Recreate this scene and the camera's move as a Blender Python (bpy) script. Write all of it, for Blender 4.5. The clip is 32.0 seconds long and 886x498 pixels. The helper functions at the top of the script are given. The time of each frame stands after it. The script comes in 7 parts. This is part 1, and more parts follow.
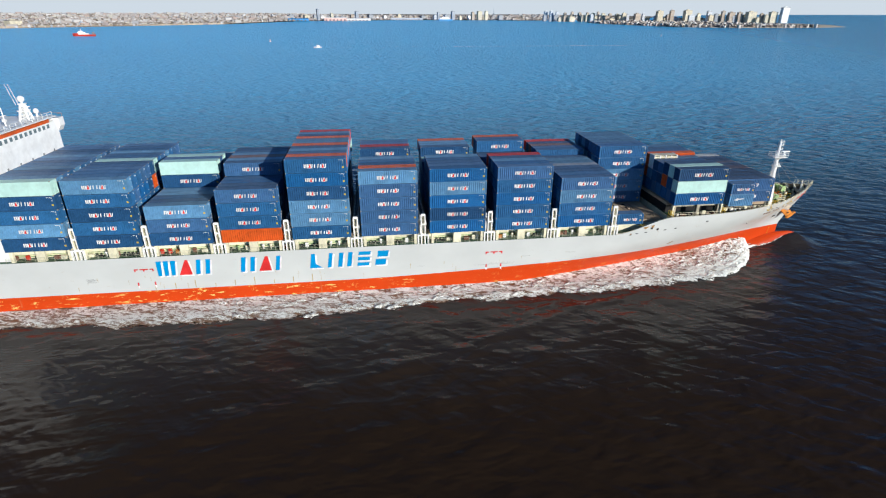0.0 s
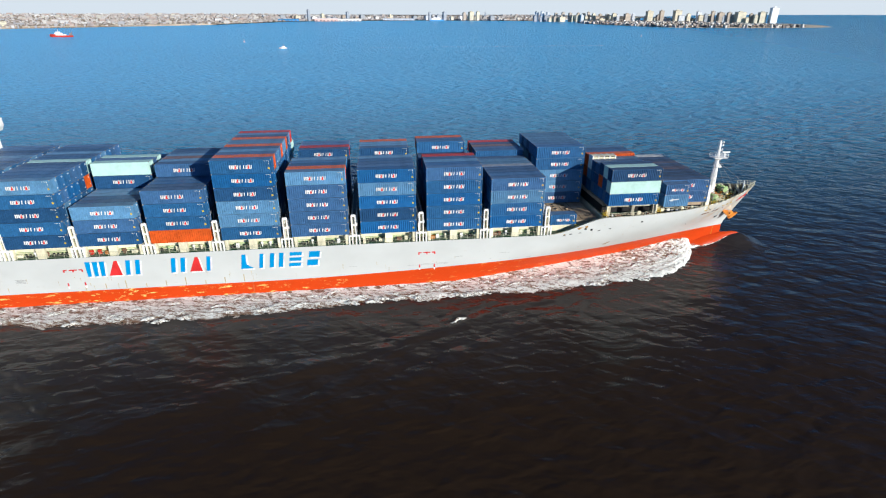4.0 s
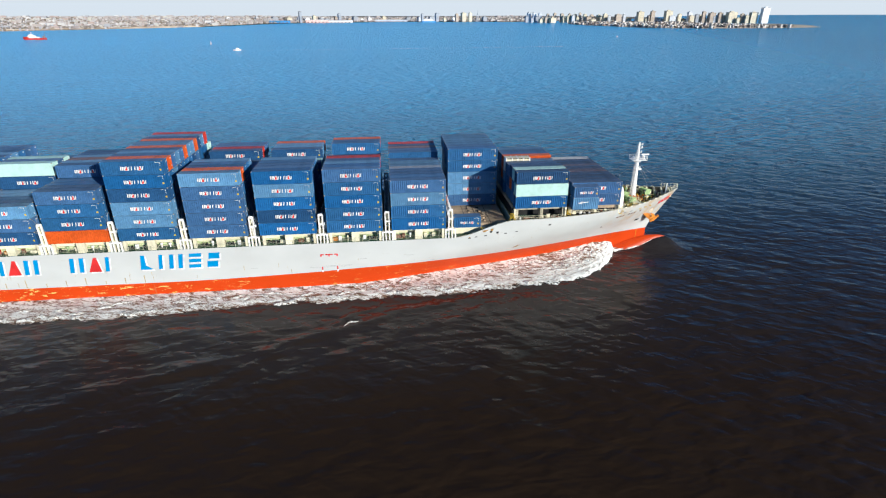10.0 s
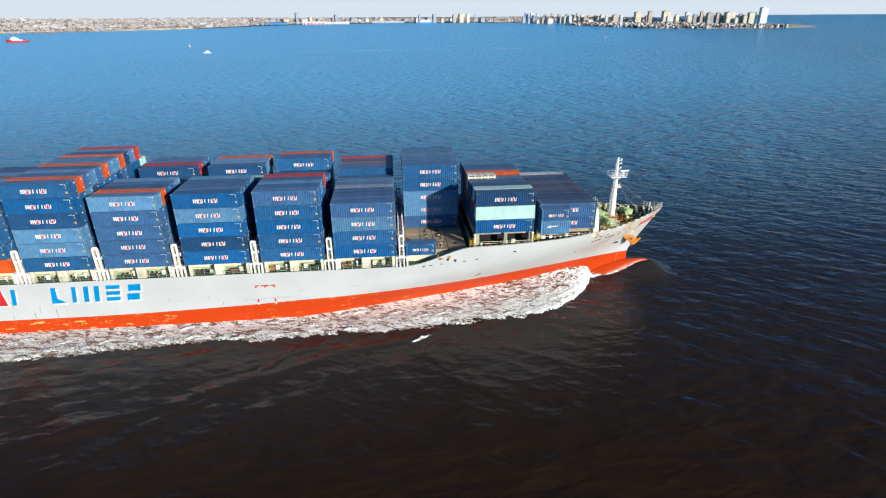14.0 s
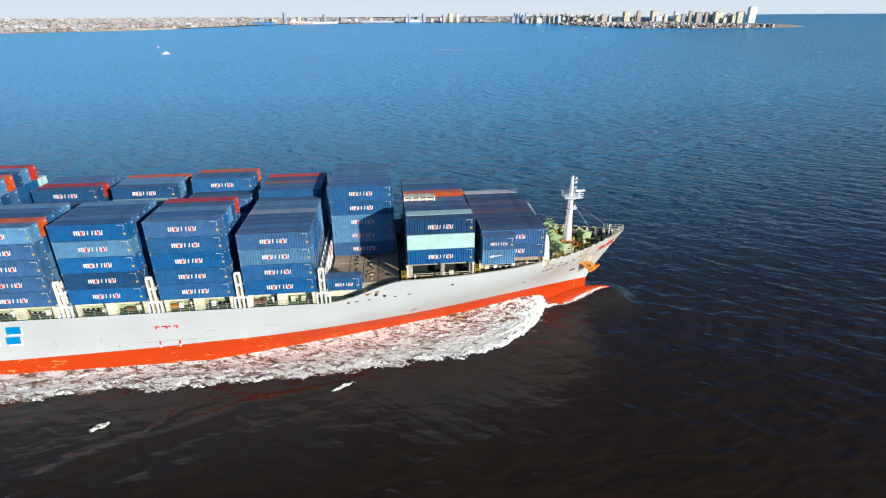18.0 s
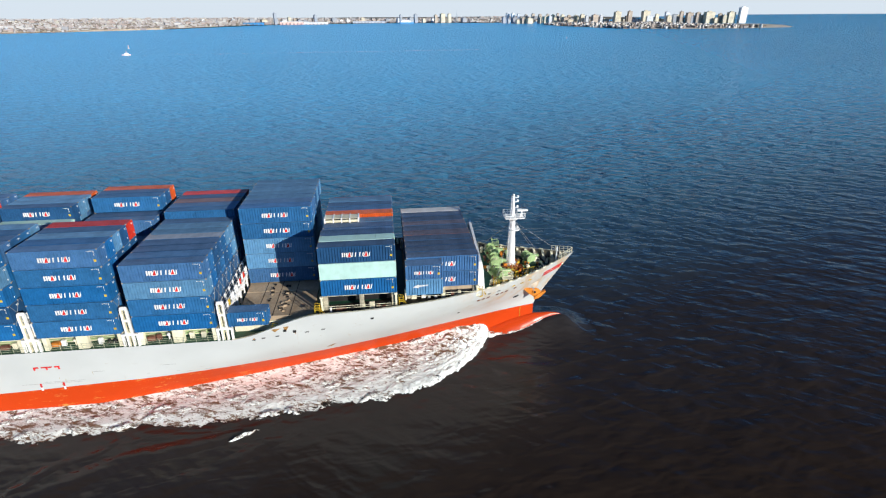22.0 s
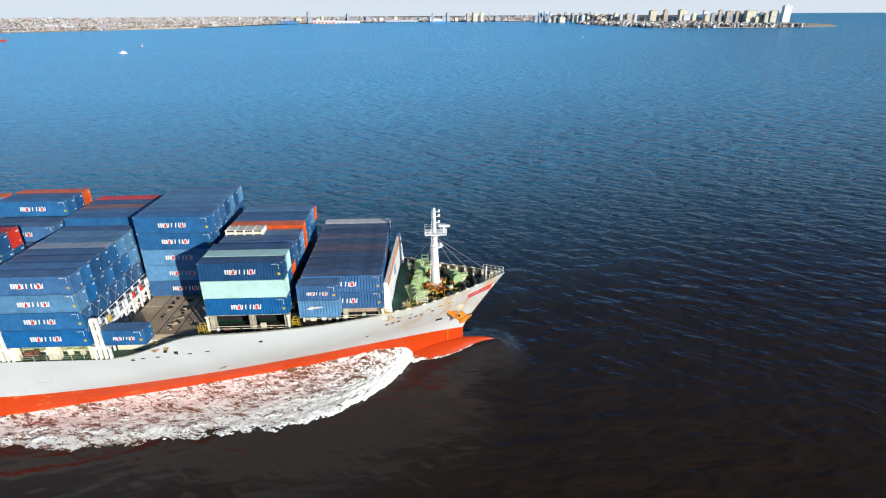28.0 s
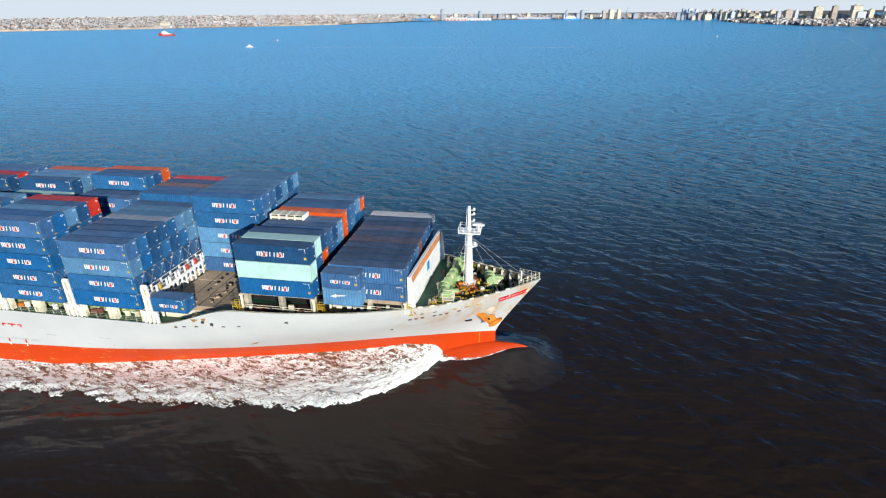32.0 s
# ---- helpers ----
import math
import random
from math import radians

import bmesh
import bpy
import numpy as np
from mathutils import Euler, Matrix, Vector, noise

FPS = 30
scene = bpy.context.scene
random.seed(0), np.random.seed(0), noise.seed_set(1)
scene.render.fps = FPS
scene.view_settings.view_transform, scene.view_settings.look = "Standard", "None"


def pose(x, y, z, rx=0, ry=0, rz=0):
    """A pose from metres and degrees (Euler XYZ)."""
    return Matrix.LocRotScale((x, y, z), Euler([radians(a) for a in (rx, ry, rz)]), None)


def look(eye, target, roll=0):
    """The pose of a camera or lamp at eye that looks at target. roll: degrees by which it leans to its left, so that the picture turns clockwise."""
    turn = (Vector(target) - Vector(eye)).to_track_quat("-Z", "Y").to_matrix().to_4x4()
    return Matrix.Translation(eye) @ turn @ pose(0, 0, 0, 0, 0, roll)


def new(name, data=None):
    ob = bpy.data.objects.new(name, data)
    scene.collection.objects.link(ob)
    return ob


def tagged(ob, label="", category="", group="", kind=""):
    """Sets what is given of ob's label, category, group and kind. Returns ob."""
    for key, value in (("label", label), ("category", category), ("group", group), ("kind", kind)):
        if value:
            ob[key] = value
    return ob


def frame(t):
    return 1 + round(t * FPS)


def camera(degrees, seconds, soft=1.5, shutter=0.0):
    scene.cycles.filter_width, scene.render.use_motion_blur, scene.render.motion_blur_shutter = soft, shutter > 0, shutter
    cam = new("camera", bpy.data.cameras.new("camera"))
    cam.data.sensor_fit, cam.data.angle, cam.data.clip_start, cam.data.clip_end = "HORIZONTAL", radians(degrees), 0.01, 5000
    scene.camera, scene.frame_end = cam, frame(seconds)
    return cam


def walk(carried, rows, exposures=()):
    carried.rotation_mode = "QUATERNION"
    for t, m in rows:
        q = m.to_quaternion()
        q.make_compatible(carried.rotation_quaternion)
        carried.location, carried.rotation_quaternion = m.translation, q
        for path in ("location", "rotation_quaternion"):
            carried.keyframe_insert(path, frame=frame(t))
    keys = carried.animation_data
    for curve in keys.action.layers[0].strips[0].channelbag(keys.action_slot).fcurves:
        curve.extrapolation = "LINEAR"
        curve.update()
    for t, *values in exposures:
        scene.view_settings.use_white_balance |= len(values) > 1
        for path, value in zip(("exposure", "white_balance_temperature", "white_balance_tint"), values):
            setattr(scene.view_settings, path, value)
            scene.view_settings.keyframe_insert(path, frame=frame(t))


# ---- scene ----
# World: metres, sea level at z = 0. The ship steams along +x at a steady speed and yaws a little;
# everything aboard is placed by its position at 0 s.
SPEED = 8.7
LAST = 32.0
cam = camera(79.4, LAST, soft=1.2)
# time and heading of the ship, degrees to port
HEADING = [(0, 0.03), (1, 0.07), (2, 0.06), (3, -0.04), (3.5, -0.09), (5.5, -0.29), (6, -0.40), (7, -0.62), (8, -0.82), (9, -0.98), (10, -1.01), (11, -0.92), (11.5, -0.84), (12, -0.82), (12.5, -0.85), (13, -0.93), (13.5, -1.04),
           (14, -1.11), (14.5, -1.07), (16.5, -0.83), (17, -0.84), (18, -0.79), (19, -0.75), (20, -0.75), (21, -0.75), (22, -0.69), (23, -0.62), (24, -0.50), (25, -0.42), (26, -0.38), (26.5, -0.43), (28.5, -0.60), (29, -0.52),
           (29.5, -0.37), (30, -0.10), (31, 0.53), (32, 1.12)]


def course(t):
    """Where the ship is and how it heads at a time."""
    turn = float(np.interp(t, [a for a, b in HEADING], [b for a, b in HEADING]))
    return Matrix.Translation((SPEED * t, 0, 0)) @ Matrix.Rotation(radians(turn), 4, "Z")


# time, eye and target relative to the ship, roll
PATH = [
    (0, (-51.78, -123.59, 58.26), (-40.31, -32.98, 17.53), 0.12),
    (1, (-48.23, -124.44, 58.31), (-36.47, -33.91, 17.49), 0.19),
    (2, (-44.50, -125.05, 58.39), (-32.79, -34.47, 17.67), 0.13),
    (3, (-40.63, -125.50, 58.45), (-29.08, -34.91, 17.71), 0.13),
    (3.5, (-38.66, -125.68, 58.47), (-27.17, -35.06, 17.77), 0.09),
    (5.5, (-30.59, -126.37, 58.57), (-19.57, -35.68, 17.91), 0.01),
    (6, (-28.53, -126.59, 58.57), (-17.73, -35.87, 17.91), -0.01),
    (7, (-24.33, -127.10, 58.56), (-14.00, -36.31, 17.94), -0.07),
    (8, (-20.14, -127.56, 58.51), (-10.21, -36.70, 17.94), -0.09),
    (9, (-16.08, -127.88, 58.43), (-6.64, -36.95, 17.90), -0.20),
    (10, (-12.17, -127.77, 58.45), (-2.82, -36.82, 17.96), -0.14),
    (11, (-8.58, -127.18, 58.40), (0.84, -36.27, 17.83), -0.05),
    (11.5, (-6.93, -126.27, 58.39), (2.44, -35.40, 17.71), 0.00),
    (12, (-5.41, -124.67, 58.39), (3.91, -33.75, 17.83), -0.08),
    (12.5, (-3.99, -122.45, 58.40), (5.20, -31.49, 17.90), -0.11),
    (13, (-2.61, -119.79, 58.38), (6.37, -28.80, 17.89), -0.13),
    (13.5, (-1.17, -116.94, 58.39), (7.53, -25.92, 17.91), -0.24),
    (14, (0.32, -114.23, 58.40), (8.77, -23.12, 18.06), -0.35),
    (14.5, (1.87, -111.94, 58.41), (10.38, -20.84, 18.05), -0.49),
    (16.5, (8.43, -105.36, 58.60), (17.64, -14.38, 18.13), -0.44),
    (17, (10.15, -103.99, 58.65), (19.36, -12.99, 18.25), -0.47),
    (18, (13.70, -101.40, 58.80), (23.17, -10.41, 18.40), -0.39),
    (19, (17.23, -98.92, 58.91), (26.86, -7.93, 18.56), -0.41),
    (20, (20.73, -96.45, 58.92), (30.37, -5.44, 18.61), -0.42),
    (21, (24.37, -93.90, 58.94), (34.02, -2.90, 18.60), -0.38),
    (22, (27.90, -91.44, 58.88), (37.69, -0.48, 18.51), -0.40),
    (23, (31.33, -89.06, 58.80), (40.85, 1.94, 18.46), -0.45),
    (24, (34.71, -86.66, 58.74), (44.03, 4.35, 18.34), -0.33),
    (25, (38.19, -84.53, 58.71), (46.83, 6.56, 18.35), -0.33),
    (26, (41.80, -83.10, 58.67), (49.50, 8.11, 18.40), -0.45),
    (26.5, (43.67, -82.93, 58.63), (50.74, 8.30, 18.29), -0.37),
    (28.5, (51.29, -84.10, 58.12), (52.28, 7.33, 17.62), -0.57),
    (29, (53.01, -84.18, 58.04), (51.43, 7.24, 17.55), -0.68),
    (29.5, (54.51, -84.03, 57.93), (50.38, 7.28, 17.37), -0.59),
    (30, (55.86, -83.67, 57.81), (49.27, 7.47, 17.19), -0.63),
    (31, (58.39, -82.58, 57.53), (47.06, 8.02, 16.75), -0.60),
    (32, (60.89, -81.24, 57.40), (45.00, 8.71, 16.70), -0.56),
]
walk(cam, [(t, course(t) @ look(eye, target, roll)) for t, eye, target, roll in PATH],
     exposures=[(0, 0.45, 5880, 6), (2, 0.53, 5880, 6), (6, 0.59, 5880, 6), (LAST, 0.60, 5880, 6)])

# ---- light ----
SUN_EL = radians(15.6)
SUN_AZ = math.atan2(0.584, -0.812)
world = bpy.data.worlds.new("sky")
scene.world = world
world.use_nodes = True
wn = world.node_tree.nodes
sky = wn.new("ShaderNodeTexSky")
sky.sky_type = "NISHITA"
sky.sun_disc = False
sky.sun_elevation = SUN_EL
sky.sun_rotation = SUN_AZ
sky.altitude = 50
sky.air_density = 1.0
sky.dust_density = 0.15
sky.ozone_density = 2.2
wn["Background"].inputs["Strength"].default_value = 0.05
cool = wn.new("ShaderNodeMix")
cool.data_type, cool.blend_type = "RGBA", "MULTIPLY"
cool.inputs[0].default_value = 1.0
# haze whitens the sky towards the horizon
up = wn.new("ShaderNodeSeparateXYZ")
world.node_tree.links.new(wn.new("ShaderNodeTexCoord").outputs["Generated"], up.inputs[0])
haze = wn.new("ShaderNodeValToRGB")
haze.color_ramp.elements[0].color, haze.color_ramp.elements[1].color = (1.16, 1.30, 1.98, 1), (0.30, 0.42, 0.58, 1)
haze.color_ramp.elements[1].position = 0.6
for at, col in ((0.04, (1.00, 1.38, 2.10, 1)), (0.16, (0.64, 1.15, 1.84, 1))):
    haze.color_ramp.elements.new(at).color = col
world.node_tree.links.new(up.outputs["Z"], haze.inputs[0])
world.node_tree.links.new(haze.outputs[0], cool.inputs[7])
world.node_tree.links.new(sky.outputs[0], cool.inputs[6])
# pale even haze low over the horizon
low_haze = wn.new("ShaderNodeMix")
low_haze.data_type = "RGBA"
band = wn.new("ShaderNodeValToRGB")
band.color_ramp.elements[0].color, band.color_ramp.elements[1].color = (1, 1, 1, 1), (0, 0, 0, 1)
band.color_ramp.elements[0].position, band.color_ramp.elements[1].position = 0.016, 0.062
world.node_tree.links.new(up.outputs["Z"], band.inputs[0])
world.node_tree.links.new(band.outputs[0], low_haze.inputs[0])
world.node_tree.links.new(cool.outputs[2], low_haze.inputs[6])
low_haze.inputs[7].default_value = (9.9, 10.2, 10.5, 1)
world.node_tree.links.new(low_haze.outputs[2], wn["Background"].inputs["Color"])
sun = new("sun", bpy.data.lights.new("sun", "SUN"))
sun.data.energy = 4.0
sun.data.angle = radians(0.6)
sun.data.color = (1.0, 0.88, 0.74)
away = Vector((-math.sin(SUN_AZ) * math.cos(SUN_EL), -math.cos(SUN_AZ) * math.cos(SUN_EL), -math.sin(SUN_EL)))
sun.rotation_euler = away.to_track_quat("-Z", "Y").to_euler()
sun.location = (200, -200, 150)


# ---- materials ----
def nodes_of(name):
    m = bpy.data.materials.new(name)
    m.use_nodes = True
    nt = m.node_tree
    return m, nt, nt.nodes["Principled BSDF"]


def noise_node(nt, scale, detail=4.0, rough=0.55, coords=None, stretch=(1, 1, 1), turn=0.0):
    mp = nt.nodes.new("ShaderNodeMapping")
    mp.inputs["Scale"].default_value = stretch
    mp.inputs["Rotation"].default_value = (0, 0, turn)
    if coords is None:
        tc = nt.nodes.new("ShaderNodeTexCoord")
        coords = tc.outputs["Object"]
    nt.links.new(coords, mp.inputs["Vector"])
    n = nt.nodes.new("ShaderNodeTexNoise")
    n.inputs["Scale"].default_value = scale
    n.inputs["Detail"].default_value = detail
    n.inputs["Roughness"].default_value = rough
    nt.links.new(mp.outputs[0], n.inputs["Vector"])
    return n


def ramp(nt, src, stops):
    r = nt.nodes.new("ShaderNodeValToRGB")
    r.color_ramp.elements[0].position, r.color_ramp.elements[0].color = stops[0][0], (*stops[0][1], 1)
    r.color_ramp.elements[1].position, r.color_ramp.elements[1].color = stops[-1][0], (*stops[-1][1], 1)
    for pos, col in stops[1:-1]:
        e = r.color_ramp.elements.new(pos)
        e.color = (*col, 1)
    nt.links.new(src, r.inputs[0])
    return r


def mix(nt, fac, a, b, kind="MIX"):
    m = nt.nodes.new("ShaderNodeMix")
    m.data_type = "RGBA"
    m.blend_type = kind
    for sock, v in ((m.inputs[0], fac), (m.inputs[6], a), (m.inputs[7], b)):
        if isinstance(v, (float, int)):
            sock.default_value = v
        elif isinstance(v, tuple):
            sock.default_value = (*v, 1)
        else:
            nt.links.new(v, sock)
    return m.outputs[2]


def bump(nt, bsdf, src, strength, distance):
    b = nt.nodes.new("ShaderNodeBump")
    b.inputs["Strength"].default_value = strength
    b.inputs["Distance"].default_value = distance
    nt.links.new(src, b.inputs["Height"])
    nt.links.new(b.outputs[0], bsdf.inputs["Normal"])
    return b


def paint(name, col, rough=0.45, dirt=0.25, rust=0.0, vary=0.12, metal=0.0, scale=0.6):
    """Painted steel: faded patches, fine grime, and rust where it has worn."""
    m, nt, p = nodes_of(name)
    big = noise_node(nt, scale, 3)
    fine = noise_node(nt, scale * 9, 6, 0.65, stretch=(1, 1, 0.35))
    dark = tuple(c * (1 - dirt) * 0.9 for c in col)
    pale = tuple(min(1.0, c * (1 + vary) + 0.02 * vary) for c in col)
    base = mix(nt, ramp(nt, big.outputs[0], [(0.3, (0, 0, 0)), (0.7, (1, 1, 1))]).outputs[0], dark, pale)
    grime = ramp(nt, fine.outputs[0], [(0.35, (1 - dirt, 1 - dirt, 1 - dirt)), (0.62, (1, 1, 1))])
    base = mix(nt, 1.0, base, grime.outputs[0], "MULTIPLY")
    info = nt.nodes.new("ShaderNodeObjectInfo")
    tone = nt.nodes.new("ShaderNodeMapRange")
    tone.inputs["To Min"].default_value, tone.inputs["To Max"].default_value = 1 - vary, 1 + vary
    nt.links.new(info.outputs["Random"], tone.inputs["Value"])
    hsv = nt.nodes.new("ShaderNodeHueSaturation")
    nt.links.new(tone.outputs[0], hsv.inputs["Value"])
    nt.links.new(base, hsv.inputs["Color"])
    out = hsv.outputs[0]
    if rust > 0:
        r = noise_node(nt, 1.3, 8, 0.7, stretch=(1, 1, 0.3))
        mask = ramp(nt, r.outputs[0], [(0.72 - rust * 0.3, (0, 0, 0)), (0.80 - rust * 0.25, (1, 1, 1))])
        out = mix(nt, mask.outputs[0], out, (0.22, 0.09, 0.035))
    nt.links.new(out, p.inputs["Base Color"])
    p.inputs["Roughness"].default_value = rough
    p.inputs["Metallic"].default_value = metal
    p.inputs["Specular IOR Level"].default_value = 0.22
    bump(nt, p, fine.outputs[0], 0.15, 0.01)
    return m


BLUES = [paint("container_blue", (0.030, 0.128, 0.300), dirt=0.13, vary=0.16),
         paint("container_navy", (0.022, 0.082, 0.200), dirt=0.13, vary=0.14),
         paint("container_faded_blue", (0.115, 0.265, 0.45), dirt=0.13, vary=0.14),
         paint("container_bright_blue", (0.018, 0.125, 0.335), dirt=0.13, vary=0.12),
         paint("container_slate_blue", (0.055, 0.14, 0.30), dirt=0.13, vary=0.15)]
AQUA = paint("container_aqua", (0.50, 0.74, 0.68), dirt=0.05, vary=0.05)
ORANGE = paint("container_orange", (0.72, 0.12, 0.018), dirt=0.2, vary=0.08)
RED = paint("container_red", (0.62, 0.045, 0.025), dirt=0.2, vary=0.06)
GREY = paint("container_grey", (0.76, 0.76, 0.74), dirt=0.15)
BROWN = paint("container_brown", (0.24, 0.11, 0.075), dirt=0.3)
WHITE_MARK = paint("white_lettering", (0.80, 0.80, 0.80), dirt=0.1)
RED_MARK = paint("red_lettering", (0.62, 0.03, 0.03), dirt=0.1)
YELLOW = paint("yellow_paint", (0.68, 0.46, 0.04), dirt=0.3, rust=0.2)
CASTING = paint("worn_corner_steel", (0.42, 0.36, 0.29), dirt=0.35, rough=0.7)
STEEL = paint("grey_steel", (0.30, 0.31, 0.32), dirt=0.3, rough=0.5)
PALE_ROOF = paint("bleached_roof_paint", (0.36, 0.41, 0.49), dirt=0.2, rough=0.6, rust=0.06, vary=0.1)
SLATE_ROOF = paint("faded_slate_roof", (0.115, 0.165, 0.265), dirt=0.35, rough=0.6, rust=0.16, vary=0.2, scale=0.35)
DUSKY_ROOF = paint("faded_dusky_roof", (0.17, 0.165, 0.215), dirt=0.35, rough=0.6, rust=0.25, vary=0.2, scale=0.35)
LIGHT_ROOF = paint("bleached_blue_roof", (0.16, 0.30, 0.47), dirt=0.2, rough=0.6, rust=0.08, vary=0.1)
DECK_DARK = paint("shade_dark_deck", (0.045, 0.038, 0.032), dirt=0.3, rust=0.1, rough=0.7, scale=0.5)
BAND_ORANGE = paint("faded_orange_band", (0.72, 0.30, 0.12), dirt=0.15)
CREAM = paint("cream_paint", (0.84, 0.79, 0.58), dirt=0.14, rust=0.2, scale=0.4)
WHITE = paint("white_paint", (0.92, 0.92, 0.90), dirt=0.04, rough=0.4, vary=0.03)
# cream darkened for the shade under the forward bays, plus grime and rust
SHADED_GRIMY_CREAM = paint("shaded_grimy_cream_paint", (0.60, 0.55, 0.41), dirt=0.45, rust=0.3, scale=0.8)
DECK_GREEN = paint("green_deck_paint", (0.03, 0.105, 0.06), dirt=0.35, rust=0.2, scale=0.3)
PALE_GREEN = paint("pale_green_paint", (0.42, 0.58, 0.27), dirt=0.3, rust=0.12)
HATCH = paint("hatch_brown", (0.52, 0.40, 0.27), dirt=0.2, rust=0.15, rough=0.65, scale=0.25)
# near-black for the shade inside ports and gaps, also for plain dark gear
DARK = paint("dark_recess", (0.02, 0.02, 0.022), rough=0.7)
BLACK = paint("black_rubber", (0.025, 0.025, 0.028), rough=0.6)
ANCHOR_ORANGE = paint("anchor_orange", (0.72, 0.25, 0.03), dirt=0.25, rust=0.15)
BULWARK_DARK = paint("rusty_bulwark_plate", (0.15, 0.13, 0.09), dirt=0.4, rust=0.3)
ROPE = paint("orange_rope", (0.62, 0.20, 0.06), dirt=0.4, rough=0.8, scale=3)
RUST_STAIN = paint("rust_stain", (0.52, 0.42, 0.22), dirt=0.3, rough=0.6, scale=2)
RUST_RUN = paint("rust_run", (0.42, 0.24, 0.08), dirt=0.3, rough=0.7, scale=2)
SCRAPE = paint("scraped_paint", (0.36, 0.37, 0.37), dirt=0.3, rough=0.6, scale=2)
SKY_BLUE_MARK = paint("sky_blue_lettering", (0.012, 0.27, 0.60), dirt=0.06, vary=0.03)


def hull_paint(name, col, streak, wear_col, wear, aft=None, bow=None):
    """Ship side paint: long streaks down the plates, scuffs along the length."""
    m, nt, p = nodes_of(name)
    plate = noise_node(nt, 0.12, 3, 0.5, stretch=(1, 1, 1.6))
    run = noise_node(nt, 1.0, 5, 0.6, stretch=(1.2, 1, 0.12))
    scuff = noise_node(nt, 0.8, 8, 0.78, stretch=(0.45, 1, 1.6))
    base = mix(nt, ramp(nt, plate.outputs[0], [(0.35, (0, 0, 0)), (0.65, (1, 1, 1))]).outputs[0],
               tuple(c * 0.93 for c in col), col)
    runs = ramp(nt, run.outputs[0], [(0.66, (0, 0, 0)), (0.80, (1, 1, 1))])
    base = mix(nt, mix(nt, 1.0, runs.outputs[0], (streak, streak, streak), "MULTIPLY"), base, (0.42, 0.27, 0.13))
    marks = ramp(nt, scuff.outputs[0], [(0.70 - wear * 0.1, (0, 0, 0)), (0.74 - wear * 0.1, (1, 1, 1))])
    patch = noise_node(nt, 0.035, 2, 0.5)
    where = ramp(nt, patch.outputs[0], [(0.36, (0, 0, 0)), (0.50, (1, 1, 1))])
    both = mix(nt, 1.0, marks.outputs[0], where.outputs[0], "MULTIPLY")
    if aft:
        tc = nt.nodes.new("ShaderNodeTexCoord")
        sx = nt.nodes.new("ShaderNodeSeparateXYZ")
        nt.links.new(tc.outputs["Object"], sx.inputs[0])
        far = nt.nodes.new("ShaderNodeMapRange")
        far.inputs["From Min"].default_value, far.inputs["From Max"].default_value = aft[1], aft[0]
        far.inputs["To Min"].default_value, far.inputs["To Max"].default_value = 1.0, 0.0
        nt.links.new(sx.outputs["X"], far.inputs["Value"])
        both = mix(nt, 1.0, both, far.outputs[0], "MULTIPLY")
    base = mix(nt, both, base, wear_col)
    if bow:
        # rust washed down the flare below the bow fittings
        tc = nt.nodes.new("ShaderNodeTexCoord")
        sx = nt.nodes.new("ShaderNodeSeparateXYZ")
        nt.links.new(tc.outputs["Object"], sx.inputs[0])
        near = nt.nodes.new("ShaderNodeMapRange")
        near.inputs["From Min"].default_value, near.inputs["From Max"].default_value = bow
        nt.links.new(sx.outputs["X"], near.inputs["Value"])
        high = nt.nodes.new("ShaderNodeMapRange")
        high.inputs["From Min"].default_value, high.inputs["From Max"].default_value = 7.5, 11.0
        nt.links.new(sx.outputs["Z"], high.inputs["Value"])
        wash = ramp(nt, noise_node(nt, 0.42, 6, 0.66, stretch=(0.8, 1, 0.5)).outputs[0], [(0.45, (0, 0, 0)), (0.62, (0.75, 0.75, 0.75))])
        wet = mix(nt, 1.0, mix(nt, 1.0, near.outputs[0], high.outputs[0], "MULTIPLY"), wash.outputs[0], "MULTIPLY")
        base = mix(nt, wet, base, (0.50, 0.34, 0.17))
    nt.links.new(base, p.inputs["Base Color"])
    p.inputs["Roughness"].default_value = 0.42
    p.inputs["Specular IOR Level"].default_value = 0.2
    bump(nt, p, plate.outputs[0], 0.25, 0.05)
    return m


HULL_WHITE = hull_paint("hull_white", (0.535, 0.555, 0.545), 0.4, (0.44, 0.42, 0.38), 0.75, bow=(38.0, 48.0))
HULL_ORANGE = hull_paint("hull_orange", (0.54, 0.052, 0.006), 0.6, (0.86, 0.60, 0.17), 1.30, (10, -52))
HULL_ORANGE.node_tree.nodes["Principled BSDF"].inputs["Specular IOR Level"].default_value = 0.08


HULL_WET = hull_paint("wet_hull_orange", (0.50, 0.050, 0.006), 0.2, (0.60, 0.30, 0.06), 0.3)
_p = HULL_WET.node_tree.nodes["Principled BSDF"]
_p.inputs["Roughness"].default_value = 0.3
_p.inputs["Specular IOR Level"].default_value = 0.12
_p.inputs["Coat Weight"].default_value = 0.2
_p.inputs["Coat Roughness"].default_value = 0.14
_p.inputs["Coat IOR"].default_value = 1.4


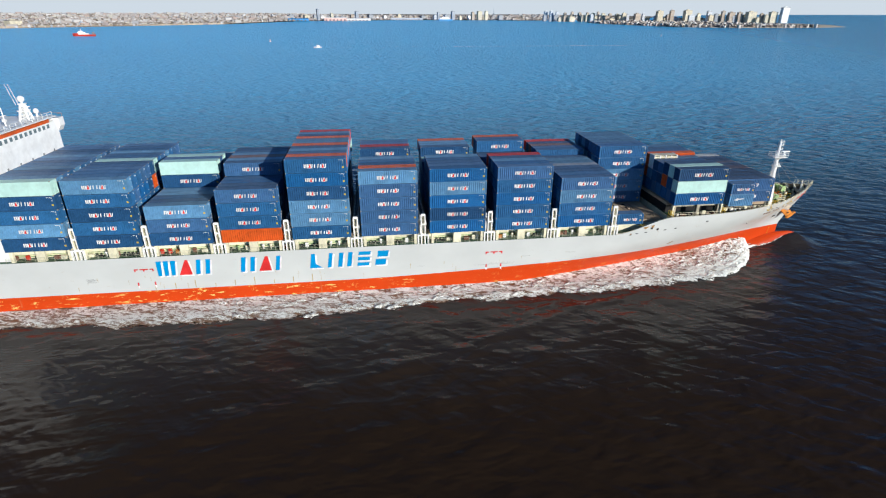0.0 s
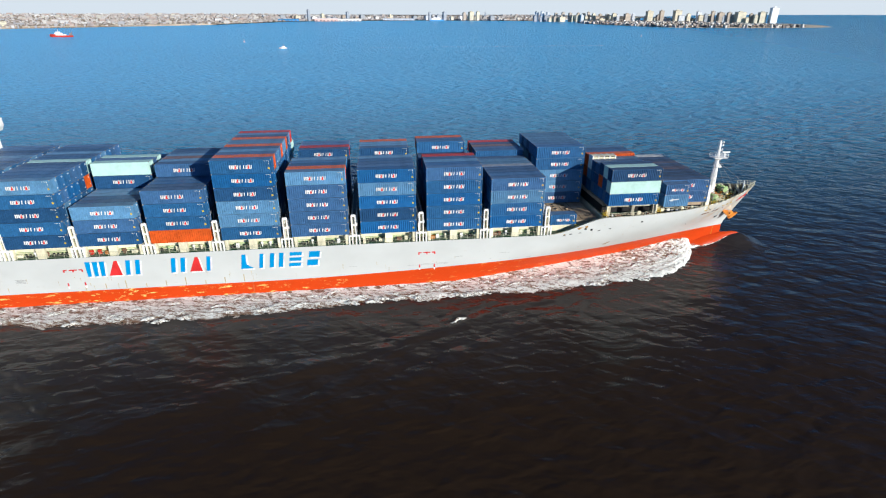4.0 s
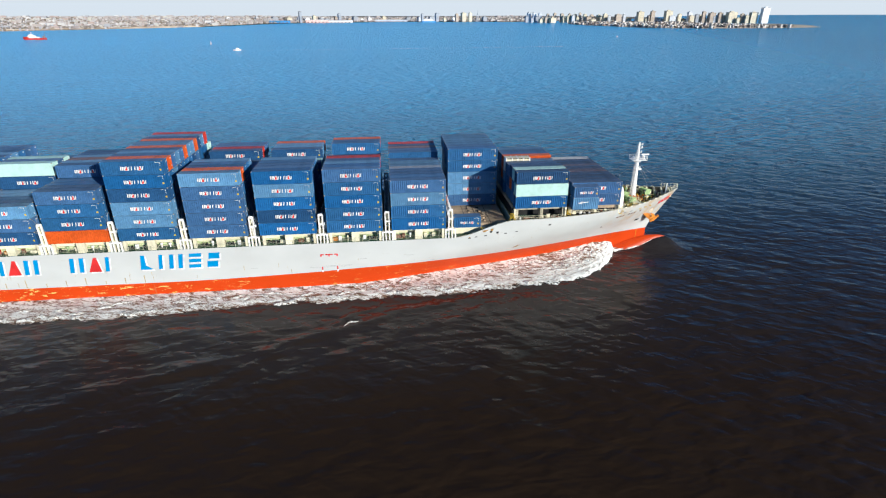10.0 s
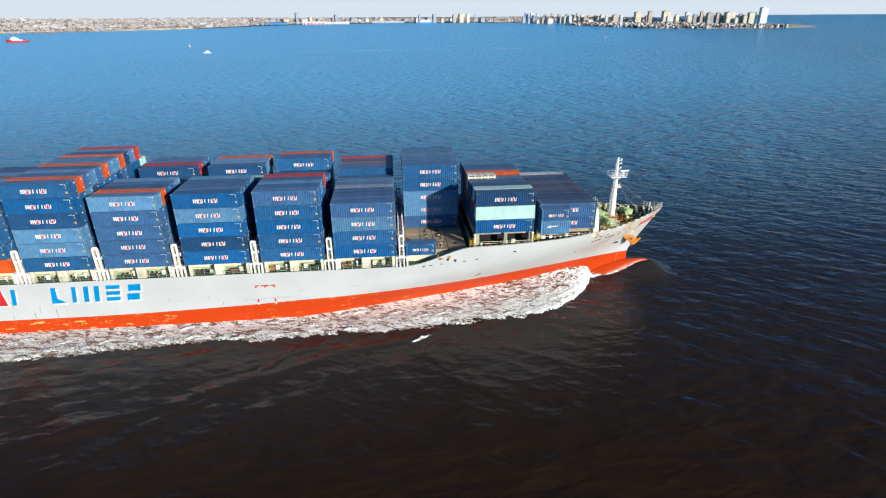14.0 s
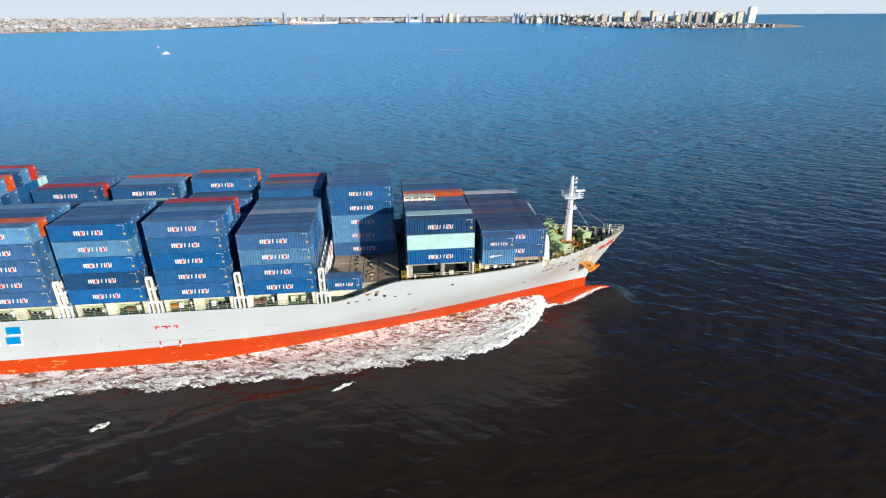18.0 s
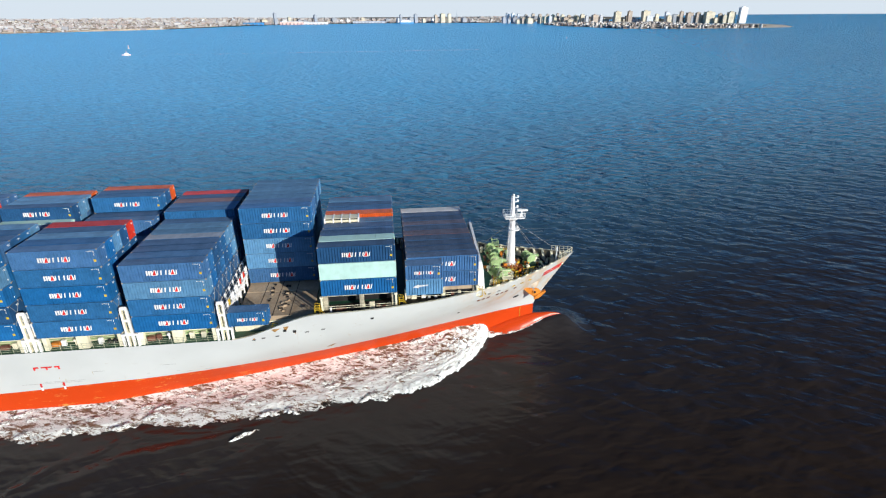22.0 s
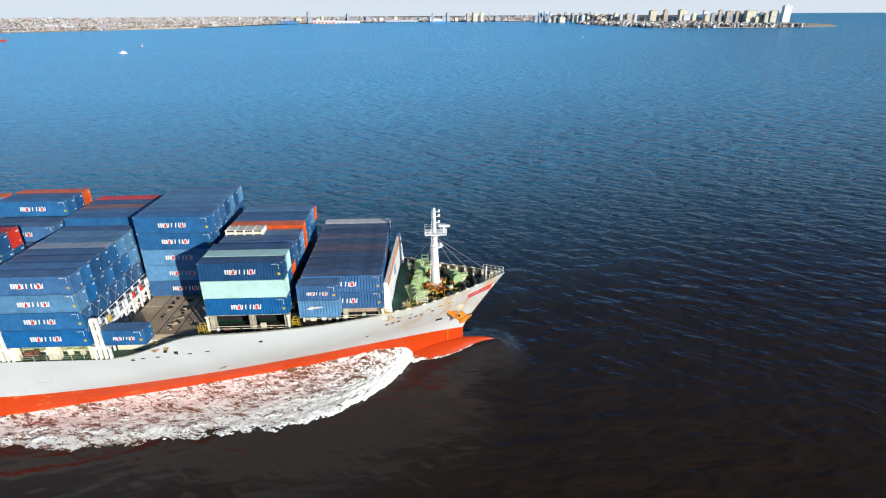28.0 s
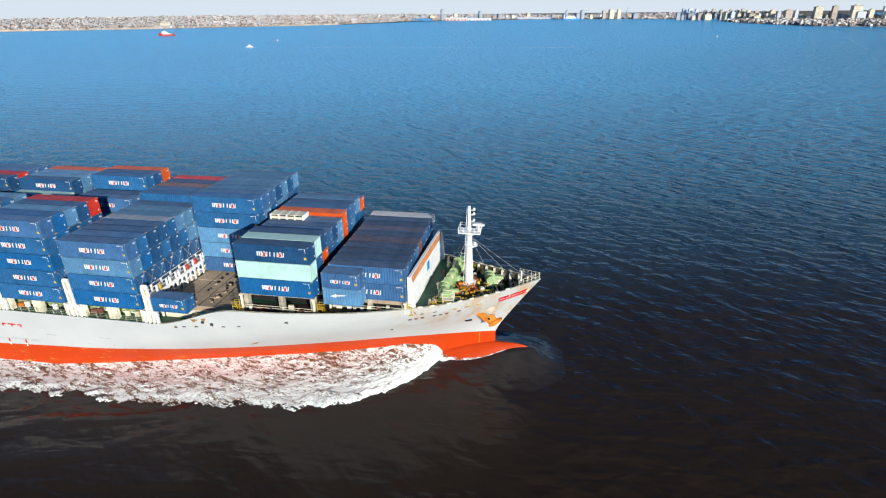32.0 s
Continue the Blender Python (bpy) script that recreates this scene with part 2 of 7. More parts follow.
def water_material():
    m, nt, p = nodes_of("sea_water")
    tc = nt.nodes.new("ShaderNodeTexCoord")
    co = tc.outputs["Object"]
    big = noise_node(nt, 0.045, 2, 0.5, co, (1.0, 1.6, 1))
    mid = noise_node(nt, 0.095, 5, 0.6, co, (0.85, 1.25, 1), 0.3)
    small = noise_node(nt, 0.75, 4, 0.6, co, (0.8, 1.5, 1))
    # wind chop in long crests across the channel
    def crests(turn, scale, stretch, detail):
        wind = nt.nodes.new("ShaderNodeMapping")
        wind.vector_type = "TEXTURE"
        wind.inputs["Rotation"].default_value = (0, 0, radians(turn))
        wind.inputs["Scale"].default_value = (stretch, 1.0, 1)
        nt.links.new(co, wind.inputs["Vector"])
        n = noise_node(nt, scale, detail, 0.5, wind.outputs[0], (1, 1, 1))
        n.inputs["Distortion"].default_value = 0.25
        return n
    cross = crests(4, 0.31, 2.2, 2)
    swell = crests(-38, 0.26, 2.8, 2)
    group = crests(-10, 0.10, 2.2, 3)
    patch = noise_node(nt, 0.006, 3, 0.5, co, (0.5, 1.4, 1))
    sep = nt.nodes.new("ShaderNodeSeparateXYZ")
    nt.links.new(co, sep.inputs[0])
    # sky reflection painted in by distance: brown body near, bright blue further out
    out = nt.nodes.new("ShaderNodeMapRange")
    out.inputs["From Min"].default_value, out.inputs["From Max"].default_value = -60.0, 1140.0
    # the brown is pushed further out up the channel to paint that water darker
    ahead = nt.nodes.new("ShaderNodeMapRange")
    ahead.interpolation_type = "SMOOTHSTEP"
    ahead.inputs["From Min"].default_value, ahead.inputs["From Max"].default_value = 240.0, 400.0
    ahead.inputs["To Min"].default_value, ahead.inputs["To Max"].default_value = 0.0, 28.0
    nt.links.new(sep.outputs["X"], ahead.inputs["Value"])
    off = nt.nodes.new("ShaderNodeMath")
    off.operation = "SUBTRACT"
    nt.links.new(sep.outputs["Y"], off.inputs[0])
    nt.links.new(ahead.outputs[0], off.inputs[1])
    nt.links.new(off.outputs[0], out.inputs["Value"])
    near_brown = mix(nt, patch.outputs[0], (0.022, 0.0136, 0.0078), (0.031, 0.0198, 0.0118))
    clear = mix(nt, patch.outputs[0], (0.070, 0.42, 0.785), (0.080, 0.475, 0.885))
    # painted dimming: the blue darkens towards +x
    lean = nt.nodes.new("ShaderNodeMath")
    lean.operation = "MULTIPLY_ADD"
    lean.inputs[1].default_value = -0.45
    nt.links.new(sep.outputs["Y"], lean.inputs[0])
    nt.links.new(sep.outputs["X"], lean.inputs[2])
    dim_side = nt.nodes.new("ShaderNodeMapRange")
    dim_side.interpolation_type = "SMOOTHSTEP"
    dim_side.inputs["From Min"].default_value, dim_side.inputs["From Max"].default_value = 60.0, 640.0
    nt.links.new(lean.outputs[0], dim_side.inputs["Value"])
    clear = mix(nt, dim_side.outputs[0], clear, (0.042, 0.275, 0.50))
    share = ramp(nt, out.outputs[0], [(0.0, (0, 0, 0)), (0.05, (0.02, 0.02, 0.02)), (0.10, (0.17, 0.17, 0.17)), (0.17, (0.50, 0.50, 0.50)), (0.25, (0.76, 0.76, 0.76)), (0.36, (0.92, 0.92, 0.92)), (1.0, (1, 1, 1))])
    col = mix(nt, share.outputs[0], near_brown, clear)
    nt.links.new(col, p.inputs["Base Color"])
    p.inputs["Roughness"].default_value = 0.2
    p.inputs["IOR"].default_value = 1.333
    # the near brown gets a lower specular level than the far blue
    gloss = nt.nodes.new("ShaderNodeMapRange")
    gloss.inputs["To Min"].default_value, gloss.inputs["To Max"].default_value = 0.31, 0.44
    nt.links.new(share.outputs[0], gloss.inputs["Value"])
    nt.links.new(gloss.outputs[0], p.inputs["Specular IOR Level"])
    def scaled(src, k):
        a = nt.nodes.new("ShaderNodeMath")
        a.operation = "MULTIPLY"
        a.inputs[1].default_value = k
        nt.links.new(src, a.inputs[0])
        return a.outputs[0]
    def plus(a, b):
        s = nt.nodes.new("ShaderNodeMath")
        nt.links.new(a, s.inputs[0])
        nt.links.new(b, s.inputs[1])
        return s.outputs[0]
    calm = ramp(nt, out.outputs[0], [(0.0, (0.07, 0.07, 0.07)), (0.03, (0.09, 0.09, 0.09)), (0.055, (0.10, 0.10, 0.10)), (0.09, (0.25, 0.25, 0.25)), (0.16, (1, 1, 1)), (0.30, (0.9, 0.9, 0.9))])
    h = plus(plus(plus(scaled(big.outputs[0], 1.3), plus(scaled(mid.outputs[0], 1.2), scaled(group.outputs[0], 6.5))), plus(scaled(cross.outputs[0], 5.6), scaled(swell.outputs[0], 5.4))), scaled(small.outputs[0], 0.3))
    lee = nt.nodes.new("ShaderNodeMath")
    lee.operation = "MULTIPLY"
    nt.links.new(h, lee.inputs[0])
    nt.links.new(calm.outputs[0], lee.inputs[1])
    bump(nt, p, lee.outputs[0], 1.0, 1.0)
    return m


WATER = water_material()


def calc(nt, op, a, b=0.0, c=0.0):
    """A math node on sockets or numbers."""
    n = nt.nodes.new("ShaderNodeMath")
    n.operation = op
    for sock, v in zip(n.inputs, (a, b, c)):
        if isinstance(v, (float, int)):
            sock.default_value = v
        else:
            nt.links.new(v, sock)
    return n.outputs[0]


def foam_look(nt, p, share, edge=None):
    """White foam over dark water, torn into webs and streaks; share is how much of the water it covers."""
    co = nt.nodes.new("ShaderNodeTexCoord").outputs["Object"]
    flow = nt.nodes.new("ShaderNodeMapping")
    flow.inputs["Rotation"].default_value = (0, 0, radians(14))
    nt.links.new(co, flow.inputs["Vector"])
    co = flow.outputs[0]
    a = noise_node(nt, 0.62, 8, 0.74, co, (0.32, 1.0, 1))
    a.inputs["Distortion"].default_value = 0.35
    b = noise_node(nt, 2.6, 8, 0.82, co, (0.42, 1.0, 1))
    b.inputs["Distortion"].default_value = 0.5
    w = noise_node(nt, 0.85, 4, 0.6, co, (0.38, 1.0, 1))
    w.inputs["Distortion"].default_value = 0.6
    fine = noise_node(nt, 1.7, 3, 0.6, co, (0.5, 1.0, 1))
    fine.inputs["Distortion"].default_value = 0.9
    web = calc(nt, "SUBTRACT", 0.16, calc(nt, "ABSOLUTE", calc(nt, "SUBTRACT", w.outputs[0], 0.5)))
    thread = calc(nt, "SUBTRACT", 0.14, calc(nt, "ABSOLUTE", calc(nt, "SUBTRACT", fine.outputs[0], 0.5)))
    h = calc(nt, "MULTIPLY_ADD", web, 1.7, calc(nt, "MULTIPLY_ADD", a.outputs[0], 1.15, -0.10))
    h = calc(nt, "MULTIPLY_ADD", thread, 1.7, calc(nt, "MULTIPLY_ADD", b.outputs[0], 0.34, h))
    h = calc(nt, "ADD", h, share)
    mask = ramp(nt, h, [(0.78, (0, 0, 0)), (0.86, (0.22, 0.22, 0.22)), (0.93, (0.62, 0.62, 0.62)), (1.03, (1, 1, 1))])
    col = mix(nt, mask.outputs[0], (0.165, 0.096, 0.052), (0.82, 0.84, 0.80))
    nt.links.new(col, p.inputs["Base Color"])
    ro = nt.nodes.new("ShaderNodeMapRange")
    ro.inputs["To Min"].default_value, ro.inputs["To Max"].default_value = 0.3, 0.95
    nt.links.new(mask.outputs[0], ro.inputs["Value"])
    nt.links.new(ro.outputs[0], p.inputs["Roughness"])
    p.inputs["Specular IOR Level"].default_value = 0.3
    # torn rim: water shows between the last shreds of foam
    cut = calc(nt, "SUBTRACT", h, 0.72 if edge is None else calc(nt, "MULTIPLY", edge, 0.95))
    shred = nt.nodes.new("ShaderNodeMapRange")
    shred.inputs["From Max"].default_value = 0.19
    nt.links.new(cut, shred.inputs["Value"])
    nt.links.new(shred.outputs[0], p.inputs["Alpha"])
    f = noise_node(nt, 5.0, 8, 0.75, co, (0.7, 1.0, 1))
    bump(nt, p, calc(nt, "MULTIPLY_ADD", f.outputs[0], 0.9, h), 0.36, 0.30)


def wash_material():
    """The bow wave's foam: whole on the breaking crest, torn and thin further aft. The mesh's UV holds metres aft of the break and the share of the way to the edge."""
    m, nt, p = nodes_of("churned_foam")
    uv = nt.nodes.new("ShaderNodeSeparateXYZ")
    nt.links.new(nt.nodes.new("ShaderNodeTexCoord").outputs["UV"], uv.inputs[0])
    d, v = uv.outputs["X"], uv.outputs["Y"]

    def along(pairs):
        r = nt.nodes.new("ShaderNodeFloatCurve")
        pts = r.mapping.curves[0].points
        while len(pts) < len(pairs):
            pts.new(0.5, 0.5)
        for q, (x, y) in zip(pts, pairs):
            q.location = (x / 200, y)
            q.handle_type = "VECTOR"
        r.mapping.update()
        nt.links.new(calc(nt, "DIVIDE", d, 200.0), r.inputs["Value"])
        return calc(nt, "SUBTRACT", r.outputs[0], 0.5)
    body = along([(0, 0.62), (6, 0.47), (22, 0.465), (34, 0.505), (60, 0.505), (100, 0.49), (150, 0.47), (200, 0.40)])
    crest = along([(0, 0.88), (10, 0.88), (22, 0.74), (38, 0.57), (70, 0.53), (200, 0.50)])
    rim = along([(0, 0.36), (18, 0.36), (34, 0.30), (60, 0.26), (200, 0.24)])
    ridge = nt.nodes.new("ShaderNodeMapRange")
    ridge.interpolation_type = "SMOOTHSTEP"
    ridge.inputs["From Min"].default_value, ridge.inputs["From Max"].default_value = 0.45, 0.85
    nt.links.new(v, ridge.inputs["Value"])
    edge = nt.nodes.new("ShaderNodeMapRange")
    edge.interpolation_type = "SMOOTHSTEP"
    edge.inputs["From Min"].default_value, edge.inputs["From Max"].default_value = 0.70, 1.0
    nt.links.new(v, edge.inputs["Value"])
    share = calc(nt, "MULTIPLY_ADD", crest, ridge.outputs[0], body)
    share = calc(nt, "MULTIPLY_ADD", rim, edge.outputs[0], share)
    foam_look(nt, p, share, edge.outputs[0])
    return m


def loose_foam():
    m, nt, p = nodes_of("loose_foam")
    foam_look(nt, p, -0.05)
    return m


FOAM, LOOSE = wash_material(), loose_foam()
SPRAY = paint("white_spray", (0.84, 0.86, 0.84), rough=0.9, dirt=0.05)


def speckled(name, cols, rough=0.8, scale=0.02):
    """One tone per island, out of a few, with stains."""
    m, nt, p = nodes_of(name)
    g = nt.nodes.new("ShaderNodeNewGeometry")
    r = nt.nodes.new("ShaderNodeValToRGB")
    r.color_ramp.interpolation = "CONSTANT"
    el = r.color_ramp.elements
    el[0].position, el[0].color = 0.0, (*cols[0], 1)
    el[1].position, el[1].color = 1 - 1 / len(cols), (*cols[-1], 1)
    for i, c in enumerate(cols[1:-1], 1):
        e = el.new(i / len(cols))
        e.color = (*c, 1)
    nt.links.new(g.outputs["Random Per Island"], r.inputs[0])
    n = noise_node(nt, scale, 5, 0.6)
    k = ramp(nt, n.outputs[0], [(0.3, (0.75, 0.75, 0.75)), (0.7, (1, 1, 1))])
    nt.links.new(mix(nt, 1.0, r.outputs[0], k.outputs[0], "MULTIPLY"), p.inputs["Base Color"])
    p.inputs["Roughness"].default_value = rough
    return m


CORE_BLUES = speckled("stacked_container_paint", [(0.030, 0.128, 0.300), (0.022, 0.082, 0.200), (0.115, 0.265, 0.45), (0.018, 0.125, 0.335), (0.055, 0.14, 0.30), (0.030, 0.128, 0.300), (0.022, 0.082, 0.200)], 0.5, 0.5)
# distance haze put into the city tones: pale and low in contrast
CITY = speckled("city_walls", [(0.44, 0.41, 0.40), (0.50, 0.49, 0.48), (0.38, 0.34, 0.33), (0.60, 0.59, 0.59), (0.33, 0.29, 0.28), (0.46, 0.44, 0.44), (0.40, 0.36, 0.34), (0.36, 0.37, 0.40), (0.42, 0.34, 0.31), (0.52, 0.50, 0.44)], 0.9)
HOUSES = speckled("point_house_walls", [(0.32, 0.28, 0.25), (0.50, 0.46, 0.43), (0.20, 0.17, 0.15), (0.66, 0.64, 0.60), (0.26, 0.20, 0.17), (0.38, 0.36, 0.36), (0.16, 0.15, 0.14), (0.80, 0.80, 0.78), (0.72, 0.66, 0.58)], 0.9)
WOODS = speckled("winter_trees", [(0.24, 0.20, 0.16), (0.30, 0.26, 0.22), (0.20, 0.17, 0.13)], 1.0)
SAND = paint("shore_sand", (0.66, 0.56, 0.42), rough=0.95, scale=0.02)
EARTH = paint("winter_ground", (0.24, 0.21, 0.16), rough=0.95, scale=0.01)
# tower walls and window strips paled to stand in for distance haze
TOWER_TAN = paint("tan_brick_wall", (0.72, 0.66, 0.50), rough=0.85, dirt=0.15, scale=0.05)
TOWER_BROWN = paint("brown_brick_wall", (0.50, 0.42, 0.34), rough=0.85, dirt=0.15, scale=0.05)
TOWER_PALE = paint("pale_concrete_wall", (0.86, 0.86, 0.86), rough=0.8, dirt=0.05, scale=0.05)
TOWER_MIST = paint("misty_concrete_wall", (0.60, 0.65, 0.72), rough=0.8, dirt=0.08, scale=0.05)
TOWER_GREY = paint("grey_concrete_wall", (0.36, 0.40, 0.46), rough=0.8, dirt=0.12, scale=0.05)
ROOF_GREY = paint("roof_felt", (0.16, 0.16, 0.17), rough=0.9, scale=0.1)
WINDOW_GREY = paint("window_strip", (0.46, 0.46, 0.46), rough=0.3, scale=0.1)
GLASS_DARK, _nt, _p = nodes_of("dark_window_glass")
_p.inputs["Base Color"].default_value = (0.02, 0.03, 0.04, 1)
_p.inputs["Roughness"].default_value = 0.08
GLASS_PALE, _nt, _p = nodes_of("bridge_window_glass")
_p.inputs["Base Color"].default_value = (0.16, 0.21, 0.22, 1)
_p.inputs["Roughness"].default_value = 0.12


# ---- mesh helpers ----
def mesh_of(name, verts, faces, mat):
    me = bpy.data.meshes.new(name)
    me.from_pydata([tuple(v) for v in verts], [], faces)
    me.update()
    if mat is not None:
        me.materials.append(mat)
    return me


class Build:
    """Gathers boxes, tubes and sheets into one mesh."""

    def __init__(self):
        self.v, self.f = [], []

    def box(self, x0, x1, y0, y1, z0, z1):
        n = len(self.v)
        self.v += [(x, y, z) for z in (z0, z1) for x, y in ((x0, y0), (x1, y0), (x1, y1), (x0, y1))]
        self.f += [tuple(n + i for i in q) for q in ((0, 3, 2, 1), (4, 5, 6, 7), (0, 1, 5, 4), (1, 2, 6, 5), (2, 3, 7, 6), (3, 0, 4, 7))]
        return self

    def chamfer(self, x0, x1, y0, y1, z0, z1, c=0.04):
        """A box with its upright and top edges cut."""
        n = len(self.v)
        ring = lambda d, z: [(x0 + d + c, y0 + d, z), (x1 - d - c, y0 + d, z), (x1 - d, y0 + d + c, z), (x1 - d, y1 - d - c, z),
                             (x1 - d - c, y1 - d, z), (x0 + d + c, y1 - d, z), (x0 + d, y1 - d - c, z), (x0 + d, y0 + d + c, z)]
        for d, z in ((0, z0), (0, z1 - c), (c, z1)):
            self.v += ring(d, z)
        for k in (0, 8):
            self.f += [(n + k + i, n + k + (i + 1) % 8, n + k + 8 + (i + 1) % 8, n + k + 8 + i) for i in range(8)]
        self.f += [tuple(n + 16 + i for i in range(8)), tuple(n + i for i in reversed(range(8)))]
        return self

    def tube(self, a, b, r, r2=None, sides=8, cap=True):
        r2 = r if r2 is None else r2
        a, b = Vector(a), Vector(b)
        w = (b - a).normalized()
        u = w.orthogonal().normalized()
        t = w.cross(u)
        n = len(self.v)
        for p, q in ((a, r), (b, r2)):
            self.v += [tuple(p + q * (math.cos(2 * math.pi * i / sides) * u + math.sin(2 * math.pi * i / sides) * t)) for i in range(sides)]
        self.f += [(n + i, n + (i + 1) % sides, n + sides + (i + 1) % sides, n + sides + i) for i in range(sides)]
        if cap:
            self.f += [tuple(n + i for i in reversed(range(sides))), tuple(n + sides + i for i in range(sides))]
        return self

    def ball(self, c, rx, ry, rz, seg=20, rings=12):
        n = len(self.v)
        for j in range(1, rings):
            th = math.pi * j / rings
            self.v += [(c[0] + rx * math.sin(th) * math.cos(2 * math.pi * i / seg), c[1] + ry * math.sin(th) * math.sin(2 * math.pi * i / seg),
                        c[2] + rz * math.cos(th)) for i in range(seg)]
        top, low = len(self.v), len(self.v) + 1
        self.v += [(c[0], c[1], c[2] + rz), (c[0], c[1], c[2] - rz)]
        for j in range(rings - 2):
            self.f += [(n + j * seg + i, n + (j + 1) * seg + i, n + (j + 1) * seg + (i + 1) % seg, n + j * seg + (i + 1) % seg) for i in range(seg)]
        self.f += [(top, n + i, n + (i + 1) % seg) for i in range(seg)]
        k = n + (rings - 2) * seg
        self.f += [(low, k + (i + 1) % seg, k + i) for i in range(seg)]
        return self

    def prism(self, pts, z0, z1):
        """An upright prism over a plan outline, given counter-clockwise."""
        n, k = len(self.v), len(pts)
        self.v += [(x, y, z0) for x, y in pts] + [(x, y, z1) for x, y in pts]
        self.f += [(n + i, n + (i + 1) % k, n + k + (i + 1) % k, n + k + i) for i in range(k)]
        self.f += [tuple(n + i for i in reversed(range(k))), tuple(n + k + i for i in range(k))]
        return self

    def slab(self, pts, a, b):
        """A plate whose outline pts lies in the x-z plane, from y = a to y = b."""
        n, k = len(self.v), len(pts)
        self.v += [(x, a, z) for x, z in pts] + [(x, b, z) for x, z in pts]
        self.f += [(n + i, n + k + i, n + k + (i + 1) % k, n + (i + 1) % k) for i in range(k)]
        self.f += [tuple(n + i for i in range(k)), tuple(n + k + i for i in reversed(range(k)))]
        return self

    def sheet(self, grid, flip=False):
        n, rows, cols = len(self.v), len(grid), len(grid[0])
        for row in grid:
            self.v += [tuple(p) for p in row]
        for i in range(rows - 1):
            for j in range(cols - 1):
                q = (n + i * cols + j, n + i * cols + j + 1, n + (i + 1) * cols + j + 1, n + (i + 1) * cols + j)
                self.f.append(tuple(reversed(q)) if flip else q)
        return self

    def mesh(self, name, mat):
        return mesh_of(name, self.v, self.f, mat)


def part(name, b, mat, parent, label="", smooth=False):
    """One mesh object under a thing or under a part."""
    me = b if isinstance(b, bpy.types.Mesh) else b.mesh(name, mat)
    if smooth:
        me.polygons.foreach_set("use_smooth", [True] * len(me.polygons))
    ob = new(name, me)
    ob.parent = parent
    if label:
        tagged(ob, label)
    return ob


ABOARD = []


def aboard(ob):
    """Marks a top-level thing as travelling with the ship."""
    ABOARD.append((ob, ob.location.copy(), ob.rotation_euler.copy()))
    return ob


def thing(name, label, category, at=(0, 0, 0), group="", data=None, kind=""):
    ob = new(name, data)
    ob.location = at
    return tagged(ob, label, category, group, kind)


RAIL_PAINT = paint("pale_rail_paint", (0.55, 0.58, 0.42), dirt=0.3)


# ---- the sea ----
def ease(a, b, x):
    k = min(1.0, max(0.0, (x - a) / (b - a)))
    return k * k * (3 - 2 * k)


def sea_sheet():
    """One sheet to the horizon; open water past the point lifts towards the eye's level to stand in for 27 km of sea."""
    b = Build()
    radii = [0] + [12 * 1.17 ** k for k in range(44)]
    radii = [r for r in radii if r < 6400] + [6500]
    grid = []
    for r in radii:
        row = []
        for i in range(145):
            a = 2 * math.pi * i / 144
            az = math.degrees(math.atan2(math.sin(a), math.cos(a)))
            lift = 33.0 * ease(2700, 6000, r) * ease(22, 33, az) * (1 - ease(100, 130, az))
            row.append((100 + r * math.sin(a), r * math.cos(a), lift))
        grid.append(row)
    b.sheet(grid, flip=True)
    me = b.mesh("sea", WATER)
    me.polygons.foreach_set("use_smooth", [True] * len(me.polygons))
    return thing("sea", "dark blue choppy harbour water reaching the horizon", "water", data=me, kind="structure")


sea_sheet()

# ---- the ship's hull ----
TOP_AFT, TOP_FORE, DECK_FORE = 11.4, 15.0, 14.1
STERN, BEAM = -206.0, 16.1


def paint_line(x):
    return 3.6 + 1.5 * ease(-62, 0, x) + 0.5 * math.sin(math.pi * min(1.0, max(0.0, (x + 30) / 84))) + 0.25 * ease(10, 40, x)


def stem_x(z):
    if z < 5.5:
        return 55.9
    return 55.9 + 7.35 * min(1.0, (z - 5.5) / 10.9) ** 1.12


def narrow_x(z):
    return -22 + 30 * ease(0, 15, z)


def half(x, z):
    """Half the ship's breadth at a place along it and a height."""
    if x < -170:
        k = (x - STERN) / (-170 - STERN)
        return BEAM * (0.80 + 0.2 * ease(0, 1, k)) if z > 5 else BEAM * (0.35 + 0.65 * ease(0, 1, k))
    a, b = narrow_x(z), stem_x(z)
    if x <= a:
        return BEAM
    u = min(1.0, (x - a) / (b - a))
    k = ease(0, 15, z)
    return BEAM * max(0.0, 1 - u ** (1.15 + 1.55 * k)) ** (1.2 - 0.2 * k)


def rail_z(x):
    return TOP_AFT + (TOP_FORE - TOP_AFT) * ease(1.5, 16, x) + 1.4 * max(0.0, (x - 46) / 17.2) ** 2


def hull_rows(z_low, z_high, levels):
    """Rows of points from stern to stem between two height lines (functions of x), starboard side."""
    rows = []
    for k in range(levels + 1):
        row = []
        for i in range(121):
            s = i / 120
            if s < 0.4:
                x = STERN + (s / 0.4) * (-25 - STERN)
                z = z_low(x) + (z_high(x) - z_low(x)) * k / levels
            else:
                u = (s - 0.4) / 0.6
                u = 1 - (1 - u) ** 1.25
                x = 0.0
                for _ in range(6):
                    z = z_low(x) + (z_high(x) - z_low(x)) * k / levels
                    x = -25 + u * (stem_x(z) + 25)
            row.append((x, -half(x, z), z))
        rows.append(row)
    return rows


def both_sides(rows):
    b = Build()
    b.sheet(rows)
    b.sheet([[(x, -y, z) for x, y, z in r] for r in rows], flip=True)
    n = len(rows[0])
    b.sheet([[(r[0][0], r[0][1], r[0][2]), (r[0][0], -r[0][1], r[0][2])] for r in rows], flip=True)
    return b


ship = thing("container_ship", "white and orange container ship under way with a loaded deck", "ship")
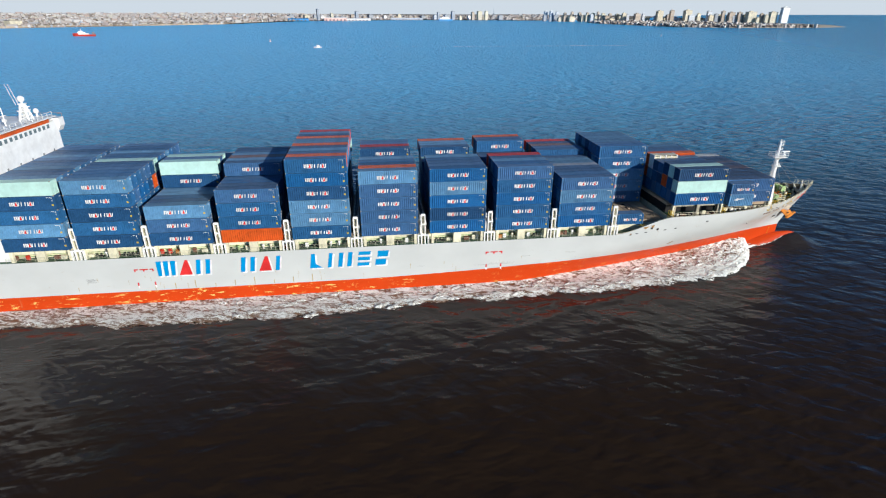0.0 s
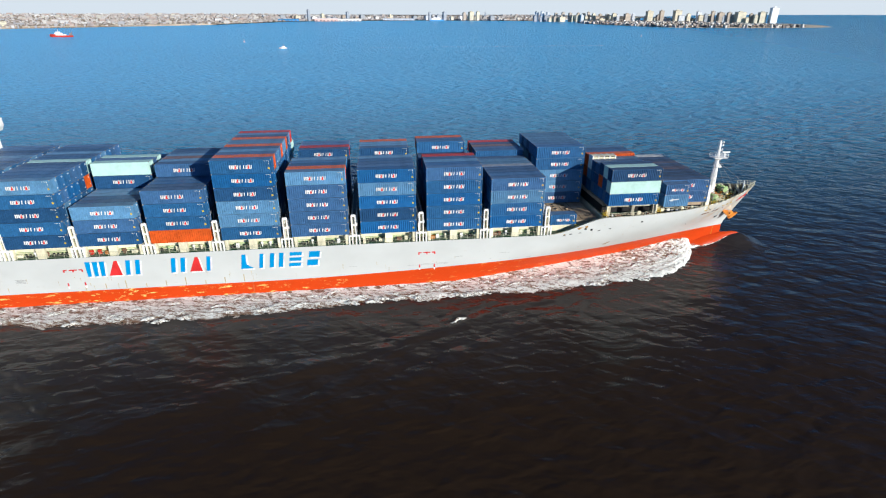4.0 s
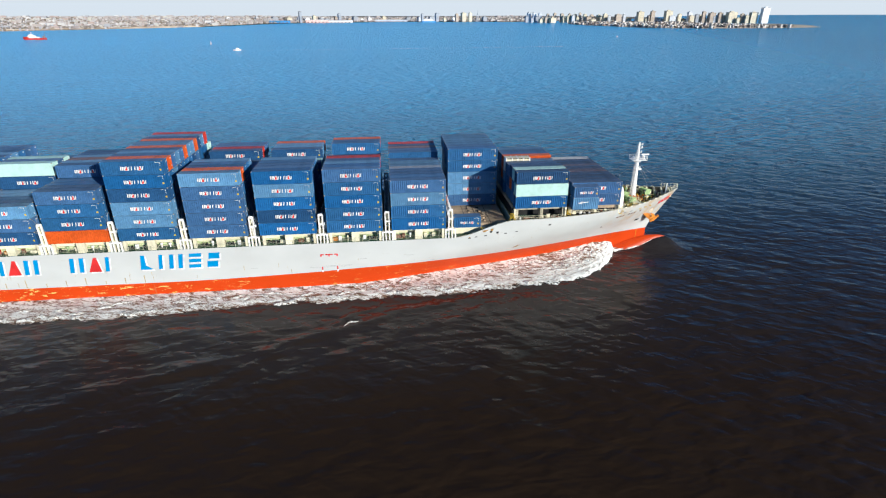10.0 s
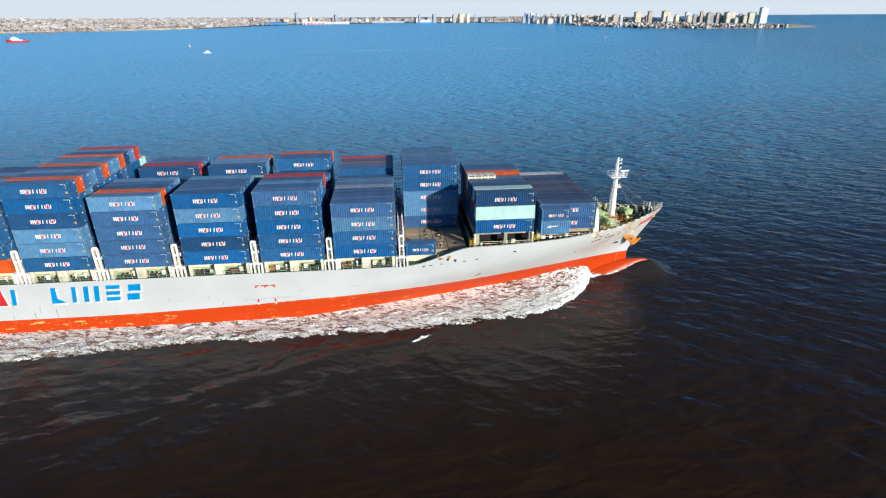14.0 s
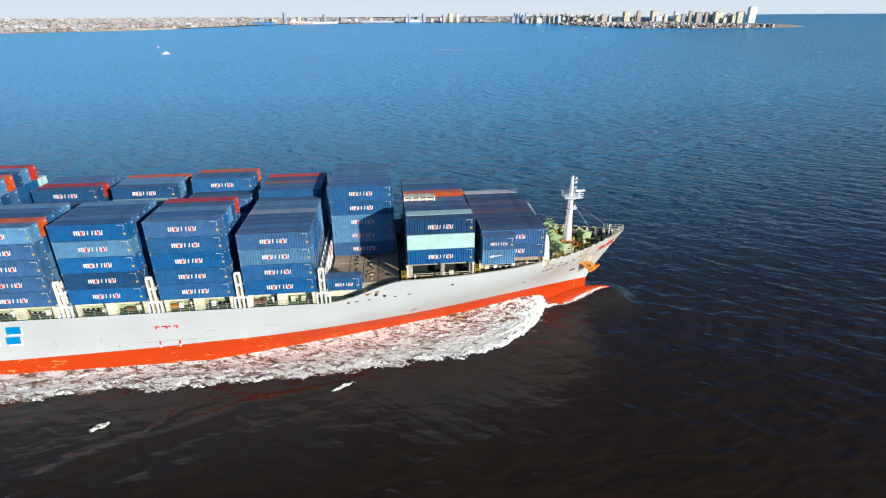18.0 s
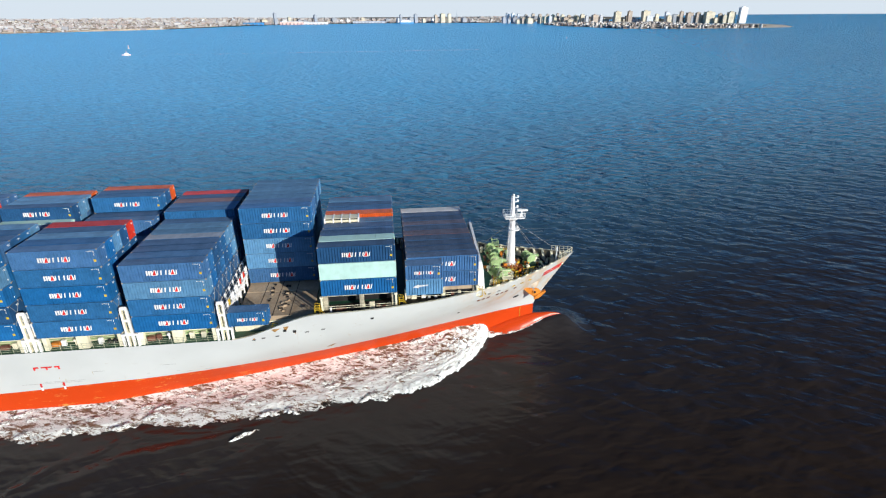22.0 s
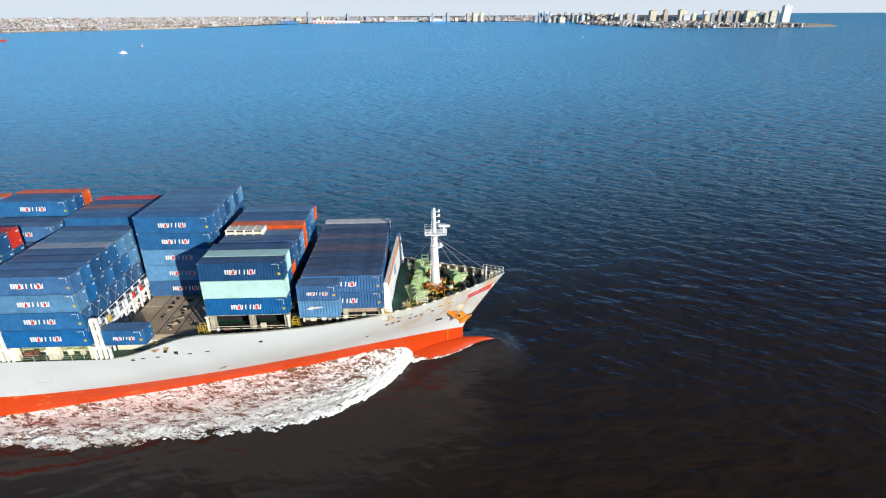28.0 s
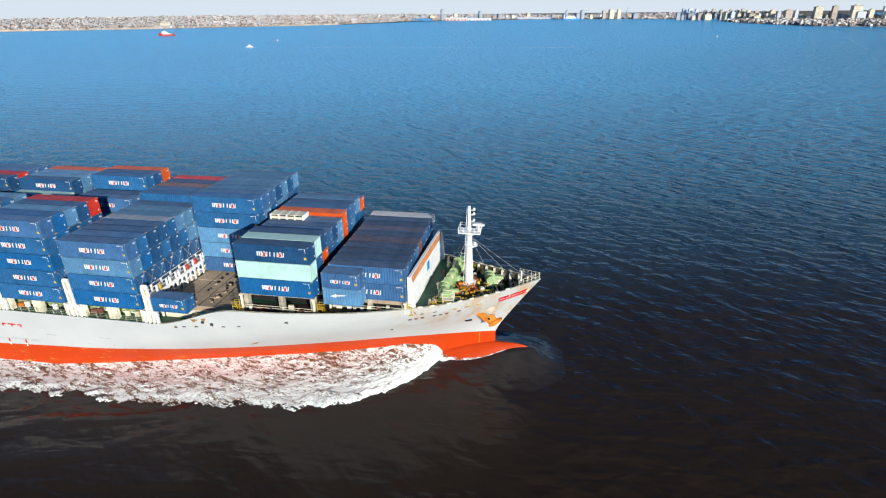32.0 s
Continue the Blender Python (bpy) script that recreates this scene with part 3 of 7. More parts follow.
upper = both_sides(hull_rows(paint_line, rail_z, 10))
hull = part("hull", upper, HULL_WHITE, ship, "white painted steel ship side with rust runs", smooth=True)
# inner face of the raised bow bulwark
inner = [[(x, -max(0.0, half(x, z) - 0.28), z) for x, z in ((x, rail_z(x) - 1.25 + 1.25 * k) for x in [16 + 45.6 * i / 60 for i in range(61)])] for k in (0, 1)]
bw = Build()
bw.sheet(inner, flip=True)
bw.sheet([[(x, -y, z) for x, y, z in r] for r in inner])
part("bulwark_plate", bw, BULWARK_DARK, ship)
bw = Build()
cap = [[(x, -max(0.0, half(x, rail_z(x)) - d), rail_z(x) + 0.03) for x in [2 + 60.6 * i / 80 for i in range(81)]] for d in (-0.04, 0.30)]
bw.sheet(cap)
bw.sheet([[(x, -y, z) for x, y, z in r] for r in cap], flip=True)
part("bulwark_cap", bw, CREAM, ship)
for sgn in (-1, 1):
    for i in range(30):
        x = 17.5 + 1.5 * i
        y = half(x, rail_z(x)) - 0.3
        if y > 0.8:
            yd = max(0.3, half(x, DECK_FORE) - 0.34)
            stay = Build()
            stay.v = [(x + dx, sgn * yy, zz) for dx in (-0.2, 0.2) for yy, zz in ((yd, DECK_FORE), (y, rail_z(x) - 0.05), (y - 0.24, rail_z(x) - 0.05), (yd - 1.0, DECK_FORE))]
            stay.f = [(0, 1, 2, 3), (7, 6, 5, 4), (0, 4, 5, 1), (1, 5, 6, 2), (2, 6, 7, 3), (3, 7, 4, 0)]
            part("bulwark_stay", stay, CREAM, ship)
lower = both_sides(hull_rows(lambda x: -3.0, lambda x: paint_line(x), 8))
part("boot_top", lower, HULL_ORANGE, ship, "orange red antifouling paint scraped to yellow primer", smooth=True)


def bulb_size(x):
    """Ridge height and half breadth of the bulb along its length."""
    ridge = float(np.interp(x, (43, 47, 51, 55.9, 59.5, 61.0, 62.4, 63.3), (0.6, 1.7, 2.6, 3.15, 3.15, 3.0, 2.6, 1.0)))
    wide = float(np.interp(x, (43, 47, 50, 53, 56, 58, 60, 62, 63.3), (1.9, 2.9, 3.1, 2.7, 1.9, 1.3, 0.8, 0.35, 0.03)))
    return ridge, wide


def bow_water(x, y):
    """Height of the water that piles up against the bulb."""
    return 2.65 * math.exp(-((x - 61.8) / (9.0 if x < 61.8 else 3.4)) ** 2 - (y / 4.6) ** 2)


bulb = Build()
rows = []
for i in range(49):
    x = 43 + 20.3 * (i / 48) ** 0.8
    r, w = bulb_size(x)
    rows.append([(x - 0.5 * ease(58, 62, x), w * math.cos(a), -1.6 + (r + 1.6) * math.sin(a)) for a in [math.pi * (j / 20 * 1.2 - 0.1) for j in range(21)]])
bulb.sheet(rows)
part("bulb", bulb, HULL_WET, ship, "wet orange bulbous bow breaking the surface", smooth=True)


def deck_sheet(x0, x1, z, inset, steps):
    b = Build()
    xs = [x0 + (x1 - x0) * i / steps for i in range(steps + 1)]
    b.sheet([[(x, -max(0.02, half(x, z) - inset), z) for x in xs], [(x, max(0.02, half(x, z) - inset), z) for x in xs]])
    return b


part("main_deck", deck_sheet(STERN + 0.2, 17, TOP_AFT - 0.06, 0.06, 60), DECK_GREEN, ship, "worn green steel main deck")
part("foredeck", deck_sheet(16, 61.2, DECK_FORE, 0.25, 40), DECK_GREEN, ship, "dark green forecastle deck")
# dark strip over the green deck: painted shade below the forward bays
side_deck = Build()
for sgn in (-1, 1):
    xs = [16.3 + 27 * i / 40 for i in range(41)]
    side_deck.sheet([[(x, sgn * max(0.3, half(x, DECK_FORE) - q), DECK_FORE + 0.006) for x in xs] for q in (0.3, 4.6)], flip=sgn > 0)
part("side_deck", side_deck, DECK_DARK, ship, "worn steel deck beside the forward hatches, under-bay shade in its colour")
step = Build().box(16.0, 16.2, -15.4, 15.4, TOP_AFT, DECK_FORE)
part("deck_step", step, CREAM, ship)


def side_plate(name, pts, mat, proud=0.03, label=""):
    """A thin painted shape lying on the starboard side; pts are x, z."""
    b = Build()
    n = len(pts)
    out = 0.07 if pts[0][0] > 20 else 0.0
    b.v += [(x, -half(x, z) - proud - out, z) for x, z in pts] + [(x, -half(x, z) + 0.05, z) for x, z in pts]
    b.f += [tuple(range(n)), tuple(reversed(range(n, 2 * n)))] + [(i, n + i, n + (i + 1) % n, (i + 1) % n) for i in range(n)]
    return part(name, b, mat, ship, label)


def slant(x, z, w, h, lean=0.5):
    return [(x, z), (x + w, z), (x + w + lean, z + h), (x + lean, z + h)]


# The company's wordmark as plain slanted shapes: start, width, kind, colour
MARKS = [(-99.3, 4.0, "wedges", SKY_BLUE_MARK), (-94.7, 3.0, "peak", RED_MARK), (-91.2, 2.9, "pair", SKY_BLUE_MARK), (-82.0, 2.9, "pair", SKY_BLUE_MARK), (-78.3, 3.0, "peak", RED_MARK),
         (-74.7, 0.9, "bar", SKY_BLUE_MARK), (-67.4, 2.7, "foot", SKY_BLUE_MARK), (-63.6, 0.9, "bar", SKY_BLUE_MARK), (-61.4, 2.9, "pair", SKY_BLUE_MARK), (-57.2, 2.6, "rungs", SKY_BLUE_MARK), (-53.3, 2.6, "steps", SKY_BLUE_MARK)]


def mark_shapes(kind, w, h, t):
    """Plain strokes of one mark in a box w wide and h high; t is a stroke's width."""
    low = lambda x, z, a, c: [(x, z), (x + a, z), (x + a, z + c), (x, z + c)]
    if kind == "wedges":
        return [[(w * (0.12 + q), 0), (w * (0.32 + q), 0), (w * (0.26 + q * 1.05), h), (w * q * 1.05, h)] for q in (0, 0.34, 0.68)]
    if kind == "peak":
        return [[(w * 0.06, 0), (w * 0.94, 0), (w * 0.60, h), (w * 0.40, h)]]
    if kind == "pair":
        return [low(0, 0, t * 1.15, h), low(w - t * 1.15, 0, t * 1.15, h)]
    if kind == "bar":
        return [low(0, 0, t, h)]
    if kind == "foot":
        return [[(0, 0), (w, 0), (w * 0.42, h * 0.3), (t, h), (0, h)]]
    if kind == "rungs":
        return [low(0, h * q, w, h * 0.24) for q in (0, 0.38, 0.76)]
    return [low(0, 0, w * 0.9, h * 0.42), low(w * 0.1, h * 0.58, w * 0.9, h * 0.42)]


for x, w, kind, mat in MARKS:
    for shape in mark_shapes(kind, w, 3.4, 0.82):
        shape = [(x + a + 0.15 * c, 6.9 + c) for a, c in shape]
        side_plate("mark_shadow", [(a + 0.34, c - 0.28) for a, c in shape], WHITE_MARK, 0.02)
        side_plate("mark_stroke", shape, mat, 0.035)
# towing marks
for x0 in (-28.5, -103.4, -141.0):
    for a, c, w, h in ((0, 8.15, 0.28, 0.6), (0.28, 8.5, 0.5, 0.25), (1.15, 8.5, 1.6, 0.25), (1.8, 8.15, 0.28, 0.36), (3.1, 8.5, 0.5, 0.25), (3.6, 8.15, 0.28, 0.6)):
        side_plate("towing_mark", slant(x0 + a, c, w, h, 0), RED_MARK)
    for a in (0.1, 3.5):
        side_plate("towing_mark", slant(x0 + a, 4.9, 0.28, 0.75, 0), RED_MARK)
        side_plate("towing_mark", slant(x0 + a, 4.3, 0.28, 0.6, 0), WHITE_MARK)
# freeing ports and openings in the rising side, near-black plates for the shade within
for x, z, w, h in ((4.6, 11.55, 0.85, 0.22), (6.1, 11.8, 0.85, 0.22), (8.3, 12.0, 0.85, 0.22), (13.0, 12.35, 0.85, 0.22), (15.6, 12.6, 0.85, 0.22), (9.6, 12.8, 0.75, 0.55), (11.1, 12.5, 0.75, 0.6), (23.6, 13.2, 0.7, 0.35), (38.8, 9.6, 0.5, 0.25)):
    side_plate("scupper", slant(x + 0.5, z - (0.5 if x < 20 else 0.0), w * 0.72, h * 0.8, 0.05), DARK, 0.02)
side_plate("hawse_opening", slant(50.8, 8.75, 1.15, 0.5, 0.1), DARK, 0.03)
for x, z, w, d in ((8.3, 12.9, 1.5, 0.5), (10.2, 13.2, 0.9, 0.9), (5.2, 11.4, 0.5, 0.4), (11.9, 12.4, 0.25, 0.8)):
    side_plate("rust_run", [(x + 0.3 * w, z - d), (x + 0.45 * w, z - 0.9 * d), (x + w, z + 0.1), (x, z)], RUST_RUN, 0.012)
side_plate("rust_run", [(16.2, 7.0), (17.2, 7.1), (18.0, 7.9), (17.4, 7.8)], RUST_RUN, 0.012)
for k in range(11):
    side_plate("draught_mark", slant(53.0, 0.9 + 0.4 * k, 0.16, 0.2, 0), YELLOW, 0.02)
# stains and scrapes along the side
rng_side = random.Random(21)
for k in range(26):
    x, z = rng_side.uniform(-118, -12), rng_side.uniform(4.9, 7.6)
    h, w = rng_side.uniform(0.3, 1.3), rng_side.uniform(0.05, 0.13)
    side_plate("rust_stain", [(x + 0.3 * w, z - h), (x + 0.7 * w, z - h), (x + w, z), (x, z)], RUST_STAIN, 0.008)
for k in range(9):
    side_plate("rust_stain", [(x + 0.02, 3.75 + paint_line(x) - 3.6) for x in (-100.0 + 4.1 * k,)] + [(-99.85 + 4.1 * k, 3.75 + paint_line(-100) - 3.6), (-99.8 + 4.1 * k, 4.6 + 0.5 * (k % 3)), (-100.02 + 4.1 * k, 4.6 + 0.5 * (k % 3))], RUST_STAIN, 0.008)
for k in range(7):
    x, z = -113.2 + 0.16 * (k % 3), 6.1 + 0.13 * k
    side_plate("scrape_mark", slant(x, z, 2.0 - 0.2 * (k % 4), 0.06, 0.02), SCRAPE, 0.008)
for x, z, w in ((-31.0, 5.55, 9.0), (-27.5, 5.8, 6.0), (-12.0, 6.2, 5.0), (-44.0, 6.0, 1.6), (-20.0, 7.2, 1.8), (-9.5, 7.6, 2.2), (-6.0, 5.9, 4.0)):
    side_plate("scrape_mark", slant(x, z, w, 0.05, 0.0), SCRAPE, 0.008)
# red flashes and the ship's name (plain bars) at the bow
for k in (0, 1):
    side_plate("bow_stripe", [(56.4, 13.63 - 0.62 * k), (60.9 - 0.35 * k, 14.2 - 0.62 * k), (61.1 - 0.35 * k, 14.65 - 0.62 * k), (56.6, 14.08 - 0.62 * k)], RED_MARK, 0.04)
for i in range(9):
    if i not in (3, 7):
        x = 42.6 + 0.92 * i
        side_plate("name_bar", slant(x, 12.35 + 0.045 * i, 0.5, 0.30, 0.08), BROWN, 0.03)
for x in (42.9, 44.5, 46.4, 49.4, 51.2, 53.0):
    side_plate("name_bar", slant(x, 13.5, 0.6, 0.26, 0.08), YELLOW if x > 49 or x < 43 else SCRAPE, 0.03)

# white chocks set in the bulwark's cap
for sgn in (-1, 1):
    for x in (44.6, 46.4, 48.9, 50.6, 52.3, 54.4, 56.2, 57.8):
        y = sgn * (half(x, rail_z(x)) - 0.15)
        turn = math.atan2(half(x + 0.5, rail_z(x)) - half(x - 0.5, rail_z(x)), 1.0) * sgn
        chock = part("mooring_chock", Build().chamfer(-0.38, 0.38, -0.16, 0.16, 0.0, 0.16, 0.06), CREAM, ship)
        chock.location, chock.rotation_euler = (x, y, rail_z(x) + 0.03), (0, 0, turn)

# anchor and its bolster, both sides
for sgn in (-1, 1):
    ax, az = 54.7, 10.4
    ay = half(ax, az)
    bol = Build().ball((ax - 0.2, sgn * (ay - 0.1), az + 0.8), 1.5, 1.1, 1.3, 18, 10)
    part("anchor_bolster", bol, HULL_WHITE, ship, smooth=True)
    out = lambda k: sgn * (ay + k)
    yy = sorted((out(0.75), out(1.15)))
    anchor = part("anchor", Build().tube((ax - 0.6, out(0.2), az + 1.5), (ax + 0.2, out(1.0), az - 0.3), 0.28, 0.34, 10), SCRAPE, ship, "orange stockless anchor housed at the bow")
    part("crown", Build().slab([(ax - 1.0, az + 0.35), (ax + 0.9, az + 0.15), (ax + 1.6, az - 0.55), (ax + 0.2, az - 1.55), (ax - 0.5, az - 1.0)], *yy).tube((ax + 0.25, out(0.7), az - 0.45), (ax + 0.25, out(1.28), az - 0.45), 0.5, 0.42, 14), ANCHOR_ORANGE, anchor)
    part("shackle_hole", Build().tube((ax + 0.25, out(1.2), az - 0.45), (ax + 0.25, out(1.3), az - 0.45), 0.24, 0.24, 12), DARK, anchor)
    for pts in ([(-1.0, 0.35), (-2.1, 0.85), (-2.25, 0.55), (-1.3, -0.35), (-0.5, -1.0)], [(1.6, -0.55), (2.35, -0.25), (2.45, -0.5), (1.2, -1.75), (0.3, -2.1), (0.2, -1.55)]):
        part("fluke", Build().slab([(ax + p, az + q) for p, q in pts], *sorted((out(0.7), out(1.3)))), ANCHOR_ORANGE, anchor)

# ---- bays: front edge of each stack along the ship, from the bow aft ----
PITCH = 2.464
BAYS = {"D": 0.0, "E": -14.25, "F": -28.8, "G": -43.6, "H": -58.1, "I": -72.5, "J": -86.6, "K": -100.7, "L": -114.5}
BASE = 13.7


def hatch(x0, x1, y0, y1, z):
    """Hatch covers over a hold: panels with seams, on a coaming."""
    part("hatch_coaming", Build().box(x0 - 0.4, x1 + 0.4, y0 - 0.3, y1 + 0.3, min(TOP_AFT - 0.05, z - 2), z - 0.75), CREAM, ship)
    n = 3
    for i in range(n):
        a, b = y0 + (y1 - y0) * i / n, y0 + (y1 - y0) * (i + 1) / n
        part("hatch_cover", Build().chamfer(x0 - 0.3, x1 + 0.3, a + 0.05, b - 0.05, z - 0.75, z - 0.06, 0.06), HATCH, ship)


for key, x1 in BAYS.items():
    hatch(x1 - 12.3, x1 + 0.1, -13.2, 13.2, BASE)
hatch(2.4, 14.4, -13.2, 13.2, BASE)
# cells, cleats and lashing gear left on the bare hatch
for i in range(46):
    x, y = random.choice((8.9, 9.3, 9.5, 9.8, 6.4)) + random.uniform(-0.2, 0.2), random.uniform(-12.5, -2)
    part("lashing_gear", Build().box(x, x + random.uniform(0.2, 0.6), y, y + random.uniform(0.1, 0.5), BASE - 0.07, BASE + random.uniform(0.05, 0.2)), random.choice((HATCH, DARK, DARK, HATCH)), ship)
for x in (5.3, 8.0, 10.8):
    part("hatch_seam", Build().box(x, x + 0.09, -13.1, 13.1, BASE - 0.1, BASE - 0.03), DARK, ship)


def pedestals(x0, x1, y, z0, z1):
    for x in (x0 + 0.3, (x0 + x1) / 2 - 0.9, x1 - 0.9):
        w = 1.7 if abs(x - (x0 + x1) / 2 + 0.9) < 0.01 else 0.6
        part("container_pedestal", Build().chamfer(x, x + w, y - 0.35, y + 0.45, z0, z1, 0.05), CREAM, ship)
    part("pedestal_beam", Build().box(x0 + 0.1, x1 - 0.1, y + 0.5, y + 0.75, z1 - 0.5, z1), CREAM, ship)


def railing(x0, x1, y, z):
    b = Build()
    n = max(2, int((x1 - x0) / 1.6))
    for i in range(n + 1):
        x = x0 + (x1 - x0) * i / n
        b.tube((x, y, z), (x, y, z + 1.05), 0.035, sides=6)
    for h in (0.4, 0.72, 1.05):
        b.tube((x0, y, z + h), (x1, y, z + h), 0.025, sides=6)
    part("railing", b, RAIL_PAINT, ship)


for key, x1 in BAYS.items():
    for sgn in (-1, 1):
        pedestals(x1 - 12.2, x1, sgn * 15.3, TOP_AFT - 0.06, BASE - 0.02)
        railing(x1 - 12.6, x1 + 0.2, sgn * 15.95, TOP_AFT - 0.06)
    # pipes, fire boxes and vents along the side passage
    for k in range(7):
        x = x1 - 11.6 + k * 1.75 + random.uniform(-0.3, 0.3)
        y = -14.35
        kind = random.random()
        if kind < 0.35:
            part("deck_vent", Build().tube((x, y, TOP_AFT - 0.06), (x, y, TOP_AFT + 0.75), 0.16).tube((x, y, TOP_AFT + 0.7), (x, y, TOP_AFT + 1.0), 0.34, 0.26, 10), random.choice((WHITE, PALE_GREEN, CREAM)), ship)
        elif kind < 0.6:
            part("fire_box", Build().chamfer(x, x + 0.7, y - 0.2, y + 0.25, TOP_AFT - 0.06, TOP_AFT + 0.9), random.choice((RED, CREAM, BROWN, CREAM, WHITE)), ship)
        elif kind < 0.8:
            part("twistlock_bin", Build().chamfer(x, x + 1.2, y - 0.3, y + 0.3, TOP_AFT - 0.06, TOP_AFT + 0.6), random.choice((ANCHOR_ORANGE, BROWN, CREAM, CREAM)), ship)
        else:
            part("mooring_bitt", Build().box(x - 0.35, x + 1.15, y - 0.3, y + 0.3, TOP_AFT - 0.06, TOP_AFT + 0.06).tube((x, y, TOP_AFT - 0.06), (x, y, TOP_AFT + 0.6), 0.2).tube((x + 0.8, y, TOP_AFT - 0.06), (x + 0.8, y, TOP_AFT + 0.6), 0.2), BLACK, ship)
    part("deck_pipe", Build().tube((x1 - 13.4, -13.75, TOP_AFT + 0.4), (x1 + 0.9, -13.75, TOP_AFT + 0.4), 0.11).tube((x1 - 13.4, -13.75, TOP_AFT + 0.75), (x1 + 0.9, -13.75, TOP_AFT + 0.75), 0.07), PALE_GREEN, ship)


def end_frame(xc, sgn, parent):
    """The upright portal of a lashing bridge at the ship's side, with long slots through it."""
    y0, y1 = sgn * 15.45, sgn * 15.95
    a, b = min(y0, y1), max(y0, y1)
    f = Build()
    z0, z1 = TOP_AFT - 0.06, 18.3
    for d in (-0.52, 0.32):
        f.box(xc + d, xc + d + 0.20, a, b, z0, z1 - 0.3)
    f.chamfer(xc - 0.52, xc + 0.52, a, b, z1 - 0.42, z1, 0.12)
    for z in (13.35, 15.75):
        f.box(xc - 0.4, xc + 0.4, a + 0.04, b - 0.04, z, z + 0.34)
    for d in (-1.25, 0.95):
        f.box(xc + d, xc + d + 0.3, a + 0.05, b - 0.05, z0, 13.45)
    f.box(xc - 1.25, xc + 1.25, a + 0.08, b - 0.08, 13.2, 13.5)
    part("end_frame", f, WHITE, parent)
    part("ladder", Build().box(xc - 0.22, xc - 0.16, a + 0.1, b - 0.1, z0, z1 - 0.5).box(xc + 0.16, xc + 0.22, a + 0.1, b - 0.1, z0, z1 - 0.5), CREAM, parent)


def lashing_bridge(xc):
    br = part("lashing_bridge", Build().box(xc - 0.6, xc + 0.6, -15.45, 15.45, 15.95, 16.1), STEEL, ship, "white lashing bridge between container bays")
    for sgn in (-1, 1):
        end_frame(xc, sgn, br)
    for i in range(12):
        y = -13.6 + i * PITCH
        for d in (-0.55, 0.4):
            part("post", Build().box(xc + d, xc + d + 0.2, y - 0.16, y + 0.16, TOP_AFT, 17.25).slab([(xc + d, 15.6), (xc + d + 0.2, 15.6), (xc + d + 0.2, 15.1), (xc + d, 15.1)], y - 0.32, y + 0.32), WHITE, br)
        part("cross_brace", Build().tube((xc + 0.48, y + 0.1, 14.2), (xc + 0.48, y + PITCH - 0.1, 15.9), 0.07, sides=6).box(xc - 0.5, xc + 0.5, y - 0.14, y + 0.14, 14.0, 14.2), WHITE, br)
    part("front_beam", Build().box(xc + 0.6, xc + 0.74, -15.4, 15.4, 15.55, 16.12), WHITE, br)
    rail = Build()
    for d in (-0.52, 0.5):
        for z in (16.6, 17.2):
            rail.box(xc + d, xc + d + 0.06, -15.4, 15.4, z, z + 0.06)
    part("guard_rail", rail, WHITE, br)


for x in [x1 + 1.1 for x1 in BAYS.values()] :
    lashing_bridge(x)
# red and yellow stowage on the foremost bridge
for i in range(9):
    y = -13 + i * PITCH
    part("gear_locker", Build().chamfer(1.45, 1.80, y, y + 0.4, 16.1, 17.1, 0.05), random.choice((RED, YELLOW, YELLOW, WHITE)), ship)

# platform stairs by the rising side
for sx, sy, sz in ((8.7, -15.0, 11.6), (15.6, -14.2, 14.4), (29.3, -13.0, 14.4), (43.0, -10.6, 14.3)):
    b = Build()
    b.box(sx - 0.4, sx + 0.4, sy - 0.4, sy + 0.4, sz + 0.6, sz + 0.68)
    for dx in (-0.4, 0.4):
        for dy in (-0.4, 0.4):
            b.tube((sx + dx, sy + dy, sz - 0.5), (sx + dx, sy + dy, sz + 1.5), 0.045, sides=6)
    for z in (1.1, 1.5):
        for dy in (-0.4, 0.4):
            b.tube((sx - 0.4, sy + dy, sz + z), (sx + 0.4, sy + dy, sz + z), 0.04, sides=6)
    for k in range(4):
        b.box(sx + 0.42 + 0.15 * k, sx + 0.60 + 0.15 * k, sy - 0.3, sy + 0.3, sz + 0.5 - 0.25 * k, sz + 0.56 - 0.25 * k)
    part("access_stand", b, YELLOW, ship, "yellow access platform with steps")

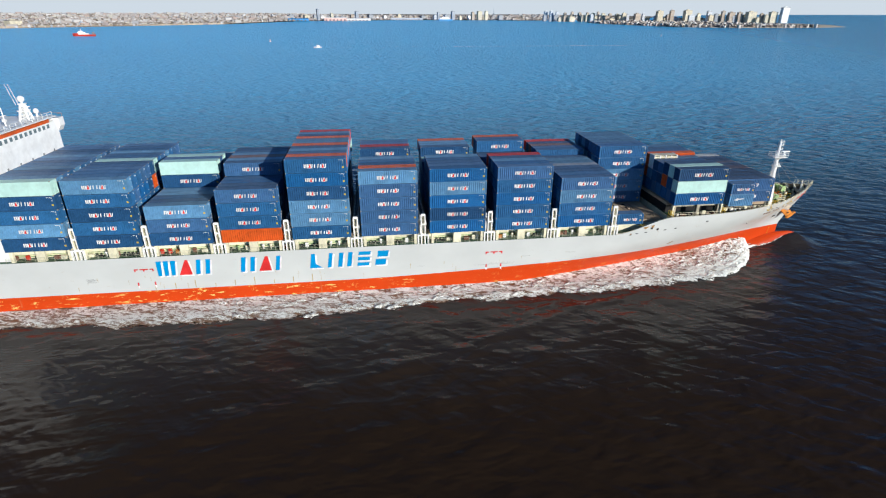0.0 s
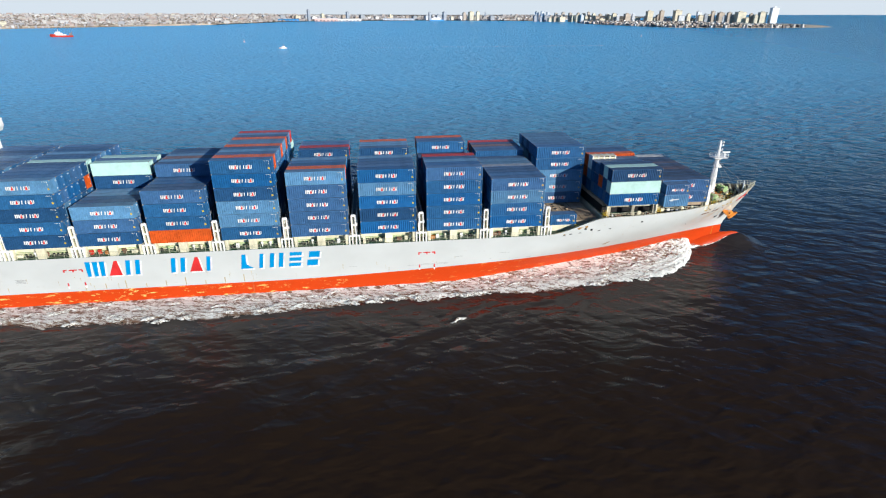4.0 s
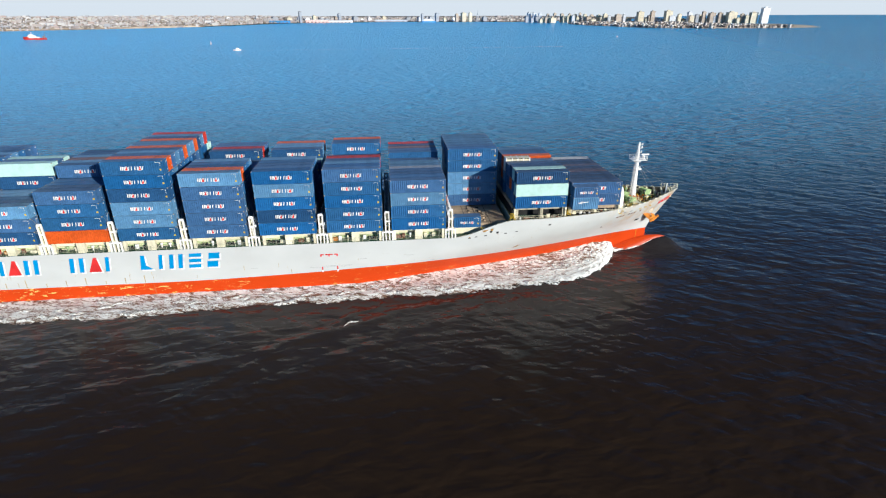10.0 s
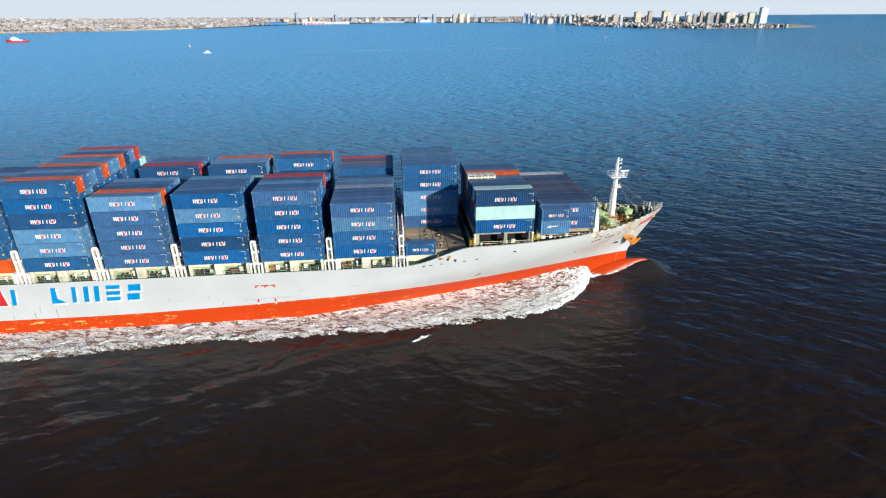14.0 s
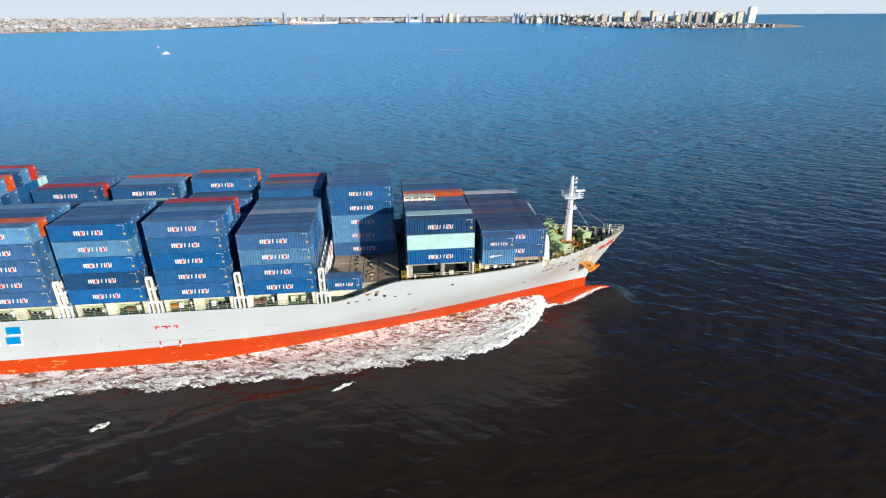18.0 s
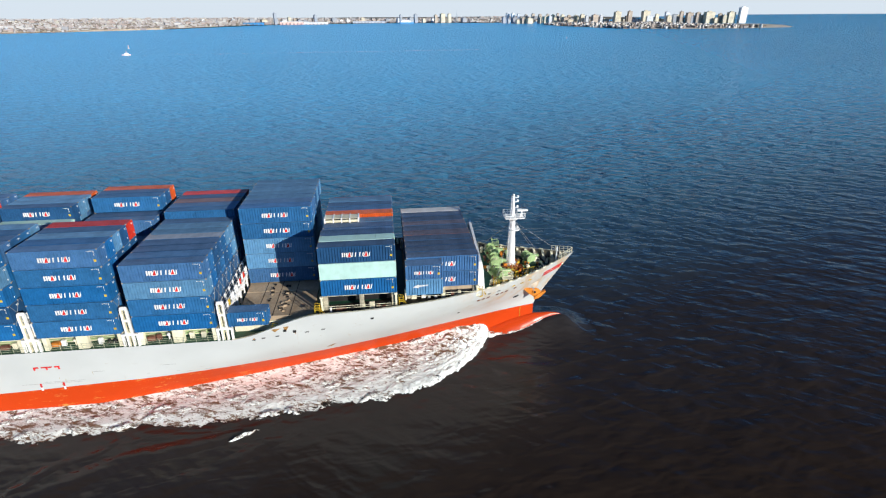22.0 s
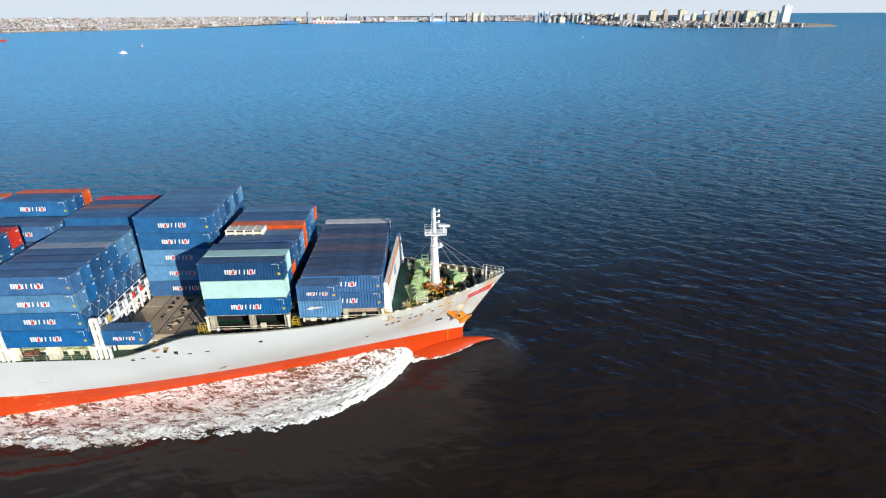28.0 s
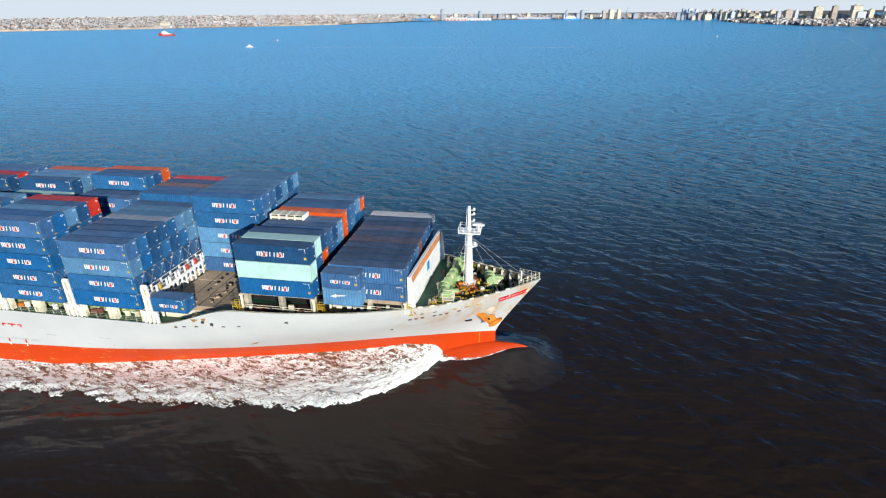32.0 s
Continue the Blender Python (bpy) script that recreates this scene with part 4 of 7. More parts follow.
# supports under the two forward bays
for x0, x1, y0, z in ((16.4, 28.6, -13.3, 16.86), (30.2, 42.6, -10.9, 16.1)):
    # near-black coaming: the shade under the bay is in its colour
    part("hatch_coaming", Build().box(x0, x1, -10.2, 10.2, DECK_FORE - 0.02, z - 0.8), DARK, ship)
    part("hatch_cover", Build().chamfer(x0 - 0.1, x1 + 0.1, -10.6, 10.6, z - 0.8, z - 0.06, 0.06), HATCH, ship)
    for sgn in (-1, 1):
        for x in (x0 + 0.1, x0 + 6.0, x1 - 0.9):
            part("container_pedestal", Build().chamfer(x, x + 0.75, sgn * (-y0 - 0.6) - 0.5, sgn * (-y0 - 0.6) + 0.5, DECK_FORE - 0.02, z - 0.02, 0.05), SHADED_GRIMY_CREAM, ship)
        part("pedestal_beam", Build().box(x0 + 0.3, x1 - 0.3, sgn * (-y0 - 1.0) - 0.2, sgn * (-y0 - 1.0) + 0.2, z - 0.6, z - 0.06), SHADED_GRIMY_CREAM, ship)
        for k in range(9):
            x = x0 + 0.9 + (x1 - x0 - 1.8) * k / 8 + random.uniform(-0.4, 0.4)
            y = sgn * (-y0 - 0.1 + random.uniform(-0.3, 0.6))
            w, h = random.uniform(0.3, 1.1), random.uniform(0.3, 1.2)
            part("deck_fitting", Build().chamfer(x, x + w, y - 0.2, y + 0.2, DECK_FORE - 0.02, DECK_FORE + h, 0.04), random.choice((CREAM, CREAM, BROWN, YELLOW, DARK, WHITE, ANCHOR_ORANGE)), ship)
        for x in (x0 - 0.25, x1 - 0.35):
            part("lashing_foot", Build().chamfer(x, x + 0.32, sgn * (-y0 + 0.15) - 0.2, sgn * (-y0 + 0.15) + 0.2, DECK_FORE - 0.02, z - 0.3, 0.05).box(x - 0.08, x + 0.42, sgn * (-y0 + 0.15) - 0.24, sgn * (-y0 + 0.15) + 0.24, z - 0.3, z - 0.02), CREAM, ship)
        part("side_rail", Build().tube((x0, sgn * (-y0 + 0.4), DECK_FORE + 0.6), (x1, sgn * (-y0 + 0.4), DECK_FORE + 0.6), 0.04).tube((x0, sgn * (-y0 + 0.4), DECK_FORE + 1.0), (x1, sgn * (-y0 + 0.4), DECK_FORE + 1.0), 0.04), CREAM, ship)

# ---- breakwater and foredeck ----
bwz = 20.2
WALL_PLAN = [(43.3, -9.9), (44.5, 9.6)]


def wall_strip(d0, d1, z0, z1):
    """A band following the breakwater's plan, from d0 to d1 metres ahead of its front."""
    pts = [(x + d1, y) for x, y in WALL_PLAN] + [(x + d0, y) for x, y in reversed(WALL_PLAN)]
    return Build().prism(pts, z0, z1)


breakwater = part("breakwater", wall_strip(-0.45, 0.0, DECK_FORE - 0.02, bwz), WHITE, ship, "white breakwater wall with an orange top band")
part("top_band", wall_strip(0.004, 0.03, bwz - 1.45, bwz - 0.12), BAND_ORANGE, breakwater)
part("emblem", Build().prism([(43.87, -0.7), (43.92, -0.7), (44.01, 0.7), (43.96, 0.7)], 16.6, 18.2), SKY_BLUE_MARK, breakwater)
for sy, sx in ((-10.4, 43.2), (9.65, 44.4)):
    part("end_plate", Build().slab([(sx - 0.5, DECK_FORE), (sx + 0.75, DECK_FORE), (sx + 0.35, bwz - 1.2), (sx + 0.05, bwz), (sx - 0.45, bwz)], sy, sy + 0.45), WHITE, breakwater)
for k in range(6):
    y = -6.4 + 2.7 * k
    x = 43.3 + (y + 9.9) / 16.25
    part("stiffener", Build().slab([(x - 0.45, DECK_FORE), (x - 1.15, DECK_FORE), (x - 0.45, bwz - 0.6)], y - 0.04, y + 0.04), WHITE, breakwater)


def winch(x, y, turn, length):
    """A mooring winch: bed, drums with flanges, gear case and brake."""
    root = part("mooring_winch", Build().chamfer(-1.1, 1.1, -length / 2, length / 2, 0, 0.35, 0.05), PALE_GREEN, ship, "pale green mooring winch with rope drums")
    root.location, root.rotation_euler = (x, y, DECK_FORE), (0, 0, radians(turn))
    n = max(2, int(length / 1.5))
    for i in range(n):
        a = -length / 2 + 0.3 + i * (length - 0.4) / n
        b = a + (length - 0.4) / n - 0.35
        part("drum", Build().tube((0, a, 1.15), (0, b, 1.15), 0.48, sides=16), PALE_GREEN if i % 2 else CREAM, root, smooth=False)
        for q in (a, b):
            part("flange", Build().tube((0, q - 0.05, 1.15), (0, q + 0.05, 1.15), 0.92, sides=20), PALE_GREEN, root)
        part("bearing", Build().slab([(-0.6, 0.3), (0.6, 0.3), (0.2, 1.3), (-0.2, 1.3)], b + 0.1, b + 0.26), PALE_GREEN, root)
    part("gear_case", Build().chamfer(0.5, 1.5, -0.5, 0.6, 0.35, 1.5, 0.15), PALE_GREEN, root)
    part("motor", Build().tube((1.5, 0.05, 1.0), (2.3, 0.05, 1.0), 0.36, sides=14), PALE_GREEN, root)


winch(47.6, -4.6, 12, 4.6)
winch(47.9, 0.6, -8, 4.2)
winch(48.2, 5.2, 4, 4.0)
winch(54.6, 1.2, 18, 3.0)
for x, y in ((50.2, -6.4), (52.6, -5.0), (55.6, -3.4), (57.6, -2.4), (50.4, 6.6), (53.4, 4.8), (56.4, 3.2), (58.6, 0.4), (46.0, -7.4), (59.6, -0.9)):
    part("mooring_bitt", Build().chamfer(x - 0.7, x + 0.7, y - 0.3, y + 0.3, DECK_FORE, DECK_FORE + 0.12, 0.03).tube((x - 0.4, y, DECK_FORE), (x - 0.4, y, DECK_FORE + 0.8), 0.2, 0.23, 12).tube((x + 0.4, y, DECK_FORE), (x + 0.4, y, DECK_FORE + 0.8), 0.2, 0.23, 12), random.choice((CREAM, YELLOW, BLACK, CREAM)), ship)
for x, y, r in ((50.7, -1.9, 0.9), (52.4, -1.4, 0.75), (52.0, 1.6, 0.7), (49.6, 3.2, 0.6), (49.4, -3.0, 0.7)):
    b = Build()
    for k in range(5):
        pts = [(x + (r - 0.1 * k) * math.cos(a), y + (r - 0.1 * k) * math.sin(a), DECK_FORE + 0.1 + 0.13 * k) for a in [2 * math.pi * i / 14 for i in range(15)]]
        for p, q in zip(pts, pts[1:]):
            b.tube(p, q, 0.075, sides=5, cap=False)
    part("rope_coil", b, ROPE, ship, "coiled orange mooring rope")
stage = part("winch_platform", Build().box(47.7, 49.5, -7.7, -6.3, DECK_FORE + 1.0, DECK_FORE + 1.08), CREAM, ship)
for dx in (-0.9, 0.9):
    for dy in (-0.7, 0.7):
        part("post", Build().tube((48.6 + dx, -7.0 + dy, DECK_FORE), (48.6 + dx, -7.0 + dy, DECK_FORE + 2.1), 0.05, sides=6), CREAM, stage)
for z in (1.1, 1.6, 2.1):
    for dy in (-0.7, 0.7):
        part("rail", Build().tube((47.7, -7.0 + dy, DECK_FORE + z), (49.5, -7.0 + dy, DECK_FORE + z), 0.04, sides=6), CREAM, stage)
    for dx in (-0.9, 0.9):
        part("rail", Build().tube((48.6 + dx, -7.7, DECK_FORE + z), (48.6 + dx, -6.3, DECK_FORE + z), 0.04, sides=6), CREAM, stage)
stage = part("winch_platform", Build().box(48.6, 49.8, 6.6, 8.0, DECK_FORE + 1.4, DECK_FORE + 1.5), PALE_GREEN, ship)
for x in (48.6, 49.8):
    for y in (6.6, 8.0):
        part("post", Build().tube((x, y, DECK_FORE), (x, y, DECK_FORE + 2.6), 0.05, sides=6), PALE_GREEN, stage)
for y in (6.55, 7.98):
    part("rail", Build().box(48.55, 49.85, y, y + 0.07, DECK_FORE + 2.2, DECK_FORE + 2.3), PALE_GREEN, stage)
for x, y in ((46.1, -2.2), (46.3, 2.6), (46.4, 6.8), (53.6, -2.6), (56.0, 0.9), (51.0, 4.4)):
    part("deck_vent", Build().tube((x, y, DECK_FORE), (x, y, DECK_FORE + 0.9), 0.2, sides=10).tube((x, y, DECK_FORE + 0.85), (x, y, DECK_FORE + 1.2), 0.42, 0.3, 12), (PALE_GREEN, BROWN, CREAM)[int(x * 10 + 3) % 3], ship)
# pipes, fairleads, chain stoppers and odd gear about the foredeck
rng_deck = random.Random(5)
for k in range(120):
    x = rng_deck.uniform(45.8, 59.0)
    lim = half(x, DECK_FORE) - 1.0
    if lim < 0.4:
        continue
    y = rng_deck.uniform(-lim, lim)
    w, d, h = rng_deck.uniform(0.15, 0.7), rng_deck.uniform(0.15, 0.6), rng_deck.uniform(0.15, 0.8)
    part("deck_fitting", Build().chamfer(x - w / 2, x + w / 2, y - d / 2, y + d / 2, DECK_FORE, DECK_FORE + h, 0.04), rng_deck.choice((CREAM, YELLOW, BLACK, PALE_GREEN, DARK, BROWN, CREAM, ANCHOR_ORANGE)), ship)
for sgn in (-1, 1):
    for i in range(9):
        x = 46.6 + 1.5 * i
        y = sgn * (half(x, DECK_FORE) - 0.9)
        if sgn * y > 0.5:
            part("roller_fairlead", Build().chamfer(x - 0.45, x + 0.45, y - 0.22, y + 0.22, DECK_FORE, DECK_FORE + 0.5, 0.05).tube((x - 0.25, y, DECK_FORE + 0.5), (x - 0.25, y, DECK_FORE + 0.95), 0.15, sides=8).tube((x + 0.25, y, DECK_FORE + 0.5), (x + 0.25, y, DECK_FORE + 0.95), 0.15, sides=8), rng_deck.choice((CREAM, YELLOW, BLACK)), ship)
for sgn in (-1, 1):
    chain = Build()
    for k in range(14):
        x = 49.6 + 0.34 * k
        chain.box(x, x + 0.3, sgn * 2.3 - (0.12 if k % 2 else 0.05), sgn * 2.3 + (0.12 if k % 2 else 0.05), DECK_FORE + 0.12, DECK_FORE + (0.2 if k % 2 else 0.32))
    tagged(part("anchor_chain", chain, BROWN, ship), "rusty anchor chain across the foredeck", kind="stuff")
for k in range(9):
    b = Build()
    cx, cy, r = 50.4 + rng_deck.uniform(-1.2, 1.6), -1.6 + rng_deck.uniform(-1.2, 1.2), rng_deck.uniform(0.35, 0.9)
    pts = [(cx + r * (1 + 0.25 * math.sin(3 * a + k)) * math.cos(a), cy + r * math.sin(a), DECK_FORE + 0.15 + 0.5 * abs(math.sin(a * 1.5 + k))) for a in [2 * math.pi * i / 16 for i in range(17)]]
    for p, q in zip(pts, pts[1:]):
        b.tube(p, q, 0.07, sides=5, cap=False)
    part("mooring_rope", b, rng_deck.choice((ROPE, CREAM, YELLOW)), ship, "tangled mooring rope at the mast foot")
for x0, y0, x1, y1 in ((46.2, -6.6, 50.4, -6.0), (46.4, 6.2, 51.0, 6.6), (52.4, -3.8, 55.6, -2.8), (45.9, -8.2, 48.6, -7.9)):
    b = Build()
    for z in (0.5, 1.0):
        b.tube((x0, y0, DECK_FORE + z), (x1, y1, DECK_FORE + z), 0.04, sides=6)
    for i in range(4):
        x, y = x0 + (x1 - x0) * i / 3, y0 + (y1 - y0) * i / 3
        b.tube((x, y, DECK_FORE), (x, y, DECK_FORE + 1.02), 0.045, sides=6)
    part("guard_rail", b, rng_deck.choice((YELLOW, CREAM)), ship)
for (xa, ya), (xb, yb) in (((47.6, -3.4), (50.6, -6.1)), ((47.8, 1.2), (52.0, 1.9)), ((48.2, 5.4), (52.6, 5.2)), ((54.4, 1.0), (58.2, 0.6)), ((47.9, -1.0), (51.6, -2.2))):
    b = Build()
    prev = None
    for k in range(13):
        s = k / 12
        p = (xa + (xb - xa) * s + 0.22 * math.sin(9 * s + xa), ya + (yb - ya) * s + 0.3 * math.sin(7 * s), DECK_FORE + 0.1 + 0.8 * (1 - s) ** 3)
        if prev:
            b.tube(prev, p, 0.06, sides=5, cap=False)
        prev = p
    part("mooring_rope", b, ROPE, ship, "loose orange mooring rope")
# bow rail and jack staff
for sgn in (-1, 1):
    prev = None
    for i in range(6):
        x = 59.6 + 0.66 * i
        y = sgn * max(0.05, half(x, rail_z(x)) - 0.15)
        z = rail_z(x)
        part("rail_post", Build().tube((x, y, z), (x, y, z + 1.0), 0.04, sides=6), CREAM, ship)
        if prev:
            for h in (0.5, 1.0):
                part("bow_rail", Build().tube((prev[0], prev[1], prev[2] + h), (x, y, z + h), 0.035, sides=6), CREAM, ship)
        prev = (x, y, z)
part("jack_staff", Build().tube((59.9, 0, DECK_FORE), (59.9, 0, 17.6), 0.22, 0.12, 10), WHITE, ship)

# foremast
mx, my = 51.0, 0.2
mast = part("foremast", Build().tube((mx, my, DECK_FORE - 0.02), (mx - 0.05, my, 24.2), 0.78, 0.42, 14), WHITE, ship, "white steel foremast with radar platform", smooth=False)
part("foot", Build().chamfer(mx - 1.1, mx + 1.1, my - 1.1, my + 1.1, DECK_FORE, DECK_FORE + 0.6, 0.15), WHITE, mast)
part("topmast", Build().tube((mx - 0.05, my, 24.2), (mx - 0.1, my, 28.5), 0.34, 0.2, 10), WHITE, mast)
plat = Build().tube((mx, my, 23.4), (mx, my, 24.05), 0.55, 1.3, 14).box(mx - 1.7, mx + 1.9, my - 1.3, my + 1.3, 24.05, 24.2)
part("platform", plat, WHITE, mast)
b = Build()
for x in (-1.7, -0.8, 0.1, 1.0, 1.9):
    for y in (-1.3, 1.3):
        b.tube((mx + x, my + y, 24.2), (mx + x, my + y, 25.1), 0.05, sides=6)
for y in (-1.3, 1.3):
    for z in (24.65, 25.1):
        b.tube((mx - 1.7, my + y, z), (mx + 1.9, my + y, z), 0.045, sides=6)
for x in (-1.7, 1.9):
    for z in (24.65, 25.1):
        b.tube((mx + x, my - 1.3, z), (mx + x, my + 1.3, z), 0.045, sides=6)
part("platform_rail", b, WHITE, mast)
part("radar_scanner", Build().tube((mx + 1.5, my - 0.2, 24.2), (mx + 1.5, my - 0.2, 25.4), 0.2).box(mx + 0.6, mx + 2.5, my - 0.75, my - 0.35, 25.35, 25.65), WHITE, mast)
part("light_platform", Build().tube((mx + 0.3, my, 21.6), (mx + 0.3, my, 21.75), 1.1, sides=12).tube((mx + 0.9, my, 21.7), (mx + 0.9, my, 22.2), 0.2), WHITE, mast)
for z in (25.9, 27.0, 27.8):
    part("signal_lamp", Build().tube((mx + 0.2, my, z), (mx + 0.75, my, z), 0.08).tube((mx + 0.7, my, z), (mx + 0.7, my, z + 0.4), 0.18), WHITE, mast)
b = Build()
for d in (-0.25, 0.25):
    b.tube((mx - 0.92, my + d, 15), (mx - 0.42, my + d, 28.2), 0.045, sides=6)
for k in range(26):
    b.tube((mx - 0.91 + 0.019 * k, my - 0.25, 15.2 + 0.5 * k), (mx - 0.91 + 0.019 * k, my + 0.25, 15.2 + 0.5 * k), 0.03, sides=5)
part("mast_ladder", b, WHITE, mast)
for ex, ey, ez in ((60.5, 0.3, 16.4), (57.0, 3.9, 15.4), (46.5, -7.5, 15.0), (46.5, 8.2, 15.0), (56.4, -3.9, 15.3)):
    part("stay_wire", Build().tube((mx, my, 23.3), (ex, ey, ez), 0.035, sides=5), STEEL, mast)

# ---- accommodation block ----
house = part("deckhouse", Build().box(-142.5, -128.0, -14.9, 14.9, TOP_AFT - 0.06, 33.4), WHITE, ship, "white accommodation block with an orange bridge band")
part("bridge_deck", Build().box(-142.5, -127.9, -14.6, 14.6, 31.8, 34.6), WHITE, house)
for sgn in (-1, 1):
    part("bridge_wing", Build().slab([(-135.0, 32.0), (-128.0, 32.0), (-127.3, 33.2), (-127.3, 35.0), (-135.0, 35.0)], sgn * 14.6, sgn * 16.8), WHITE, house)
    part("wing_rail", Build().tube((-135, sgn * 16.6, 35.9), (-127.4, sgn * 16.6, 35.9), 0.05).tube((-127.4, sgn * 14.6, 35.9), (-127.4, sgn * 16.7, 35.9), 0.05).tube((-127.4, sgn * 16.6, 35), (-127.4, sgn * 16.6, 35.9), 0.05).tube((-132, sgn * 16.6, 35), (-132, sgn * 16.6, 35.9), 0.05), STEEL, house)
part("orange_band", Build().box(-142.3, -127.8, -11.4, 11.6, 34.55, 35.2), ORANGE, house)
for i in range(14):
    y = -12.6 + i * 1.75
    part("bridge_window", Build().box(-127.92, -127.84, y + 0.1, y + 1.0, 33.35, 34.2), GLASS_PALE, house)
for row in range(4):
    for i in range(6):
        y = -11.5 + i * 4.4
        part("cabin_window", Build().box(-128.0, -127.96, y, y + 0.5, 19 + 3 * row, 19.6 + 3 * row), STEEL, house)
part("roof_edge", Build().box(-142.5, -127.7, -14.6, 14.6, 35.4, 35.6), WHITE, house)
b = Build()
for i in range(15):
    b.tube((-128.1, -14 + 2 * i, 35.6), (-128.1, -14 + 2 * i, 36.6), 0.05, sides=6)
for z in (36.1, 36.6):
    b.tube((-128.1, -14, z), (-128.1, 14, z), 0.045, sides=6)
part("roof_rail", b, WHITE, house)
b = Build()
mx2, my2 = -131.0, 9.2
for dx, dy in ((-1, -1), (1, -1), (1, 1), (-1, 1)):
    b.tube((mx2 + dx * 0.95, my2 + dy * 0.95, 35.6), (mx2 + dx * 0.3, my2 + dy * 0.3, 39.2), 0.24, 0.18)
for k in range(5):
    q = 0.95 - 0.14 * k
    z = 35.9 + 0.66 * k
    for sx in (-1, 1):
        b.tube((mx2 + sx * q, my2 - q, z), (mx2 + sx * q, my2 + q * 0.85, z + 0.55), 0.09, sides=6)
        b.tube((mx2 - q, my2 + sx * q, z), (mx2 + q * 0.85, my2 + sx * q, z + 0.55), 0.09, sides=6)
    b.box(mx2 - q - 0.1, mx2 + q + 0.1, my2 - q - 0.1, my2 + q + 0.1, z, z + 0.12)
b.box(mx2 - 0.8, mx2 + 0.8, my2 - 1.2, my2 + 1.2, 37.6, 37.8).box(mx2 - 0.6, mx2 + 0.6, my2 - 0.7, my2 + 0.7, 39.1, 39.25)
b.tube((mx2, my2, 39.2), (mx2, my2, 39.7), 0.2).ball((mx2, my2, 40.2), 0.7, 0.7, 0.7, 14, 10)
part("radar_mast", b, WHITE, house, "white lattice radar mast with a dome")
part("radar_scanner", Build().tube((mx2 + 0.6, my2, 37.8), (mx2 + 0.6, my2, 38.3), 0.2).box(mx2 + 0.45, mx2 + 0.75, my2 - 1.3, my2 + 1.3, 38.3, 38.5), WHITE, house)
for y in (-2.0, 13.4):
    part("satellite_dome", Build().tube((-131, y, 35.6), (-131, y, 36.5), 0.2).ball((-131, y, 36.9), 0.55, 0.55, 0.6, 14, 8), WHITE, house)
part("signal_post", Build().tube((-131.5, 2.4, 35.6), (-131.5, 2.4, 39.4), 0.18, 0.08).box(-131.6, -131.4, 1.6, 3.2, 37.6, 37.75).box(-131.8, -131.2, 2.1, 2.7, 36.4, 37.0), WHITE, house)
for y in (8.6, 9.6):
    part("whip_aerial", Build().tube((-132, y, 39), (-132.4, y - 1.0, 43.5), 0.06, 0.04, 6), WHITE, house)
house.location = (1.2, 0, 0)
part("funnel", Build().prism([(-158, -4), (-151, -4), (-150, 0), (-151, 4), (-158, 4)], TOP_AFT - 0.06, 36.0), WHITE, ship)
aboard(ship)


# ---- containers ----
WIDE = 2.36


def container_mesh(name, length, height, flat=False):
    """Corrugated steel box: rails, corner posts and castings, folded sides, ends and roof."""
    b = Build()
    hx, hy = length / 2, WIDE / 2
    lo, hi = 0.17, height - 0.13

    def folds(a, c, n, place):
        pts, p = [], (c - a) / n
        for i in range(0 if flat else n):
            for q, d in ((0.0, 0.012), (0.40, 0.012), (0.50, 0.15), (0.90, 0.15)):
                pts.append((a + (i + q) * p, d))
        if flat:
            for i in range(5):
                q = a + (c - a) * i / 5
                pts += [(q, 0.03), (q + 0.05, 0.014), (q + (c - a) / 5 - 0.05, 0.014)]
        pts.append((c, 0.012))
        b.sheet([[place(s, d, k) for s, d in pts] for k in (0, 1)])

    n = int(length / 0.44)
    folds(-hx + 0.15, hx - 0.15, n, lambda s, d, k: (s, -hy + d, (lo, hi)[k]))
    folds(-hx + 0.15, hx - 0.15, n, lambda s, d, k: (-s, hy - d, (lo, hi)[k]))
    folds(-hy + 0.14, hy - 0.14, 8, lambda s, d, k: (-hx + d, -s, (lo, hi)[k]))
    folds(-hy + 0.14, hy - 0.14, 8, lambda s, d, k: (hx - d, s, (lo, hi)[k]))
    for sx in (-1, 1):
        for sy in (-1, 1):
            x0, x1 = sorted((sx * hx, sx * (hx - 0.16)))
            y0, y1 = sorted((sy * hy, sy * (hy - 0.15)))
            b.box(x0, x1, y0, y1, 0.118, height - 0.118)
        y0, y1 = sorted((sx * hy, sx * (hy - 0.1)))
        b.box(-hx + 0.16, hx - 0.16, y0, y1, 0.075, 0.19)
        b.box(-hx + 0.16, hx - 0.16, y0, y1, height - 0.13, height - 0.03)
        x0, x1 = sorted((sx * hx, sx * (hx - 0.1)))
        b.box(x0, x1, -hy + 0.15, hy - 0.15, 0.075, 0.19)
        b.box(x0, x1, -hy + 0.15, hy - 0.15, height - 0.13, height - 0.06)
    b.box(-hx + 0.1, hx - 0.1, -hy + 0.1, hy - 0.1, 0.1, 0.16)
    return b.mesh(name, None)


